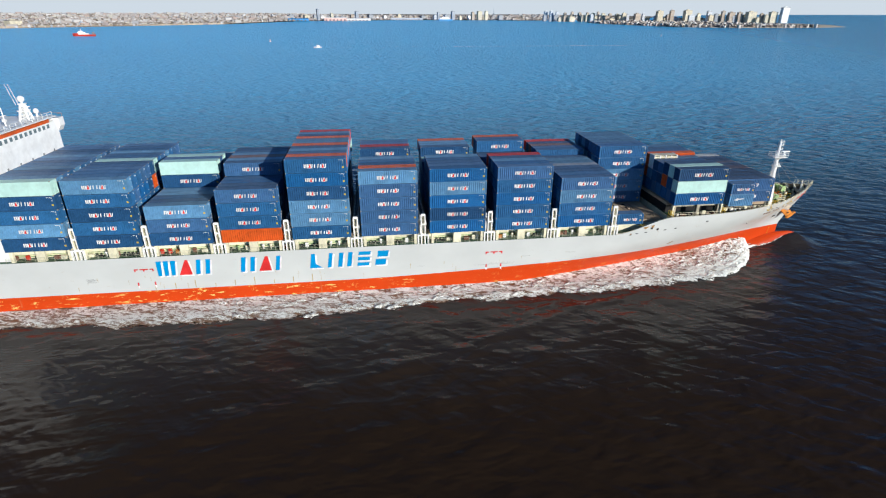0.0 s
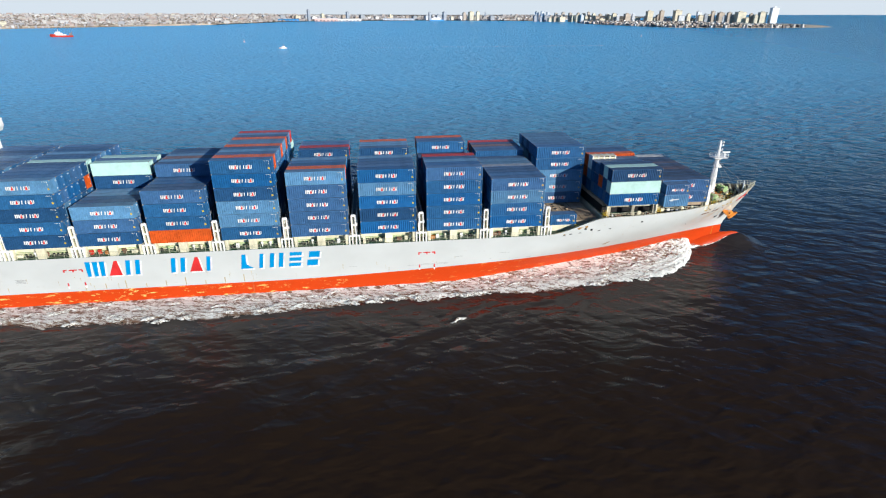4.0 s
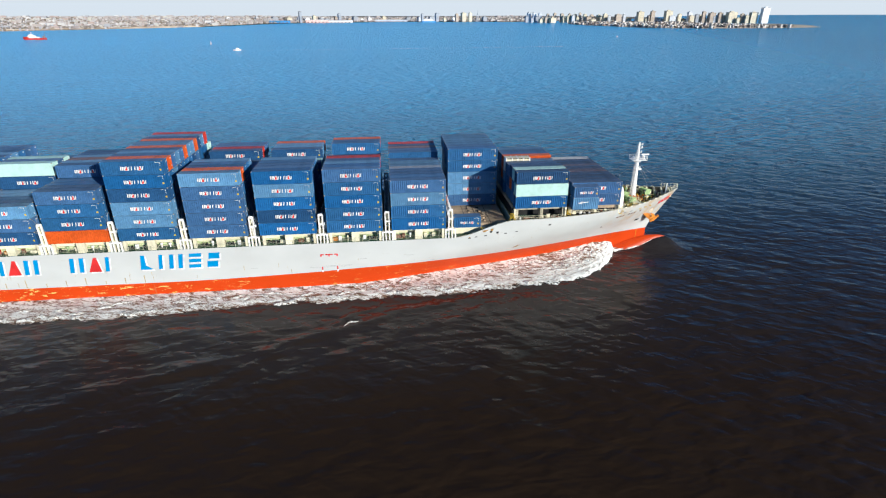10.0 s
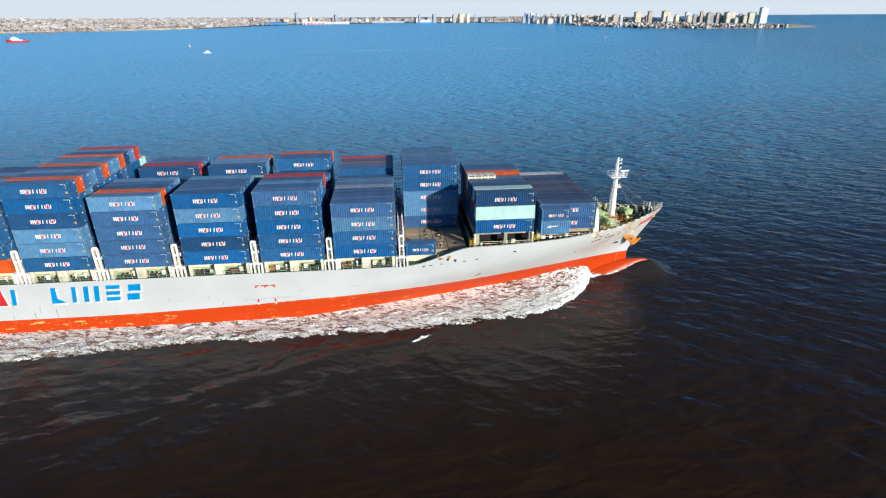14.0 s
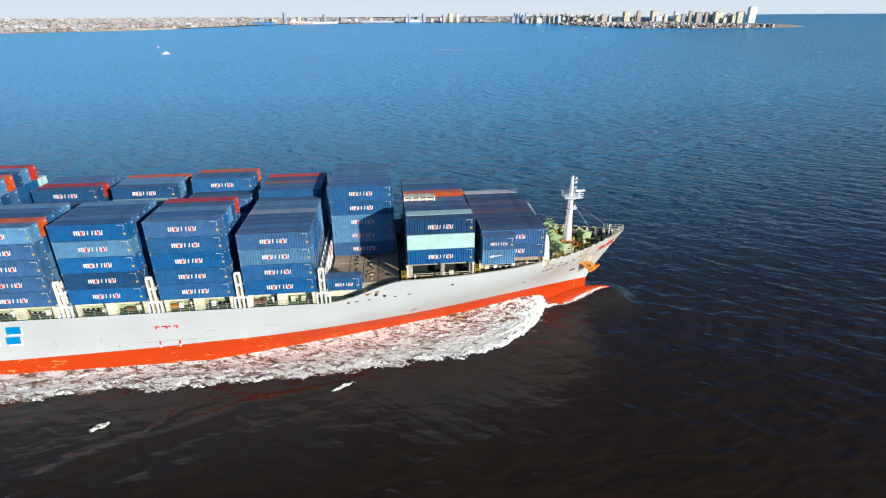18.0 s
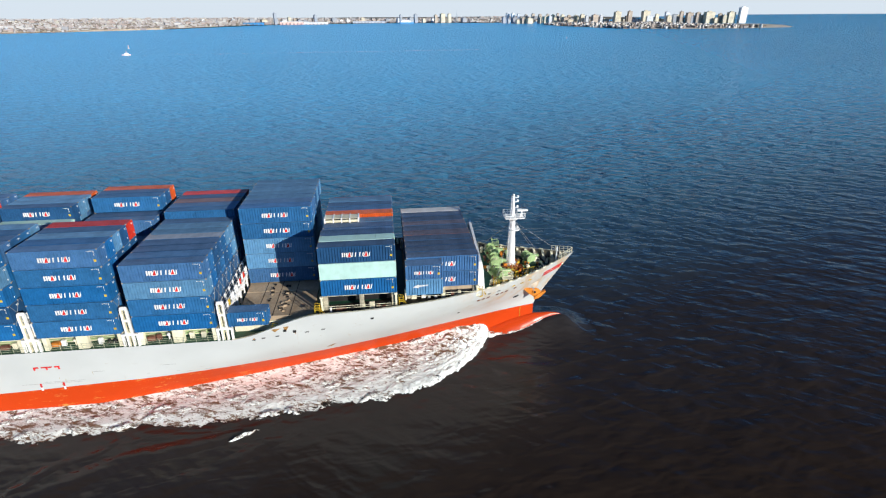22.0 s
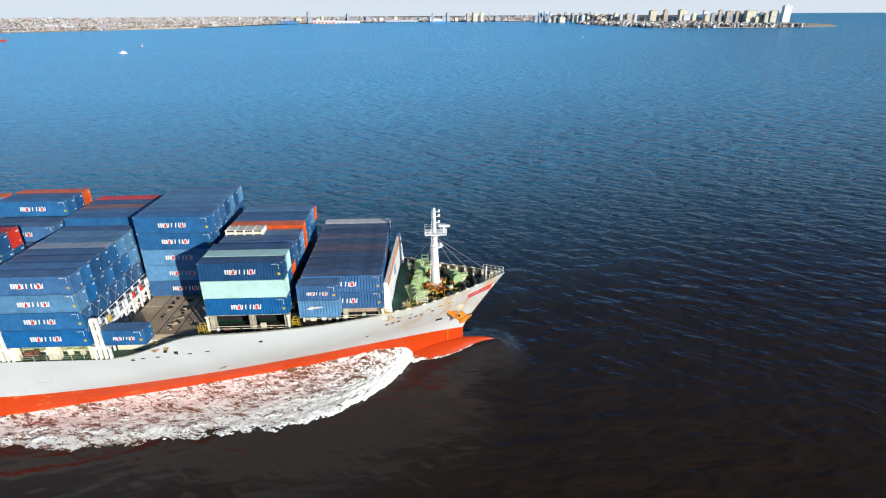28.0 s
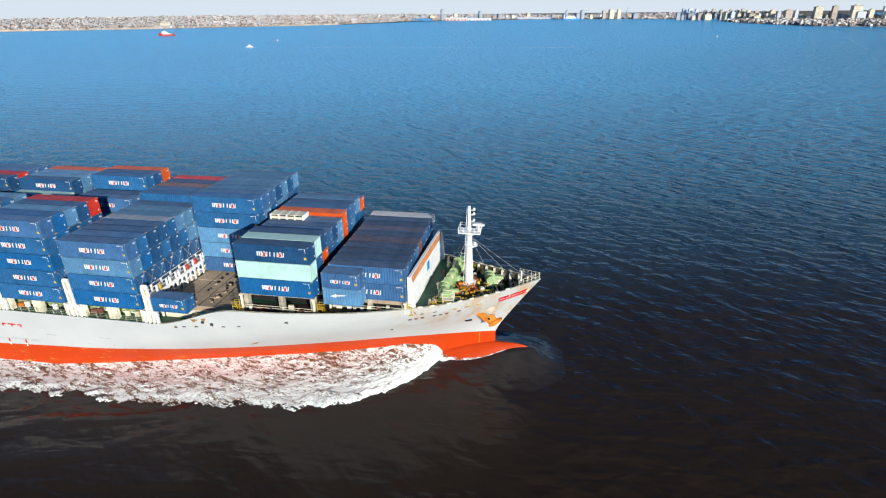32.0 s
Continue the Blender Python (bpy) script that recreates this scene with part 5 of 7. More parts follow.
def roof_mesh(length, height):
    """Roof panel with cross folds and a plain header at each end."""
    b = Build()
    hx, hy = length / 2, WIDE / 2
    pts, n = [], int(length / 0.42)
    for i in range(n):
        for q, d in ((0.0, 0.0), (0.4, 0.0), (0.55, 0.016), (0.85, 0.016)):
            pts.append((-hx + 0.3 + (i + q) * (length - 0.6) / n, d))
    pts.append((hx - 0.3, 0.0))
    b.sheet([[(s, y, height - 0.02 - d) for s, d in pts] for y in (-hy + 0.09, hy - 0.09)])
    for sx in (-1, 1):
        b.box(min(sx * hx, sx * (hx - 0.31)), max(sx * hx, sx * (hx - 0.31)), -hy + 0.08, hy - 0.08, height - 0.06, height - 0.012)
    return b.mesh("roof", None)


WEATHERED_LIT = {}


def weathered_lit(mat, col):
    """The same paint after years of sun and standing water: greyer, with rust blooms; also lightened to make up for
    weak light on roofs.
    """
    if mat.name not in WEATHERED_LIT:
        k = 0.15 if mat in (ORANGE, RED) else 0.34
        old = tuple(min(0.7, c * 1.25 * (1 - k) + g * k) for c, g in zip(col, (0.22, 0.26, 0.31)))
        WEATHERED_LIT[mat.name] = paint("weathered_lit_" + mat.name, old, rough=0.5, dirt=0.22, rust=0.12, vary=0.22, scale=0.35)
    return WEATHERED_LIT[mat.name]


def flat_roof_mesh(length, height):
    """Smooth insulated roof in a few joined panels."""
    b = Build()
    hx, hy = length / 2, WIDE / 2
    for i in range(4):
        x0 = -hx + 0.02 + i * (length - 0.04) / 4
        b.chamfer(x0 + 0.02, x0 + (length - 0.04) / 4 - 0.02, -hy + 0.08, hy - 0.08, height - 0.08, height - 0.015, 0.015)
    return b.mesh("roof", None)


def castings_mesh(length, height):
    """The eight corner castings."""
    b = Build()
    hx, hy = length / 2, WIDE / 2
    for sx in (-1, 1):
        for sy in (-1, 1):
            xa, xb = sorted((sx * (hx + 0.006), sx * (hx - 0.19)))
            ya, yb = sorted((sy * (hy + 0.006), sy * (hy - 0.17)))
            b.box(xa, xb, ya, yb, 0, 0.118)
            b.box(xa, xb, ya, yb, height - 0.118, height + 0.003)
    return b.mesh("corner_casting", CASTING)


def doors_mesh(length, height):
    """Two flat door leaves with four locking rods at the forward end."""
    b = Build()
    x = length / 2
    for y0, y1 in ((-1.06, -0.01), (0.01, 1.06)):
        b.box(x - 0.06, x - 0.005, y0, y1, 0.19, height - 0.14)
        for k in range(3):
            z = 0.45 + k * (height - 0.9) / 2.6
            b.box(x - 0.01, x + 0.012, y0 + 0.06, y1 - 0.06, z, z + (height - 0.9) / 2.6 - 0.12)
    for y in (-0.82, -0.3, 0.3, 0.82):
        b.tube((x + 0.03, y, 0.12), (x + 0.03, y, height - 0.08), 0.028, sides=6)
        b.box(x, x + 0.06, y - 0.05, y + 0.14, 1.0, 1.06)
    return b.mesh("door_end", None)


def door_labels(length, height):
    """Number bars and a plate on the right-hand door."""
    b = Build()
    x = length / 2 + 0.012
    b.box(x, x + 0.012, 0.36, 0.98, height - 0.52, height - 0.42)
    b.box(x, x + 0.012, 0.50, 0.98, height - 0.68, height - 0.60)
    b.box(x, x + 0.012, 0.62, 0.80, 0.62, 0.86)
    return b.mesh("door_label", WHITE_MARK)


def logo_meshes(length, height):
    """The owner's mark on the starboard side as plain slanted blocks, white and red, with small code bars and a yellow label."""
    y = -WIDE / 2
    k = length / 12.192
    white, red, red2, code, yel = Build(), Build(), Build(), Build(), Build()
    z0, s = height * 0.37, 1.0 if k > 0.7 else 0.7
    x0 = -2.4 * s
    for b, x, w, kind in ((white, 0, 0.95, "wedges"), (red, 0.95, 0.58, "peak"), (white, 1.62, 0.66, "pair"), (white, 2.80, 0.66, "pair"), (red2, 3.55, 0.58, "peak"), (white, 4.30, 0.2, "bar")):
        shapes = mark_shapes(kind, w * s, 0.74 * s, 0.15 * s)
        for shape in shapes:
            b.slab([(x0 + x * s + p + 0.15 * q, z0 + q) for p, q in shape], y - 0.012, y + 0.045)
        if kind == "peak":
            white.slab([(x0 + (x - 0.10) * s, z0 - 0.05), (x0 + (x + 0.70) * s, z0 - 0.05), (x0 + (x + 0.58) * s, z0 + 0.79 * s), (x0 + (x + 0.26) * s, z0 + 0.79 * s)], y - 0.005, y + 0.045)
    xe = length / 2
    for i in range(5):
        code.box(xe - 1.5 + 0.16 * i, xe - 1.43 + 0.16 * i, y - 0.012, y + 0.045, height - 0.40, height - 0.28)
    code.box(xe - 0.62, xe - 0.53, y - 0.012, y + 0.045, height - 0.62, height - 0.30)
    code.box(xe - 0.60, xe - 0.53, y - 0.012, y + 0.045, height - 1.05, height - 0.80)
    yel.box(xe - 0.82, xe - 0.46, y - 0.012, y + 0.045, height * 0.3, height * 0.3 + 0.36)
    return white.mesh("lettering", WHITE_MARK), red.mesh("red_mark", RED_MARK), red2.mesh("red_mark", RED_MARK), code.mesh("code_bars", WHITE_MARK), yel.mesh("yellow_label", YELLOW)


HC, STD = 2.896, 2.591
KINDS = {}
for nm, length, height in (("40h", 12.192, HC), ("40s", 12.192, STD), ("20s", 6.058, STD), ("20h", 6.058, HC)):
    KINDS[nm] = (length, height, container_mesh("container_" + nm, length, height), doors_mesh(length, height), logo_meshes(length, height), castings_mesh(length, height), roof_mesh(length, height), container_mesh("reefer_" + nm, length, height, True), flat_roof_mesh(length, height), door_labels(length, height))
TINTED = {}


def in_paint(me, mat):
    """A mesh in a given paint; alike pieces share it."""
    key = (me.name, mat.name)
    if key not in TINTED:
        c = me.copy()
        c.materials.clear()
        c.materials.append(mat)
        TINTED[key] = c
    return TINTED[key]


TONES = {"container_blue": (0.030, 0.128, 0.300), "container_navy": (0.022, 0.082, 0.200), "container_faded_blue": (0.115, 0.265, 0.45), "container_bright_blue": (0.018, 0.125, 0.335),
         "container_slate_blue": (0.055, 0.14, 0.30), "container_aqua": (0.52, 0.77, 0.71), "container_orange": (0.72, 0.12, 0.018), "container_red": (0.62, 0.045, 0.025),
         "container_grey": (0.6, 0.6, 0.6), "container_brown": (0.24, 0.11, 0.075)}
WORDS = {"container_blue": "mid blue", "container_navy": "navy blue", "container_faded_blue": "sun-faded light blue", "container_bright_blue": "bright blue",
         "container_slate_blue": "slate blue", "container_aqua": "pale aqua green", "container_orange": "bright orange", "container_red": "bright red",
         "container_grey": "pale grey", "container_brown": "rust brown"}


def container(kind, x_mid, y_mid, z, mat, lettered, where, top=None):
    length, height, body, doors, logo, castings, roof, flat_body, flat_roof, label = KINDS[kind]
    if mat is AQUA:
        body, roof = flat_body, flat_roof
    size = "twenty foot" if length < 7 else "forty foot"
    ob = thing("shipping_container", f"{WORDS[mat.name]} {'smooth insulated' if mat is AQUA else 'corrugated steel'} {size} container {where}", "container", (x_mid, y_mid, z), "containers on deck")
    part("body", in_paint(body, mat), None, ob)
    part("door_end", in_paint(doors, mat), None, ob)
    tagged(part("corner_casting", castings, None, ob), kind="stuff")
    tagged(part("door_label", label, None, ob), kind="stuff")
    part("roof", in_paint(roof, top if top else mat if mat in (GREY, AQUA) else weathered_lit(mat, TONES[mat.name])), None, ob)
    if lettered and mat not in (AQUA, ORANGE, RED, GREY, BROWN):
        for nm, me in zip(("lettering", "red_mark", "red_mark", "code_bar", "yellow_label"), logo):
            tagged(part(nm, me, None, ob), kind="stuff" if nm in ("lettering", "code_bar") else "")
    return aboard(ob)


CORE = Build()
B0, NV, FD, BR, SL = BLUES
STACK_RNG = random.Random(7)


def row_y(i):
    return (i - 6) * PITCH


def stack(x_front, base, columns, paints=(), fore_open=0, kind="40", roofs=()):
    """A bay of containers. columns: for each row across the ship (0 outermost to starboard), tiers as a word of H and S.
    Those that show are things; the ones buried inside are one joined mass."""
    paints = dict(paints)
    tops = {i: base + sum(HC if c == "H" else STD for c in word) for i, word in columns.items()}
    length = 12.192 if kind == "40" else 6.058
    for i, word in columns.items():
        z = base
        for k, c in enumerate(word):
            h = HC if c == "H" else STD
            top = k == len(word) - 1
            near = z + h > tops.get(i - 1, base) + 0.4
            front = k >= len(word) - fore_open and i < 9
            mat = paints.get((i, k)) or paints.get((i, k - len(word)))
            pick = STACK_RNG.choice((B0, NV, SL, B0, FD, BR, NV, SL))
            mat = mat or pick
            if top or near or front:
                container(kind + c.lower(), x_front - length / 2, row_y(i), z + 0.004, mat, near and z > tops.get(i - 1, base) - 1.0, "in a deck stack", dict(roofs).get(i) if top else None)
            else:
                CORE.box(x_front - length + 0.3, x_front - 0.3, row_y(i) - 1.08, row_y(i) + 1.08, z + 0.04, z + h - 0.08)
            z += h


def cols(*runs):
    out = {}
    for a, b, word in runs:
        for i in range(a, b + 1):
            out[i] = word
    return out


stack(BAYS["D"], BASE, cols((0, 7, "HHHH"), (8, 12, "SSSSS")),
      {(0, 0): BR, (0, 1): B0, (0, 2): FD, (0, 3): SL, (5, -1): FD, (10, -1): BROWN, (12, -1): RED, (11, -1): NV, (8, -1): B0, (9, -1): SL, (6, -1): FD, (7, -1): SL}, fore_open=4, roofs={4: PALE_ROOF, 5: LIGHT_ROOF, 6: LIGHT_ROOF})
stack(BAYS["E"], BASE, cols((0, 4, "HHHHH"), (5, 7, "HHH"), (8, 9, "HHHH"), (10, 12, "HHHHH")),
      {(0, 0): B0, (0, 1): B0, (0, 2): BR, (0, 3): B0, (0, 4): SL, (4, -1): RED, (12, -1): ORANGE, (10, -1): B0, (9, -1): NV, (10, -2): SL, (11, -2): B0, (12, -2): NV, (4, -2): NV, (2, -1): FD, (3, -1): NV}, fore_open=2)
stack(BAYS["F"], BASE, cols((0, 4, "HHHHH"), (5, 6, "HHH"), (7, 8, "HHHH"), (9, 12, "HHHSS")),
      {(0, 0): BR, (0, 1): NV, (0, 2): BR, (0, 3): FD, (0, 4): BR, (1, -1): SL, (12, -1): ORANGE, (9, -1): NV, (8, -1): AQUA, (4, -1): FD}, fore_open=2)
stack(BAYS["G"], BASE, cols((0, 4, "HHHHH"), (5, 8, "HHHH"), (9, 12, "HHHSS")),
      {(0, 0): SL, (0, 1): SL, (0, 2): SL, (0, 3): SL, (0, 4): FD, (1, -1): ORANGE, (10, -1): RED, (9, -1): NV, (4, -1): FD}, fore_open=2)
stack(BAYS["H"], BASE, cols((0, 11, "HHHHHH"), (12, 12, "HHHHH")),
      {(0, 0): B0, (0, 1): FD, (0, 2): FD, (0, 3): NV, (0, 4): BR, (0, 5): B0, (1, -1): ORANGE, (2, -1): SL, (3, -1): FD, (5, -1): ORANGE, (7, -1): FD, (8, -1): ORANGE, (10, -1): FD, (11, -1): RED, (12, -1): AQUA}, fore_open=2)
stack(BAYS["I"], BASE, cols((0, 3, "HHHH"), (4, 9, "HHHHH"), (10, 12, "HHHH")),
      {(0, 0): ORANGE, (0, 1): B0, (0, 2): B0, (0, 3): SL, (4, -1): SL, (5, -1): FD, (6, -1): BROWN, (8, -1): NV}, fore_open=1)
stack(BAYS["J"], BASE, cols((0, 4, "HHH"), (5, 7, "HHHHH"), (8, 12, "HHHH")),
      {(0, 0): NV, (0, 1): SL, (0, 2): FD, (5, -1): AQUA, (5, -2): NV, (6, -1): SL, (7, -1): AQUA}, fore_open=1)
stack(BAYS["K"], BASE, cols((0, 12, "HHHHH")),
      {(0, 0): NV, (0, 1): B0, (0, 2): NV, (0, 3): B0, (0, 4): FD, (6, -1): AQUA, (5, -2): ORANGE, (3, -4): ORANGE, (9, -1): FD, (11, -1): SL}, fore_open=3)
stack(BAYS["L"], BASE, cols((0, 12, "HHHHH")),
      {(0, 0): NV, (0, 1): FD, (0, 2): B0, (0, 3): NV, (0, 4): AQUA, (4, -1): FD, (8, -1): FD, (1, -2): ORANGE}, fore_open=1)
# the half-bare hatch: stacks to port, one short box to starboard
stack(14.3, 13.85, cols((6, 12, "HHHHH")), {(6, 0): SL, (6, 1): FD, (6, 2): FD, (6, 3): B0, (6, 4): B0, (8, -1): SL, (10, -1): FD}, fore_open=2, roofs={6: weathered_lit(BR, TONES["container_bright_blue"]), 8: LIGHT_ROOF, 9: LIGHT_ROOF, 10: LIGHT_ROOF, 11: LIGHT_ROOF})
container("20s", 4.95, row_y(0), BASE + 0.0, B0, True, "beside the bare hatch")
# forward bays
stack(28.6, 16.86, cols((1, 3, "HHH"), (4, 5, "HSS"), (6, 6, "HS"), (7, 10, "HHH"), (11, 11, "HSS")),
      {(1, 0): BR, (1, 1): AQUA, (1, 2): NV, (2, -1): AQUA, (3, -1): NV, (4, -1): SL, (7, -1): ORANGE, (7, -2): ORANGE, (8, -1): B0, (9, -1): SL, (11, -1): ORANGE, (11, -2): ORANGE, (10, -1): FD, (3, -2): ORANGE, (9, -2): AQUA, (5, -1): NV, (6, -1): FD}, fore_open=2, roofs={11: weathered_lit(SL, TONES["container_slate_blue"])})
low_box = container("20h", 33.17, row_y(1), 16.104, FD, False, "in the forward stack")
part("white_stroke", Build().slab([(-1.9, 1.55), (-0.9, 1.35), (-0.9, 1.55), (0.6, 1.75), (0.6, 1.9), (-0.9, 1.85), (-0.9, 2.05)], -WIDE / 2 - 0.012, -WIDE / 2 + 0.045), WHITE_MARK, low_box)
container("20s", 33.17, row_y(1), 16.104 + HC, SL, True, "in the forward stack")
stack(42.6, 16.1, cols((2, 10, "HH"), (11, 11, "HH")), {(2, 0): SL, (2, 1): SL, (11, -1): GREY, (6, -1): BROWN, (3, -1): NV, (4, -1): NV, (5, -1): SL, (7, -1): NV, (8, -1): SL, (9, -1): NV, (10, -1): NV}, fore_open=2, roofs={2: SLATE_ROOF, 3: SLATE_ROOF, 4: SLATE_ROOF, 5: SLATE_ROOF, 6: DUSKY_ROOF, 7: SLATE_ROOF, 8: DUSKY_ROOF, 9: SLATE_ROOF, 10: SLATE_ROOF})
core = thing("stacked_containers", "mostly blue steel containers buried inside the deck stacks", "containers", data=CORE.mesh("stacked_containers", CORE_BLUES), kind="stuff")
aboard(core)

# bundle of collapsed flat racks on the forward bay, behind a short box
zr = 16.86 + HC + STD + 0.004
container("20s", 28.6 - 3.03, row_y(6), zr, FD, False, "ahead of flat racks")
racks = thing("flat_rack_bundle", "white collapsed flat racks bundled on container tops", "flat racks", (19.5, row_y(6), zr))
for k in range(5):
    z = 0.02 + 0.68 * k
    rack = part("flat_rack", Build().chamfer(-3.0, 3.0, -1.15, 1.15, z, z + 0.26, 0.04).box(-2.9, 2.9, -1.0, 1.0, z + 0.26, z + 0.60), CREAM, racks)
    # near-black bar drawing the shade between stacked racks
    part("shadow_gap", Build().box(-2.95, 2.95, -1.02, 1.02, z + 0.30, z + 0.52), DARK, rack)
    for x in (-3.05, -1.55, -0.1, 1.35, 2.85):
        part("post", Build().chamfer(x, x + 0.22, -1.2, 1.2, z, z + 0.66, 0.03), WHITE, rack)
aboard(racks)


# lashing rods: crossed steel rods on the forward faces of the lower tiers
def rods(x_front, rows, z_top):
    t = thing("lashing_rods", "crossed grey steel lashing rods on container ends", "lashing rods", (x_front, 0, 0), "lashing rods of the bays")
    for i in rows:
        y = row_y(i)
        for q in (-1.1, 1.1):
            part("rod", Build().tube((0.12, y + q, 16.2), (0.12, y - q, z_top), 0.035, sides=5), STEEL, t)
    aboard(t)


for key, x1 in BAYS.items():
    rods(x1, range(0, 13) if key == "D" else range(0, 4), BASE + 2 * HC + 0.1)


# ---- bow wave and wash ----
def wash_edge(d):
    """How far from the centre line the churned water reaches, d metres aft of where the wave breaks."""
    d = max(0.0, d)
    return 2.0 + 19.6 * (1 - math.exp(-d / 9.6)) + 1.3 * ease(28, 48, d) + 2.8 * ease(85, 115, d) - 2.8 * ease(150, 172, d)


def wash_body(d, v):
    """Height of the churned water without its lumps: d metres aft of the break, v from hull (0) to edge (1)."""
    rise = ease(-0.3, 1.6, d)
    crest = 1.5 * max(0.0, 1 - v) ** 0.55 * math.exp(-((d - 3.0) / 9.0) ** 2) * rise
    crest += 0.9 * max(0.0, 1 - v) ** 0.8 * math.exp(-d / 22) * rise
    return crest + 1.8 * math.exp(-v / 0.17) * math.exp(-d / 50) * ease(0, 8, d) + 0.3 * math.exp(-v / 0.15)


def wash(sgn, fine):
    b = Build()
    grid, marks = [], []
    n_across = int(110 * fine)
    step = 0.32 / fine
    n1 = int(75 / step)
    xs = [46.6 - step * i for i in range(n1)] + [46.6 - step * n1 - 3 * step * i for i in range(int(150 / (3 * step)))]
    for x in xs:
        d = 46.6 - x
        h0 = max(0.0, half(x, 0.6) - 0.25)
        jag = (1.4 + 0.9 * ease(20, 60, d)) * noise.noise((x * 0.13, 3.0 * sgn, 0)) + 0.8 * noise.noise((x * 0.45, 9.0 * sgn, 0)) + 0.55 * noise.noise((x * 1.4, 9.0 * sgn, 0)) + 0.3 * noise.noise((x * 3.1, 4.0 * sgn, 0))
        out = max(h0 + 0.4, wash_edge(d) + jag * min(1, 0.55 + d / 6))
        row = []
        for j in range(n_across + 1):
            v = j / n_across
            y = h0 + (out - h0) * v
            body = wash_body(d, v)
            lump = noise.fractal((x * 0.30, y * 0.42, 5), 0.75, 2.3, 5) * 0.13 + noise.noise((x * 1.1, y * 1.5, 2)) * 0.07
            lump += 0.05 * noise.noise((x * 2.7, y * 2.9, 7)) + 0.30 * math.exp(-d / 14) * noise.fractal((x * 0.9, y * 0.9, 1), 0.6, 2.1, 5)
            width = 0.055 + 0.25 * ease(18, 45, d)
            fade = min(1.0, (1 - v) / width) ** (0.6 + 0.6 * ease(18, 45, d))
            z = (body + lump * (0.75 + 0.9 * math.exp(-d / 25)) + 0.30) * (0.03 + 0.97 * fade) - 0.12 * (1 - fade) + 0.02
            row.append((x, sgn * y, z))
            marks.append((d, v))
        grid.append(row)
    b.sheet(grid, flip=sgn < 0)
    me = b.mesh("wash", FOAM)
    uv = me.uv_layers.new(name="flow")
    at = np.empty(len(me.loops), dtype=np.int32)
    me.loops.foreach_get("vertex_index", at)
    uv.data.foreach_set("uv", np.array(marks, dtype=np.float32)[at].ravel())
    me.polygons.foreach_set("use_smooth", [True] * len(me.polygons))
    return me


for sgn in (-1, 1):
    aboard(thing("bow_wave", "white churned foam of the ship's bow wave", "wave", data=wash(sgn, 1.0 if sgn < 0 else 0.4), kind="stuff"))


def spray(seed, count):
    """Lumps of white water thrown up along the breaking front."""
    b, rng = Build(), random.Random(seed)
    for k in range(count):
        d = 0.2 + rng.expovariate(1 / 4.0)
        x = 46.6 - d
        h0 = max(0.0, half(x, 0.6) - 0.25)
        v = rng.uniform(0.2, 1.0)
        y = h0 + v * (max(h0 + 0.5, wash_edge(d)) - h0)
        r = rng.uniform(0.06, 0.26)
        z = wash_body(d, v) + rng.uniform(0.1, 0.8) * (1 - 0.7 * v)
        n = len(b.v)
        ln = r * rng.uniform(1.0, 2.4)
        for p in ((ln, 0, 0), (0, r, 0), (-ln, 0, 0), (0, -r, 0), (0, 0, r * 0.8), (0, 0, -r)):
            b.v.append((x + p[0] * rng.uniform(0.6, 1.3), -y + p[1] * rng.uniform(0.6, 1.3), z + p[2] * rng.uniform(0.7, 1.2)))
        b.f += [(n + i, n + (i + 1) % 4, n + 4) for i in range(4)] + [(n + (i + 1) % 4, n + i, n + 5) for i in range(4)]
    return b.mesh("spray", SPRAY)


aboard(thing("bow_spray", "white spray thrown up along the breaking bow wave", "spray", data=spray(5, 800), kind="stuff"))


def stem_foam(sgn):
    """Thin line of foam where the water meets the bulb, ahead of the breaking wave."""
    b = Build()
    grid = []
    for i in range(80):
        x = 58.0 - i * 11.6 / 79
        ridge, wide = bulb_size(x)
        level = bow_water(x, wide)
        side = wide * math.sqrt(max(0.0, 1 - ((level + 1.6) / (ridge + 1.6)) ** 2))
        side = max(side, half(x, level))
        w = 0.22 + 0.16 * noise.noise((x * 0.9, sgn, 3)) + 0.9 * ease(48.5, 46.4, x)
        hgt = 0.14 + 0.12 * noise.noise((x * 1.3, sgn, 8)) + 0.35 * ease(55, 49, x) + 0.6 * ease(48.5, 46.4, x)
        grid.append([(x, sgn * (side - 0.1 + w * v), level + 0.01 + hgt * (1 - v) ** 0.7 * (0.8 + 0.5 * noise.noise((x * 3, v * 2, 1)))) for v in (0, 0.25, 0.5, 0.75, 1)])
    b.sheet(grid, flip=sgn < 0)
    me = b.mesh("stem_foam", LOOSE)
    me.polygons.foreach_set("use_smooth", [True] * len(me.polygons))
    return me


for sgn in (-1, 1):
    aboard(thing("bow_ripple", "thin white foam line where water meets the bow", "wave", data=stem_foam(sgn), kind="stuff"))


def bow_swell():
    """Smooth water heaped up round the bulb."""
    b = Build()
    b.sheet([[(x, y, bow_water(x, y) * (1 - ease(11, 15, abs(y))) + 0.10 * noise.noise((x * 0.3, y * 0.3, 6)) * math.exp(-(y / 8) ** 2) - 0.06) for y in [-15 + 0.5 * j for j in range(61)]] for x in [44 + 0.5 * i for i in range(53)]], flip=True)
    me = b.mesh("bow_swell", WATER)
    me.polygons.foreach_set("use_smooth", [True] * len(me.polygons))
    aboard(thing("bow_swell", "dark water heaped against the ship's bulbous bow", "wave", data=me, kind="stuff"))


bow_swell()


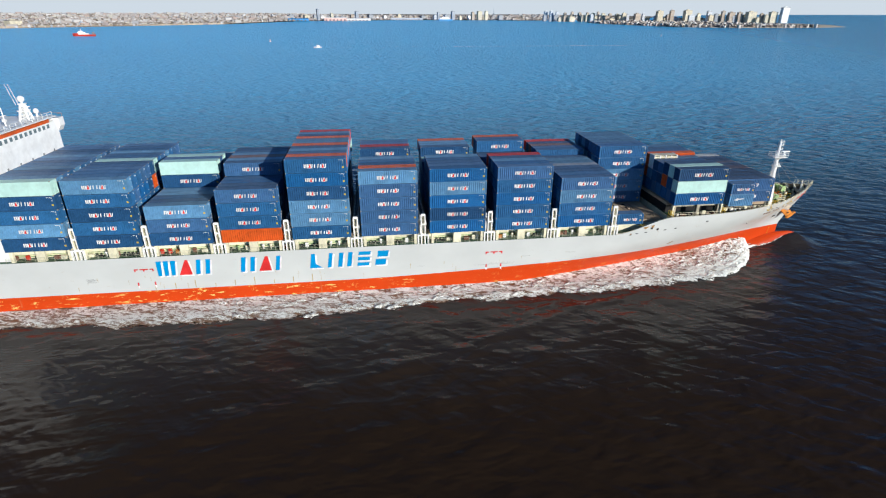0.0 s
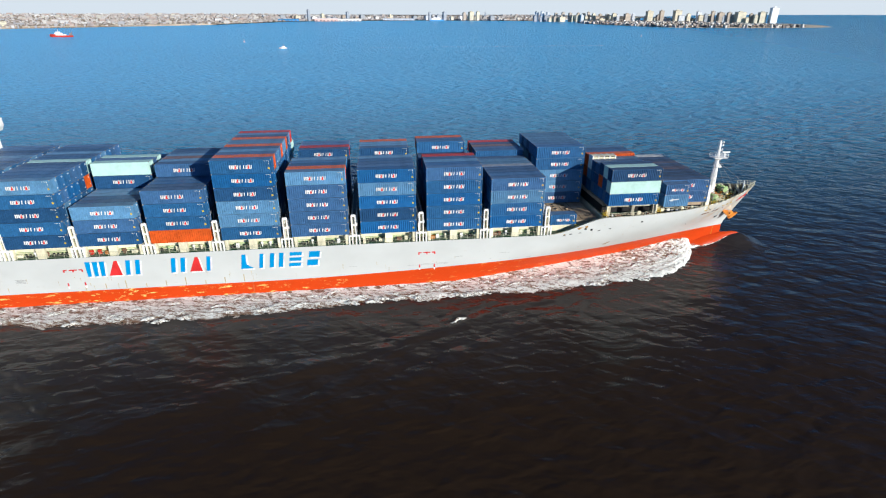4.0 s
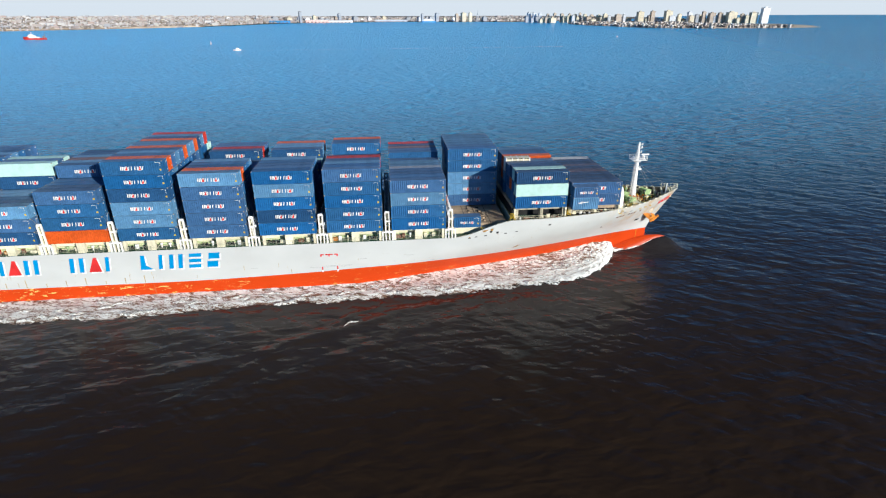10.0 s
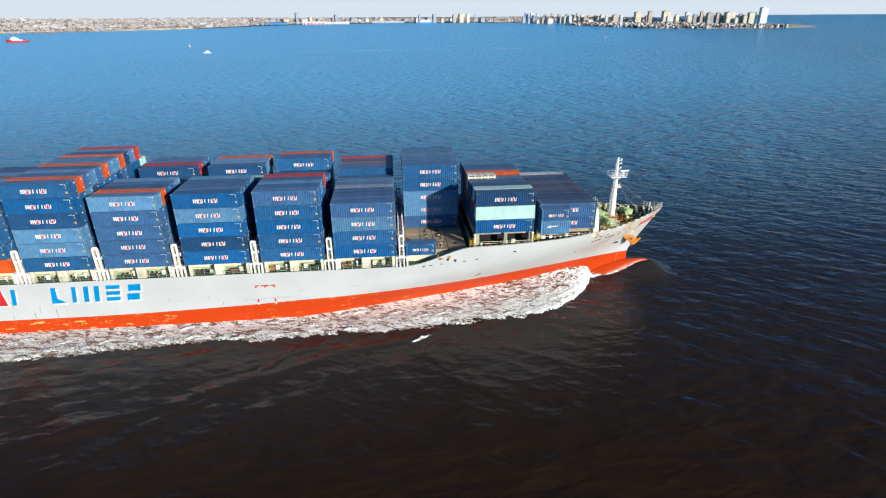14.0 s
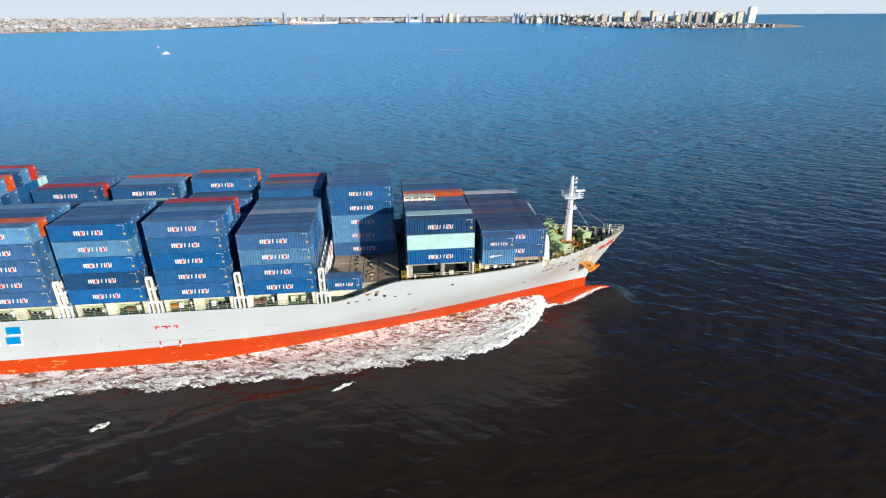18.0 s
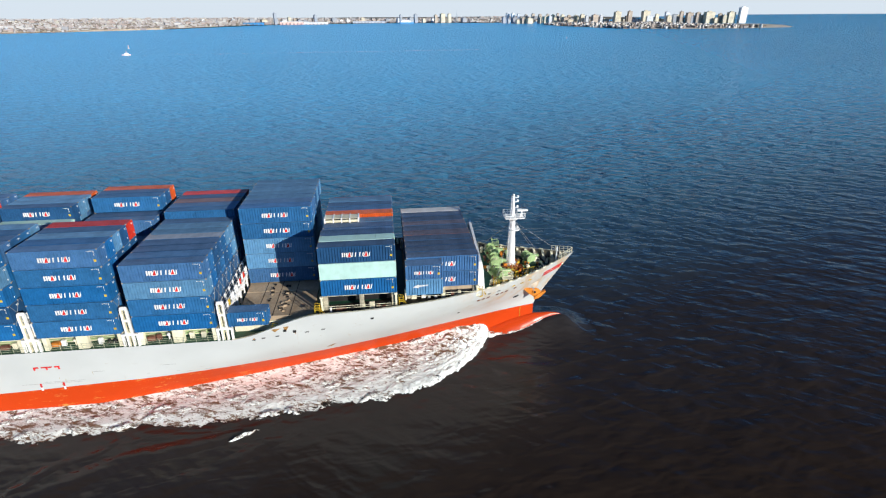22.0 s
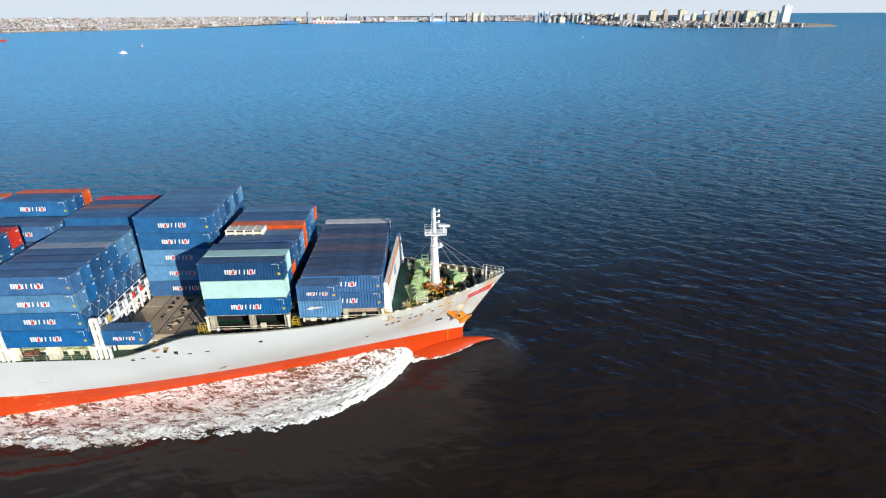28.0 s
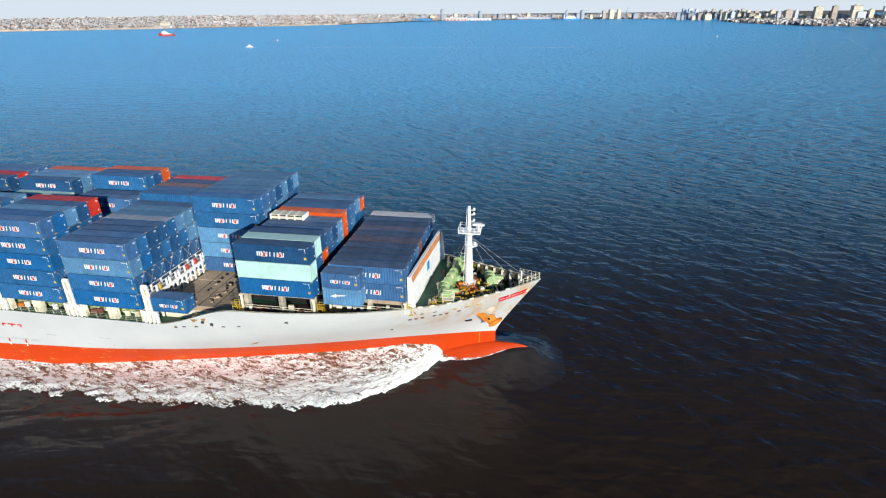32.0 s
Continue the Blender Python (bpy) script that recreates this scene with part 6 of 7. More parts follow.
# clumps of foam: each rides in the bow wave until it is thrown off, then stays in the water as the ship passes
def clump_mesh(seed):
    b = Build()
    grid = []
    ln, wd = 3.2 + 0.5 * (seed % 4), 0.75 + 0.2 * (seed % 3)
    for i in range(29):
        s = i / 28
        w = wd * math.sin(math.pi * s) ** 0.5 * (0.65 + 0.9 * abs(noise.noise((s * 4, seed * 3.7, 0))))
        mid = 0.5 * noise.noise((s * 3.5, seed * 1.9, 5))
        row = []
        for j in range(9):
            v = j / 4 - 1
            top = max(0.0, (1 - v * v)) ** 0.6 * math.sin(math.pi * s) ** 0.5
            row.append((ln * (s - 0.5), mid + w * v, 0.42 * top - 0.20 + 0.14 * noise.noise((s * 13, v * 4, seed))))
        grid.append(row)
    b.sheet(grid, flip=True)
    me = b.mesh("foam_clump", LOOSE)
    me.polygons.foreach_set("use_smooth", [True] * len(me.polygons))
    return me


CLUMPS = [clump_mesh(k) for k in range(8)]
FOAM_PIECES = []
rng_foam = random.Random(31)


def clump_place(t, release, f):
    """Where a clump is at a time: f is its share of the way from hull to edge."""
    s = t - release
    rel = 37.5 if s <= 0 else max(-230.0, 37.5 - 0.95 * SPEED * s)
    d = 46.6 - rel
    h0 = max(0.0, half(rel, 0.6) - 0.25)
    y = h0 + f * (max(h0 + 0.5, wash_edge(d)) - h0)
    z = wash_body(d, f) + 0.30 if s > 0 else -0.7
    return rel, -y, z


for k in range(190):
    release = -15.0 + 47.0 * (k + rng_foam.random()) / 190
    piece = thing("foam_clump", "torn white foam clump drifting in the wash", "foam", data=CLUMPS[k % 8], kind="stuff")
    FOAM_PIECES.append((piece, release, rng_foam.uniform(0.06, 0.94), rng_foam.uniform(-25, 25)))


def swell(x0, y0, x1, y1, width, height, seed):
    """A low diverging wave off the bow."""
    b = Build()
    grid = []
    n = 90
    dx, dy = x1 - x0, y1 - y0
    ln = math.hypot(dx, dy)
    px, py = -dy / ln, dx / ln
    for i in range(n + 1):
        s = i / n
        row = []
        wob = 2.0 * noise.noise((s * 9, seed, 0))
        for j in range(19):
            v = j / 18 * 2 - 1
            w = (0.25 + 0.75 * s) * width
            z = height * (math.cos(v * math.pi) * 0.5 + 0.5) ** 1.5 * math.sin(math.pi * min(1, s * 1.1 + 0.02)) ** 0.6
            z *= 0.75 + 0.5 * noise.noise((s * 14, seed, 4))
            row.append((x0 + dx * s + px * (v * w + wob), y0 + dy * s + py * (v * w + wob), z - 0.03))
        grid.append(row)
    b.sheet(grid)
    me = b.mesh("swell", WATER)
    me.polygons.foreach_set("use_smooth", [True] * len(me.polygons))
    return me


for k, (x0, y0, x1, y1, w, h) in enumerate(((10, -21, -118, -72, 8.0, 0.45), (-14, -23, -60, -64, 5.0, 0.30), (20, -21, -90, -80, 7.0, 0.25))):
    aboard(thing("diverging_wave", "low dark wave spreading from the ship's bow", "wave", data=swell(x0, y0, x1, y1, w, h, k), kind="stuff"))


CAPS = []


def whitecap(x, y, length, width, turn, seed, times):
    """A torn patch of foam where a diverging wave breaks."""
    b = Build()
    grid = []
    for i in range(25):
        s = i / 24
        w = width * math.sin(math.pi * s) ** 0.7 * (0.6 + 0.8 * abs(noise.noise((s * 5, seed, 0))))
        bend = 0.9 * noise.noise((s * 3, seed, 5))
        grid.append([(length * (s - 0.5), bend + w * v, 0.05 + 0.42 * (1 - v * v) * math.sin(math.pi * s) ** 0.5 + 0.12 * noise.noise((s * 11, v * 3, seed))) for v in (-1, -0.6, -0.2, 0.2, 0.6, 1)])
    b.sheet(grid, flip=True)
    me = b.mesh("whitecap", LOOSE)
    me.polygons.foreach_set("use_smooth", [True] * len(me.polygons))
    t = thing("whitecap", "small white breaking crest beside the ship's wash", "wave", (x, y, 0), data=me, kind="stuff")
    t.rotation_euler = (0, 0, turn)
    CAPS.append((t, x, y, turn, times))


# place, size, turn, and when each breaks and dies away
for k, (x, y, ln, w, a, times) in enumerate(((4.2, -25.4, 4.6, 0.5, 0.45, (10.5, 11.7, 26.0, 28.0)), (-21.5, -32.0, 4.5, 0.45, 0.42, (1.5, 4.0, 9.5, 11.5)), (-33.0, -31.0, 3.2, 0.9, 0.3, (15.0, 17.0, 19.5, 21.0)))):
    whitecap(x, y, ln, w, a, 10 + k, times)


# ---- far shore ----
def land(pts, z=3.0):
    """Low land over a plan outline, with a sandy foreshore sloping into the water."""
    b = Build()
    n = len(pts)
    cx, cy = sum(p[0] for p in pts) / n, sum(p[1] for p in pts) / n
    inner = []
    for x, y in pts:
        d = math.hypot(x - cx, y - cy)
        k = max(0.0, 1 - 25 / d)
        inner.append((cx + (x - cx) * k, cy + (y - cy) * k))
    b.v += [(x, y, -1.5) for x, y in pts] + [(x, y, z) for x, y in inner]
    b.f += [(i, (i + 1) % n, n + (i + 1) % n, n + i) for i in range(n)] + [tuple(range(n, 2 * n))]
    return b


SHORE_AZ = [-80, -58, -32.8, -24.7, -14.9, -10.8, -8.3, -6.0, 1.8, 6.6, 11.0, 14.4, 16.6, 17.1, 22.5, 27.6, 60]
SHORE_R = [3970, 2720, 2465, 2552, 2801, 3207, 3490, 3675, 3930, 4015, 3970, 3880, 3880, 4185, 4438, 4965, 4990]


def hill(x, y):
    """Height of the ground inland: it climbs slowly away from the water."""
    az = math.degrees(math.atan2(x, y))
    d = math.hypot(x, y) - float(np.interp(az, SHORE_AZ, SHORE_R))
    return 3.0 + 28.0 * ease(60, 1500, d)


def rising_ground():
    b = Build()
    grid = []
    for i in range(60):
        az = math.radians(-62 + 92 * i / 59)
        r0 = float(np.interp(math.degrees(az), SHORE_AZ, SHORE_R)) + 30
        grid.append([((r0 + d) * math.sin(az), (r0 + d) * math.cos(az), hill((r0 + d) * math.sin(az), (r0 + d) * math.cos(az)) + 0.1) for d in (0, 60, 200, 400, 700, 1000, 1400, 1800, 2400)])
    b.sheet(grid, flip=True)
    return b


MAIN = [(-3900, 700), (-2300, 1450), (-1336, 2071), (-1066, 2319), (-724, 2706), (-600, 3150), (-507, 3452), (-391, 3654), (125, 3930), (470, 3990), (770, 3900),
        (965, 3760), (1128, 3790), (1230, 4000), (1700, 4100), (2300, 4400), (2300, 5200), (-3900, 5200)]
POINT = [(1130, 2950), (1120, 2600), (1147, 2407), (1184, 2078), (1370, 1988), (1603, 1975), (1780, 2000), (1908, 2039), (2040, 2240), (2130, 2520), (2230, 2850), (2600, 4200), (1900, 4200), (1400, 3300)]
tagged(part("shore_main", land(MAIN, 3.0), EARTH, None), "low built-up shore with a pale sea wall", "shore", kind="structure")
tagged(part("shore_point", land(POINT, 3.0), SAND, None), "low sandy point crowded with houses", "shore", kind="structure")
tagged(part("sand_spit", land([(1800, 2290), (2700, 2835), (2760, 2866), (2650, 2890), (1800, 2420)], 1.5), SAND, None), "thin dark sand bar off the point", "shore", kind="structure")
tagged(part("sea_wall", land([(-2300, 1446), (-1336, 2066), (-1066, 2314), (-724, 2700), (-600, 3144), (-640, 3160), (-760, 2715), (-1090, 2334), (-1356, 2088), (-2310, 1470)], 6.0), SAND, None), "long pale sea wall and promenade", "shore", kind="structure")


tagged(part("rising_ground", rising_ground(), EARTH, None), "gently rising city ground behind the shore", "ground", kind="structure")


def inside(pts, x, y):
    hit = False
    for (xa, ya), (xb, yb) in zip(pts, pts[1:] + pts[:1]):
        if (ya > y) != (yb > y) and x < (xb - xa) * (y - ya) / (yb - ya) + xa:
            hit = not hit
    return hit


def town(outline, count, box, low, high, rng, clear=0.0, wide=1.0):
    b = Build()
    made = 0
    while made < count:
        x, y = rng.uniform(box[0], box[1]), rng.uniform(box[2], box[3])
        if not inside(outline, x, y) or not inside(outline, x - clear, y - clear):
            continue
        w, d, h = rng.uniform(9, 26) * wide, rng.uniform(9, 22) * wide, rng.uniform(low, high) * rng.choice((0.7, 1, 1, 1.3))
        a = rng.uniform(0.2, 0.5)
        c, s = math.cos(a) * w / 2, math.sin(a) * w / 2
        e, g = -math.sin(a) * d / 2, math.cos(a) * d / 2
        b.prism([(x - c - e, y - s - g), (x + c - e, y + s - g), (x + c + e, y + s + g), (x - c + e, y - s + g)], 1.0, (hill(x, y) if box[0] < 0 else 3.0) + h)
        made += 1
    return b


def grove(outline, count, box, rng, size=(7, 15)):
    b = Build()
    made = 0
    while made < count:
        x, y = rng.uniform(box[0], box[1]), rng.uniform(box[2], box[3])
        if not inside(outline, x, y):
            continue
        r = rng.uniform(*size)
        b.ball((x, y, (hill(x, y) if y > 2450 or x < 0 else 3.0) + r * 0.3), r * rng.uniform(0.8, 1.4), r, r * rng.uniform(0.55, 0.9), 7, 5)
        made += 1
    return b


rng = random.Random(11)
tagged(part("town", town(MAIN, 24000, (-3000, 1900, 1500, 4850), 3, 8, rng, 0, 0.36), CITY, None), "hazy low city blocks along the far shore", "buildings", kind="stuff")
tagged(part("town", town(POINT, 2600, (1120, 1740, 1980, 3100), 3.5, 8.5, rng, 6, 0.5), HOUSES, None), "dense small houses on the sandy point", "buildings", kind="stuff")
tagged(part("town", town([(1000, 3930), (1130, 3810), (1240, 4020), (1700, 4120), (1760, 4230), (1200, 4170)], 420, (1000, 1760, 3810, 4230), 6, 14, rng, 0, 0.7), HOUSES, None), "low brick houses before the far tower blocks", "buildings", kind="stuff")
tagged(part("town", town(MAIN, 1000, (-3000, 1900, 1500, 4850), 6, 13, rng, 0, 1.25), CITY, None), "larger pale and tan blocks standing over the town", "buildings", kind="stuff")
tagged(part("winter_trees", grove(MAIN, 2600, (-2600, 1700, 1600, 4700), rng, (4, 9)), WOODS, None), "bare brown winter trees between the blocks", "trees", kind="stuff")
tagged(part("shore_trees", grove([(-2300, 1480), (-1336, 2100), (-1066, 2340), (-724, 2730), (-560, 3420), (-391, 3680), (-480, 3760), (-900, 2800), (-1400, 2230), (-2350, 1600)], 520, (-2350, -390, 1480, 3760), rng, (4, 9)), WOODS, None), "bare brown trees along the shore road", "trees", kind="stuff")
tagged(part("marsh_trees", grove([(700, 4230), (1000, 3900), (1128, 3800), (1240, 4010), (1600, 4110), (1500, 4250), (900, 4260)], 160, (700, 1600, 3790, 4260), rng, (6, 12)), WOODS, None), "low brown scrub on a marshy spit", "trees", kind="stuff")
tagged(part("point_trees", grove(POINT, 160, (1150, 1800, 1990, 2300), rng, (3, 6)), WOODS, None), "low scrub among the houses on the point", "trees", kind="stuff")


def tower(x, y, w, d, h, mat, label, turn=0.3):
    t = thing("apartment_tower", label, "building", (x, y, 2.5), "towers on the far shore")
    t.rotation_euler = (0, 0, turn)
    part("wall", Build().box(-w / 2, w / 2, -d / 2, d / 2, 0, h), mat, t)
    part("roof", Build().box(-w / 2 - 0.4, w / 2 + 0.4, -d / 2 - 0.4, d / 2 + 0.4, h, h + 1.0), ROOF_GREY, t)
    part("plant_room", Build().box(-w / 5, w / 6, -d / 5, d / 5, h + 1.0, h + 5), mat, t)
    win = Build()
    for k in range(int(h / 6) if mat is not TOWER_PALE else 0):
        z = 3 + 6 * k
        win.box(-w / 2 + 2, w / 2 - 2, -d / 2 - 0.15, -d / 2 + 0.1, z, z + 1.1)
        win.box(w / 2 - 0.1, w / 2 + 0.15, -d / 2 + 2, d / 2 - 2, z, z + 1.1)
    if win.v:
        tagged(part("window_band", win, WINDOW_GREY, t), kind="stuff")


def sight(px, dist, py=0.0):
    """A place on the shore by its bearing from the first eye point."""
    a = math.radians(px)
    return -51.8 + dist * math.sin(a), -123.6 + dist * math.cos(a)


TOWERS = [(-4.97, 3750, 24, 76, TOWER_GREY, "tall dark grey tower block by the harbour"),
          (-1.29, 3800, 28, 61, TOWER_GREY, "grey tower block by the harbour"),
          (-3.68, 3750, 28, 47, TOWER_TAN, "tan mid-rise block by the harbour"),
          (-6.08, 3800, 49, 34, TOWER_TAN, "tan mid-rise block by the harbour"),
          (6.67, 4020, 22, 58, TOWER_GREY, "grey block on the far shore"),
          (8.11, 4020, 33, 62, TOWER_GREY, "grey block on the far shore"),
          (10.05, 4020, 30, 56, TOWER_BROWN, "brown brick block on the far shore"),
          (10.71, 4020, 45, 64, TOWER_TAN, "tan block on the far shore"),
          (11.37, 4020, 30, 64, TOWER_TAN, "tan block on the far shore"),
          (17.13, 3844, 29, 65, TOWER_MIST, "pale blue grey slab block on the far shore"),
          (17.66, 3820, 29, 65, TOWER_MIST, "pale blue grey slab block on the far shore"),
          (18.20, 3796, 24, 61, TOWER_MIST, "pale blue grey slab block on the far shore"),
          (18.96, 3762, 24, 54, TOWER_BROWN, "brown brick block behind the sandy point"),
          (19.63, 3732, 24, 60, TOWER_BROWN, "brown brick block behind the sandy point"),
          (20.32, 3701, 28, 56, TOWER_BROWN, "brown brick block behind the sandy point"),
          (21.06, 3667, 23, 56, TOWER_BROWN, "brown brick block behind the sandy point"),
          (21.58, 3644, 27, 53, TOWER_TAN, "tan brick block behind the sandy point"),
          (22.03, 3624, 20, 61, TOWER_BROWN, "brown brick block behind the sandy point"),
          (22.51, 3602, 27, 52, TOWER_TAN, "tan brick block behind the sandy point"),
          (23.13, 3574, 27, 49, TOWER_BROWN, "brown brick block behind the sandy point"),
          (23.80, 3544, 33, 48, TOWER_TAN, "tan brick block behind the sandy point"),
          (24.39, 3517, 32, 54, TOWER_TAN, "tan brick block behind the sandy point"),
          (25.57, 3476, 45, 52, TOWER_BROWN, "dark brown block on the sandy point"),
          (26.12, 3481, 22, 52, TOWER_MIST, "pale block on the sandy point"),
          (27.51, 3495, 48, 69, TOWER_TAN, "tan brick tower on the sandy point"),
          (28.56, 3506, 32, 72, TOWER_BROWN, "brown brick tower on the sandy point"),
          (29.89, 3519, 55, 73, TOWER_TAN, "tan brick tower on the sandy point"),
          (30.84, 3527, 26, 53, TOWER_TAN, "tan brick tower on the sandy point"),
          (31.67, 3533, 32, 67, TOWER_MIST, "pale blue grey tower on the sandy point"),
          (32.27, 3538, 26, 51, TOWER_GREY, "grey block on the sandy point"),
          (32.81, 3542, 26, 68, TOWER_BROWN, "dark brick tower on the sandy point"),
          (33.46, 3548, 45, 61, TOWER_BROWN, "dark brick tower on the sandy point"),
          (34.12, 3553, 33, 61, TOWER_BROWN, "dark brick tower on the sandy point"),
          (34.99, 3560, 66, 65, TOWER_TAN, "broad tan brick tower on the sandy point"),
          (35.84, 3567, 26, 54, TOWER_BROWN, "dark brick tower on the sandy point"),
          (36.66, 3573, 50, 63, TOWER_TAN, "tan brick tower on the sandy point"),
          (37.49, 3580, 50, 90, TOWER_PALE, "tall white tower on the sandy point"),
          (-29.43, 2700, 65, 24, TOWER_TAN, "broad pale civic building on the far shore"),
          (-24.80, 2700, 24, 15, TOWER_MIST, "pale block on the far shore")]
rng_tower = random.Random(17)
for k in range(44):
    az = 16.8 + 20.0 * (k + rng_tower.random()) / 44
    mat, word = rng_tower.choice(((TOWER_TAN, "tan"), (TOWER_BROWN, "brown"), (TOWER_GREY, "grey"), (TOWER_TAN, "tan"), (TOWER_MIST, "pale grey")))
    TOWERS.append((az, 3560 + rng_tower.uniform(-40, 60), rng_tower.uniform(18, 52), rng_tower.uniform(20, 46), mat, f"lower {word} block among the towers behind the point"))
for k in range(34):
    az = -14 + 27.0 * (k + rng_tower.random()) / 34
    mat, word = rng_tower.choice(((TOWER_TAN, "tan"), (TOWER_BROWN, "brown"), (TOWER_GREY, "grey"), (TOWER_PALE, "white"), (TOWER_MIST, "pale grey")))
    TOWERS.append((az, 4130 + rng_tower.uniform(-60, 160), rng_tower.uniform(22, 60), rng_tower.uniform(16, 38), mat, f"low {word} block in the town by the harbour"))
for az, dist, w, h, mat, lab in TOWERS:
    x, y = sight(az, dist)
    tower(x, y, 0.70 * w, w * 0.50, 0.84 * h, mat, lab, -math.radians(az) + 0.58)


def shed(az, dist, width, height, mat, label):
    """A long low harbour building with a shallow ridge and door bays."""
    x, y = sight(az, dist)
    t = thing("harbour_shed", label, "building", (x, y, 2.0), "sheds by the harbour")
    t.rotation_euler = (0, 0, -math.radians(az) + 0.05)
    w = width / 2
    part("wall", Build().box(-w, w, -14, 14, 0, height), mat, t)
    roof = Build()
    roof.v = [(x, y, z) for x in (-w - 1, w + 1) for y, z in ((-15, height), (0, height + 4), (15, height))]
    roof.f = [(0, 3, 4, 1), (1, 4, 5, 2), (0, 1, 2), (5, 4, 3), (0, 2, 5, 3)]
    part("roof", roof, mat if mat is not SHED_PINK else TOWER_PALE, t)
    for k in range(int(width / 22)):
        part("door", Build().box(-w + 8 + 22 * k, -w + 18 + 22 * k, -14.2, -14.0, 0, height * 0.55), ROOF_GREY, t)


SHED_BLUE = paint("blue_sheet_cladding", (0.06, 0.28, 0.62), rough=0.6, dirt=0.15, scale=0.05)
SHED_PINK = paint("pale_pink_cladding", (0.78, 0.52, 0.46), rough=0.7, dirt=0.12, scale=0.05)
shed(-6.85, 3640, 120, 11, SHED_BLUE, "long blue sheet-metal harbour shed")
shed(-3.35, 3640, 135, 15, SHED_PINK, "long pale pink harbour warehouse")
shed(-1.10, 3660, 145, 11, TOWER_PALE, "long white harbour warehouse")
shed(3.6, 4020, 216, 9, TOWER_MIST, "low pale sheds along the far quay")


def ferry(az, dist, turn):
    x, y = sight(az, dist)
    f = thing("moored_ferry", "white ferry with a dark blue hull moored at a quay", "ship", (x, y, 0))
    f.rotation_euler = (0, 0, turn)
    part("hull", Build().prism([(-48, -9), (34, -9), (48, 0), (34, 9), (-48, 9)], -1.5, 8), SHED_BLUE, f)
    part("deckhouse", Build().chamfer(-40, 24, -8, 8, 8, 17, 1.0).chamfer(-28, 16, -7, 7, 17, 22, 1.0), TOWER_PALE, f)
    part("funnel", Build().chamfer(-20, -12, -3, 3, 22, 30, 1.0), TOWER_GREY, f)
    part("mast", Build().tube((10, 0, 22), (10, 0, 32), 0.8, 0.4), TOWER_PALE, f)


ferry(7.4, 3860, 0.15)
far_mast = thing("lattice_mast", "slender blue grey lattice mast on the far shore", "mast", (*sight(12.1, 4000), 2.0))
legs = Build()
for dx, dy in ((-1, -1), (1, -1), (1, 1), (-1, 1)):
    legs.tube((9 * dx, 9 * dy, 0), (1.6 * dx, 1.6 * dy, 52), 1.3, 0.8)
for k in range(7):
    q = 9 - 7.4 * k / 7
    legs.box(-q, q, -q, -q + 1.0, 7.4 * k, 7.4 * k + 1.2).box(-q, q, q - 1.0, q, 7.4 * k, 7.4 * k + 1.2)
part("frame", legs, TOWER_GREY, far_mast)
part("aerial", Build().tube((0, 0, 50), (0, 0, 74), 1.0, 0.5), TOWER_GREY, far_mast)


# ---- small craft ----
def work_ship(x, y, turn):
    """An anchored supply ship, 54 m long."""
    s = thing("supply_ship", "orange red supply ship at anchor with white deckhouse", "ship", (x, y, 0))
    s.rotation_euler = (0, 0, turn)
    part("hull", Build().prism([(-26, -5), (20, -5.5), (25, -3.4), (28, 0), (25, 3.4), (20, 5.5), (-26, 5)], -1.5, 3.6).prism([(11, -5.5), (20, -5.5), (25, -3.4), (28, 0), (25, 3.4), (20, 5.5), (11, 5.5)], 3.6, 6.4), RED, s)
    part("deckhouse", Build().box(-10, 17, -4.6, 4.6, 3.6, 6.4).chamfer(-2, 14, -4.2, 4.2, 6.4, 9.4, 0.5).chamfer(3, 11, -3.8, 3.8, 9.4, 12, 0.5), WHITE, s)
    part("bridge_window", Build().box(11.0, 11.1, -3.2, 3.2, 10.2, 11.2), GLASS_DARK, s)
    part("mast", Build().tube((6, 0, 12), (6, 0, 17), 0.45, 0.2), WHITE, s)
    part("stern_gear", Build().box(-25, -22, -3.4, 3.4, 3.6, 8.5).tube((-24, 0, 8.5), (-28, 0, 12), 0.45), STEEL, s)
    return s


def launch(x, y, scale, label):
    s = thing("motor_boat", label, "boat", (x, y, 0))
    k = scale
    part("hull", Build().prism([(6 * k, -2 * k), (6 * k, 2 * k), (-4 * k, 2 * k), (-7.5 * k, 0), (-4 * k, -2 * k)], -0.5, 1.6 * k), WHITE, s)
    part("cabin", Build().chamfer(-2.5 * k, 3 * k, -1.5 * k, 1.5 * k, 1.6 * k, 4.2 * k, 0.3 * k), WHITE, s)
    part("windscreen", Build().box(-2.55 * k, -2.45 * k, -1.3 * k, 1.3 * k, 2.6 * k, 3.6 * k), GLASS_DARK, s)
    part("mast", Build().tube((0, 0, 4.2 * k), (0, 0, 7.5 * k), 0.15 * k, 0.08 * k), WHITE, s)
    return s


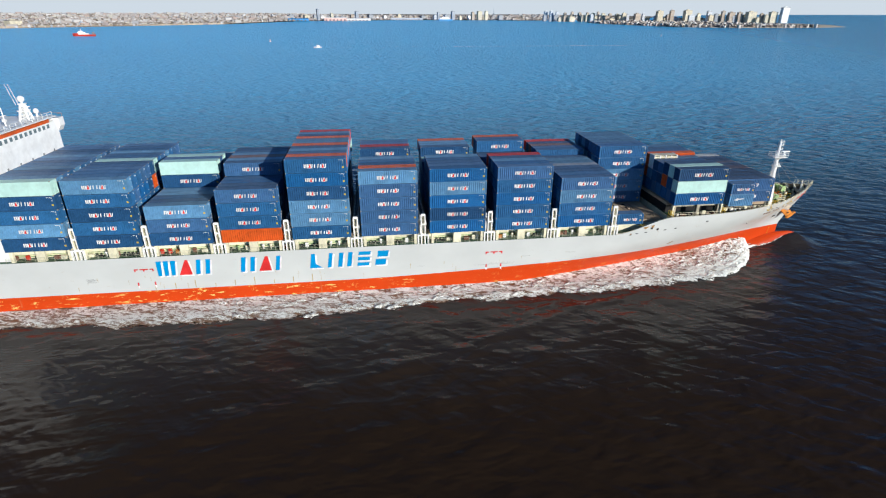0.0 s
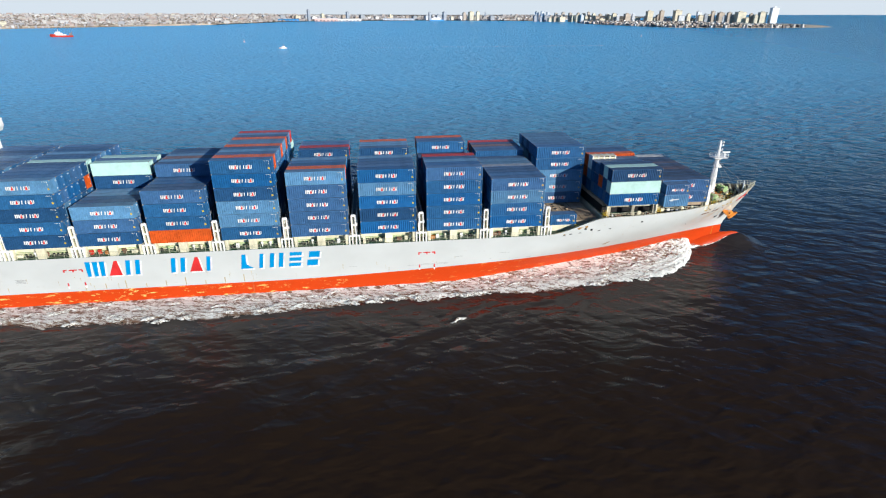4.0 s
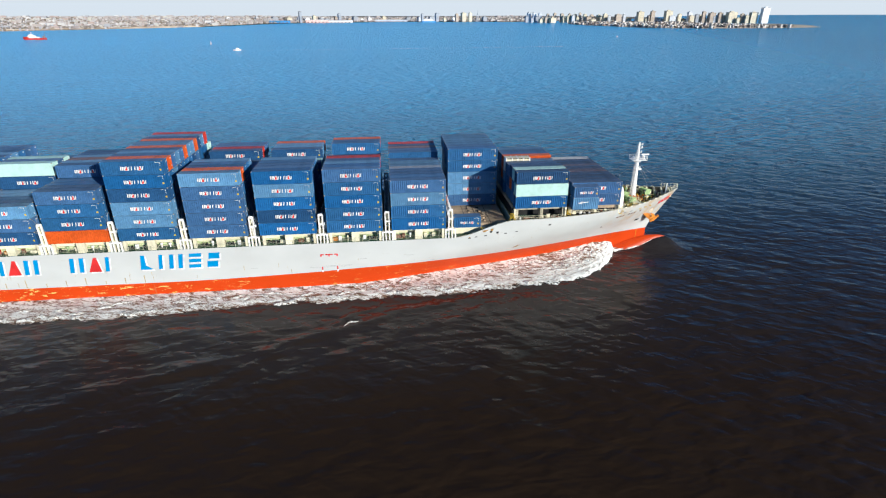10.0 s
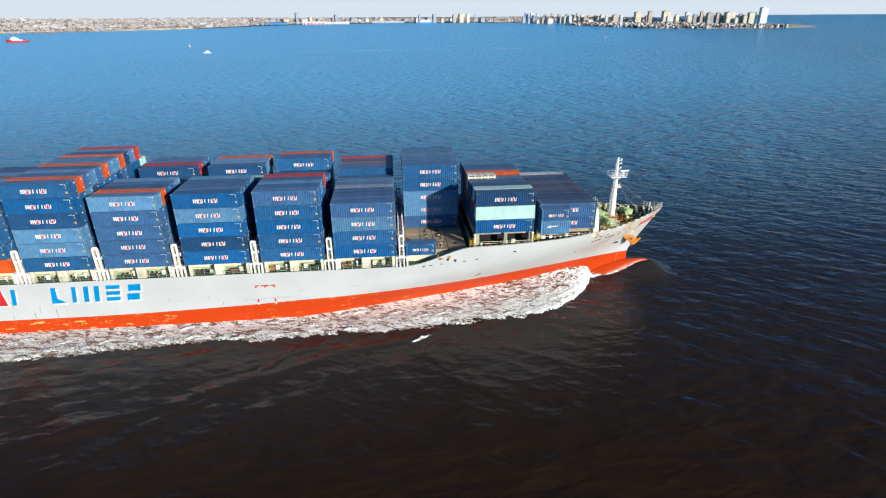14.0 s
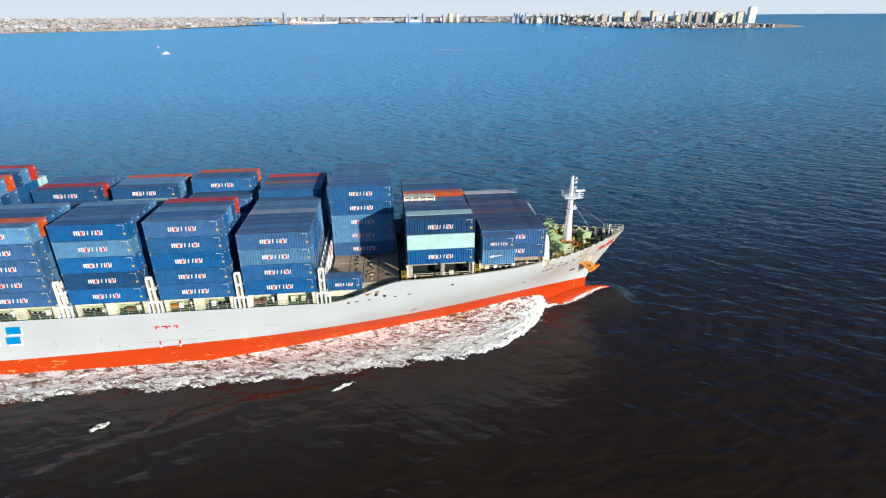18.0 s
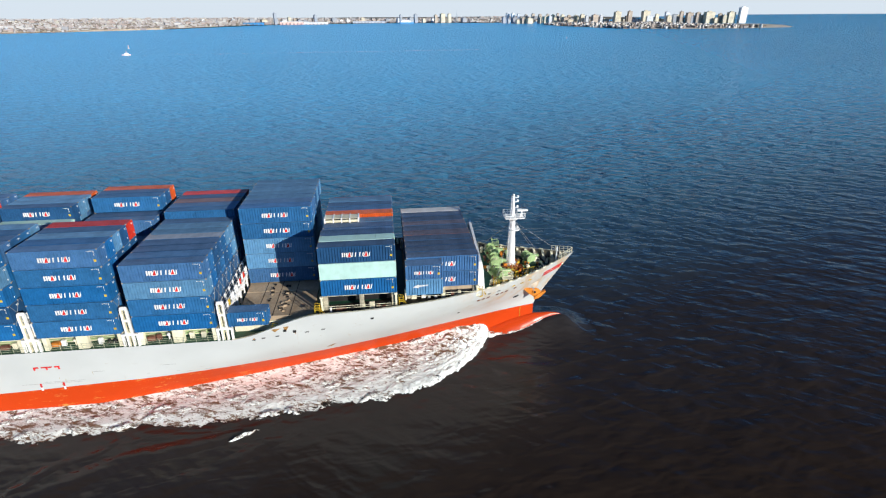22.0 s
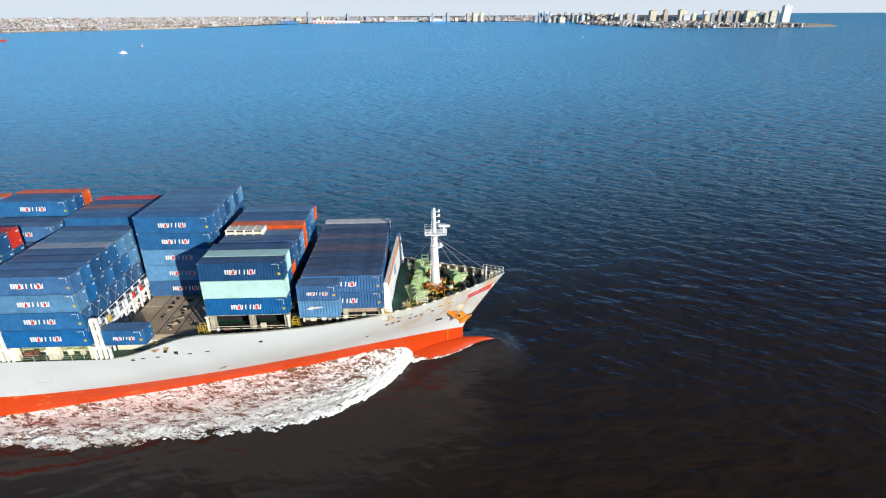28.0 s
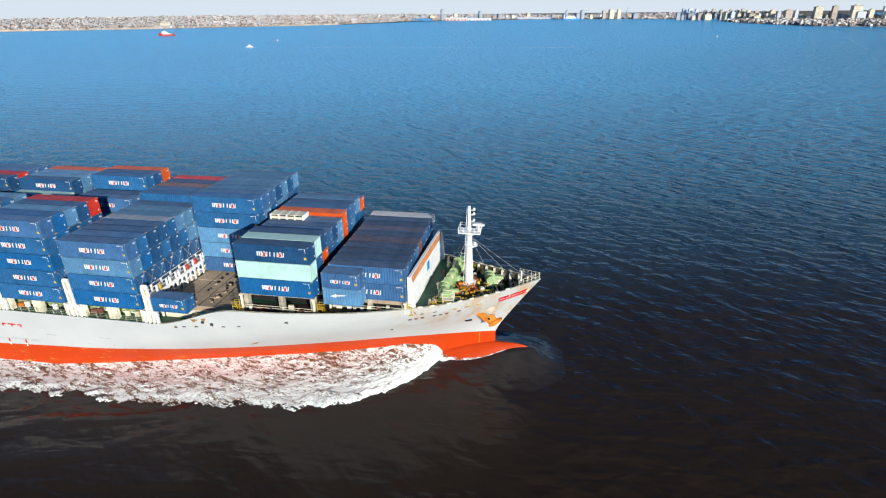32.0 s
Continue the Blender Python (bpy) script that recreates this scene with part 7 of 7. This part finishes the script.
work_ship(-755, 1395, math.pi - 0.1)
boat = launch(-144.7, 880, 0.95, "small white motor boat trailing a thin wake")
trail = Build()
trail.sheet([[(5 + 6.5 * i, (0.35 + 0.012 * i) * s + 2.2 * noise.noise((i * 0.09, 1, 1)) + 0.25 * i, 0.12) for i in range(90)] for s in (-1, 1)])
part("wake", trail, LOOSE, boat, "thin white wake on the water")
buoy = thing("marker_buoy", "small pale marker buoy on the water", "buoy", (-259, 1094, 0))
part("float", Build().tube((0, 0, -0.6), (0, 0, 1.0), 1.6, 1.4, 12), WHITE, buoy)
part("tower", Build().tube((0, 0, 1.0), (0, 0, 4.4), 0.7, 0.3, 8), CREAM, buoy)
part("top_mark", Build().ball((0, 0, 4.8), 0.7, 0.7, 0.7, 10, 6), WHITE, buoy)
far_buoy = thing("marker_buoy", "small white marker buoy near the sandy point", "buoy", (698, 1290, 0))
part("float", Build().tube((0, 0, -0.6), (0, 0, 1.0), 1.4, 1.2, 12), WHITE, far_buoy)
part("tower", Build().tube((0, 0, 1.0), (0, 0, 3.8), 0.6, 0.3, 8), WHITE, far_buoy)


# ---- movement ----
def motions():
    for ob, at, turn in ABOARD:
        walk(ob, [(t, course(t) @ pose(at.x, at.y, at.z, 0, 0, math.degrees(turn.z))) for t, _ in HEADING])
    for ob, x, y, turn, (born, up_at, down, gone) in CAPS:
        rows = ((0.0, -0.7), (born, -0.7), (up_at, 0.0), (down, 0.0), (gone, -0.7), (LAST, -0.7))
        walk(ob, [(t, course(t) @ pose(x, y, float(np.interp(t, [a for a, b in rows], [b for a, b in rows])), 0, 0, math.degrees(turn))) for t in sorted({a for a, b in rows} | {a for a, b in HEADING})])
    for ob, release, f, turn in FOAM_PIECES:
        times = sorted({0.0, LAST} | {release + s for s in (-0.4, 0.0, 0.4, 1.0, 2.0, 3.5, 5.5, 8.0, 11.0, 15.0, 20.0) if 0.2 < release + s < LAST - 0.2})
        walk(ob, [(t, course(t) @ pose(*clump_place(t, release, f), 0, 0, turn)) for t in times])
    walk(boat, [(t, pose(x, 880, 0)) for t, x in ((0, -143.6), (3, -148.9), (8, -156.0), (14, -165.2), (19, -173.3), (23, -180.3), (26.5, -187.6), (LAST, -206.5))])


motions()
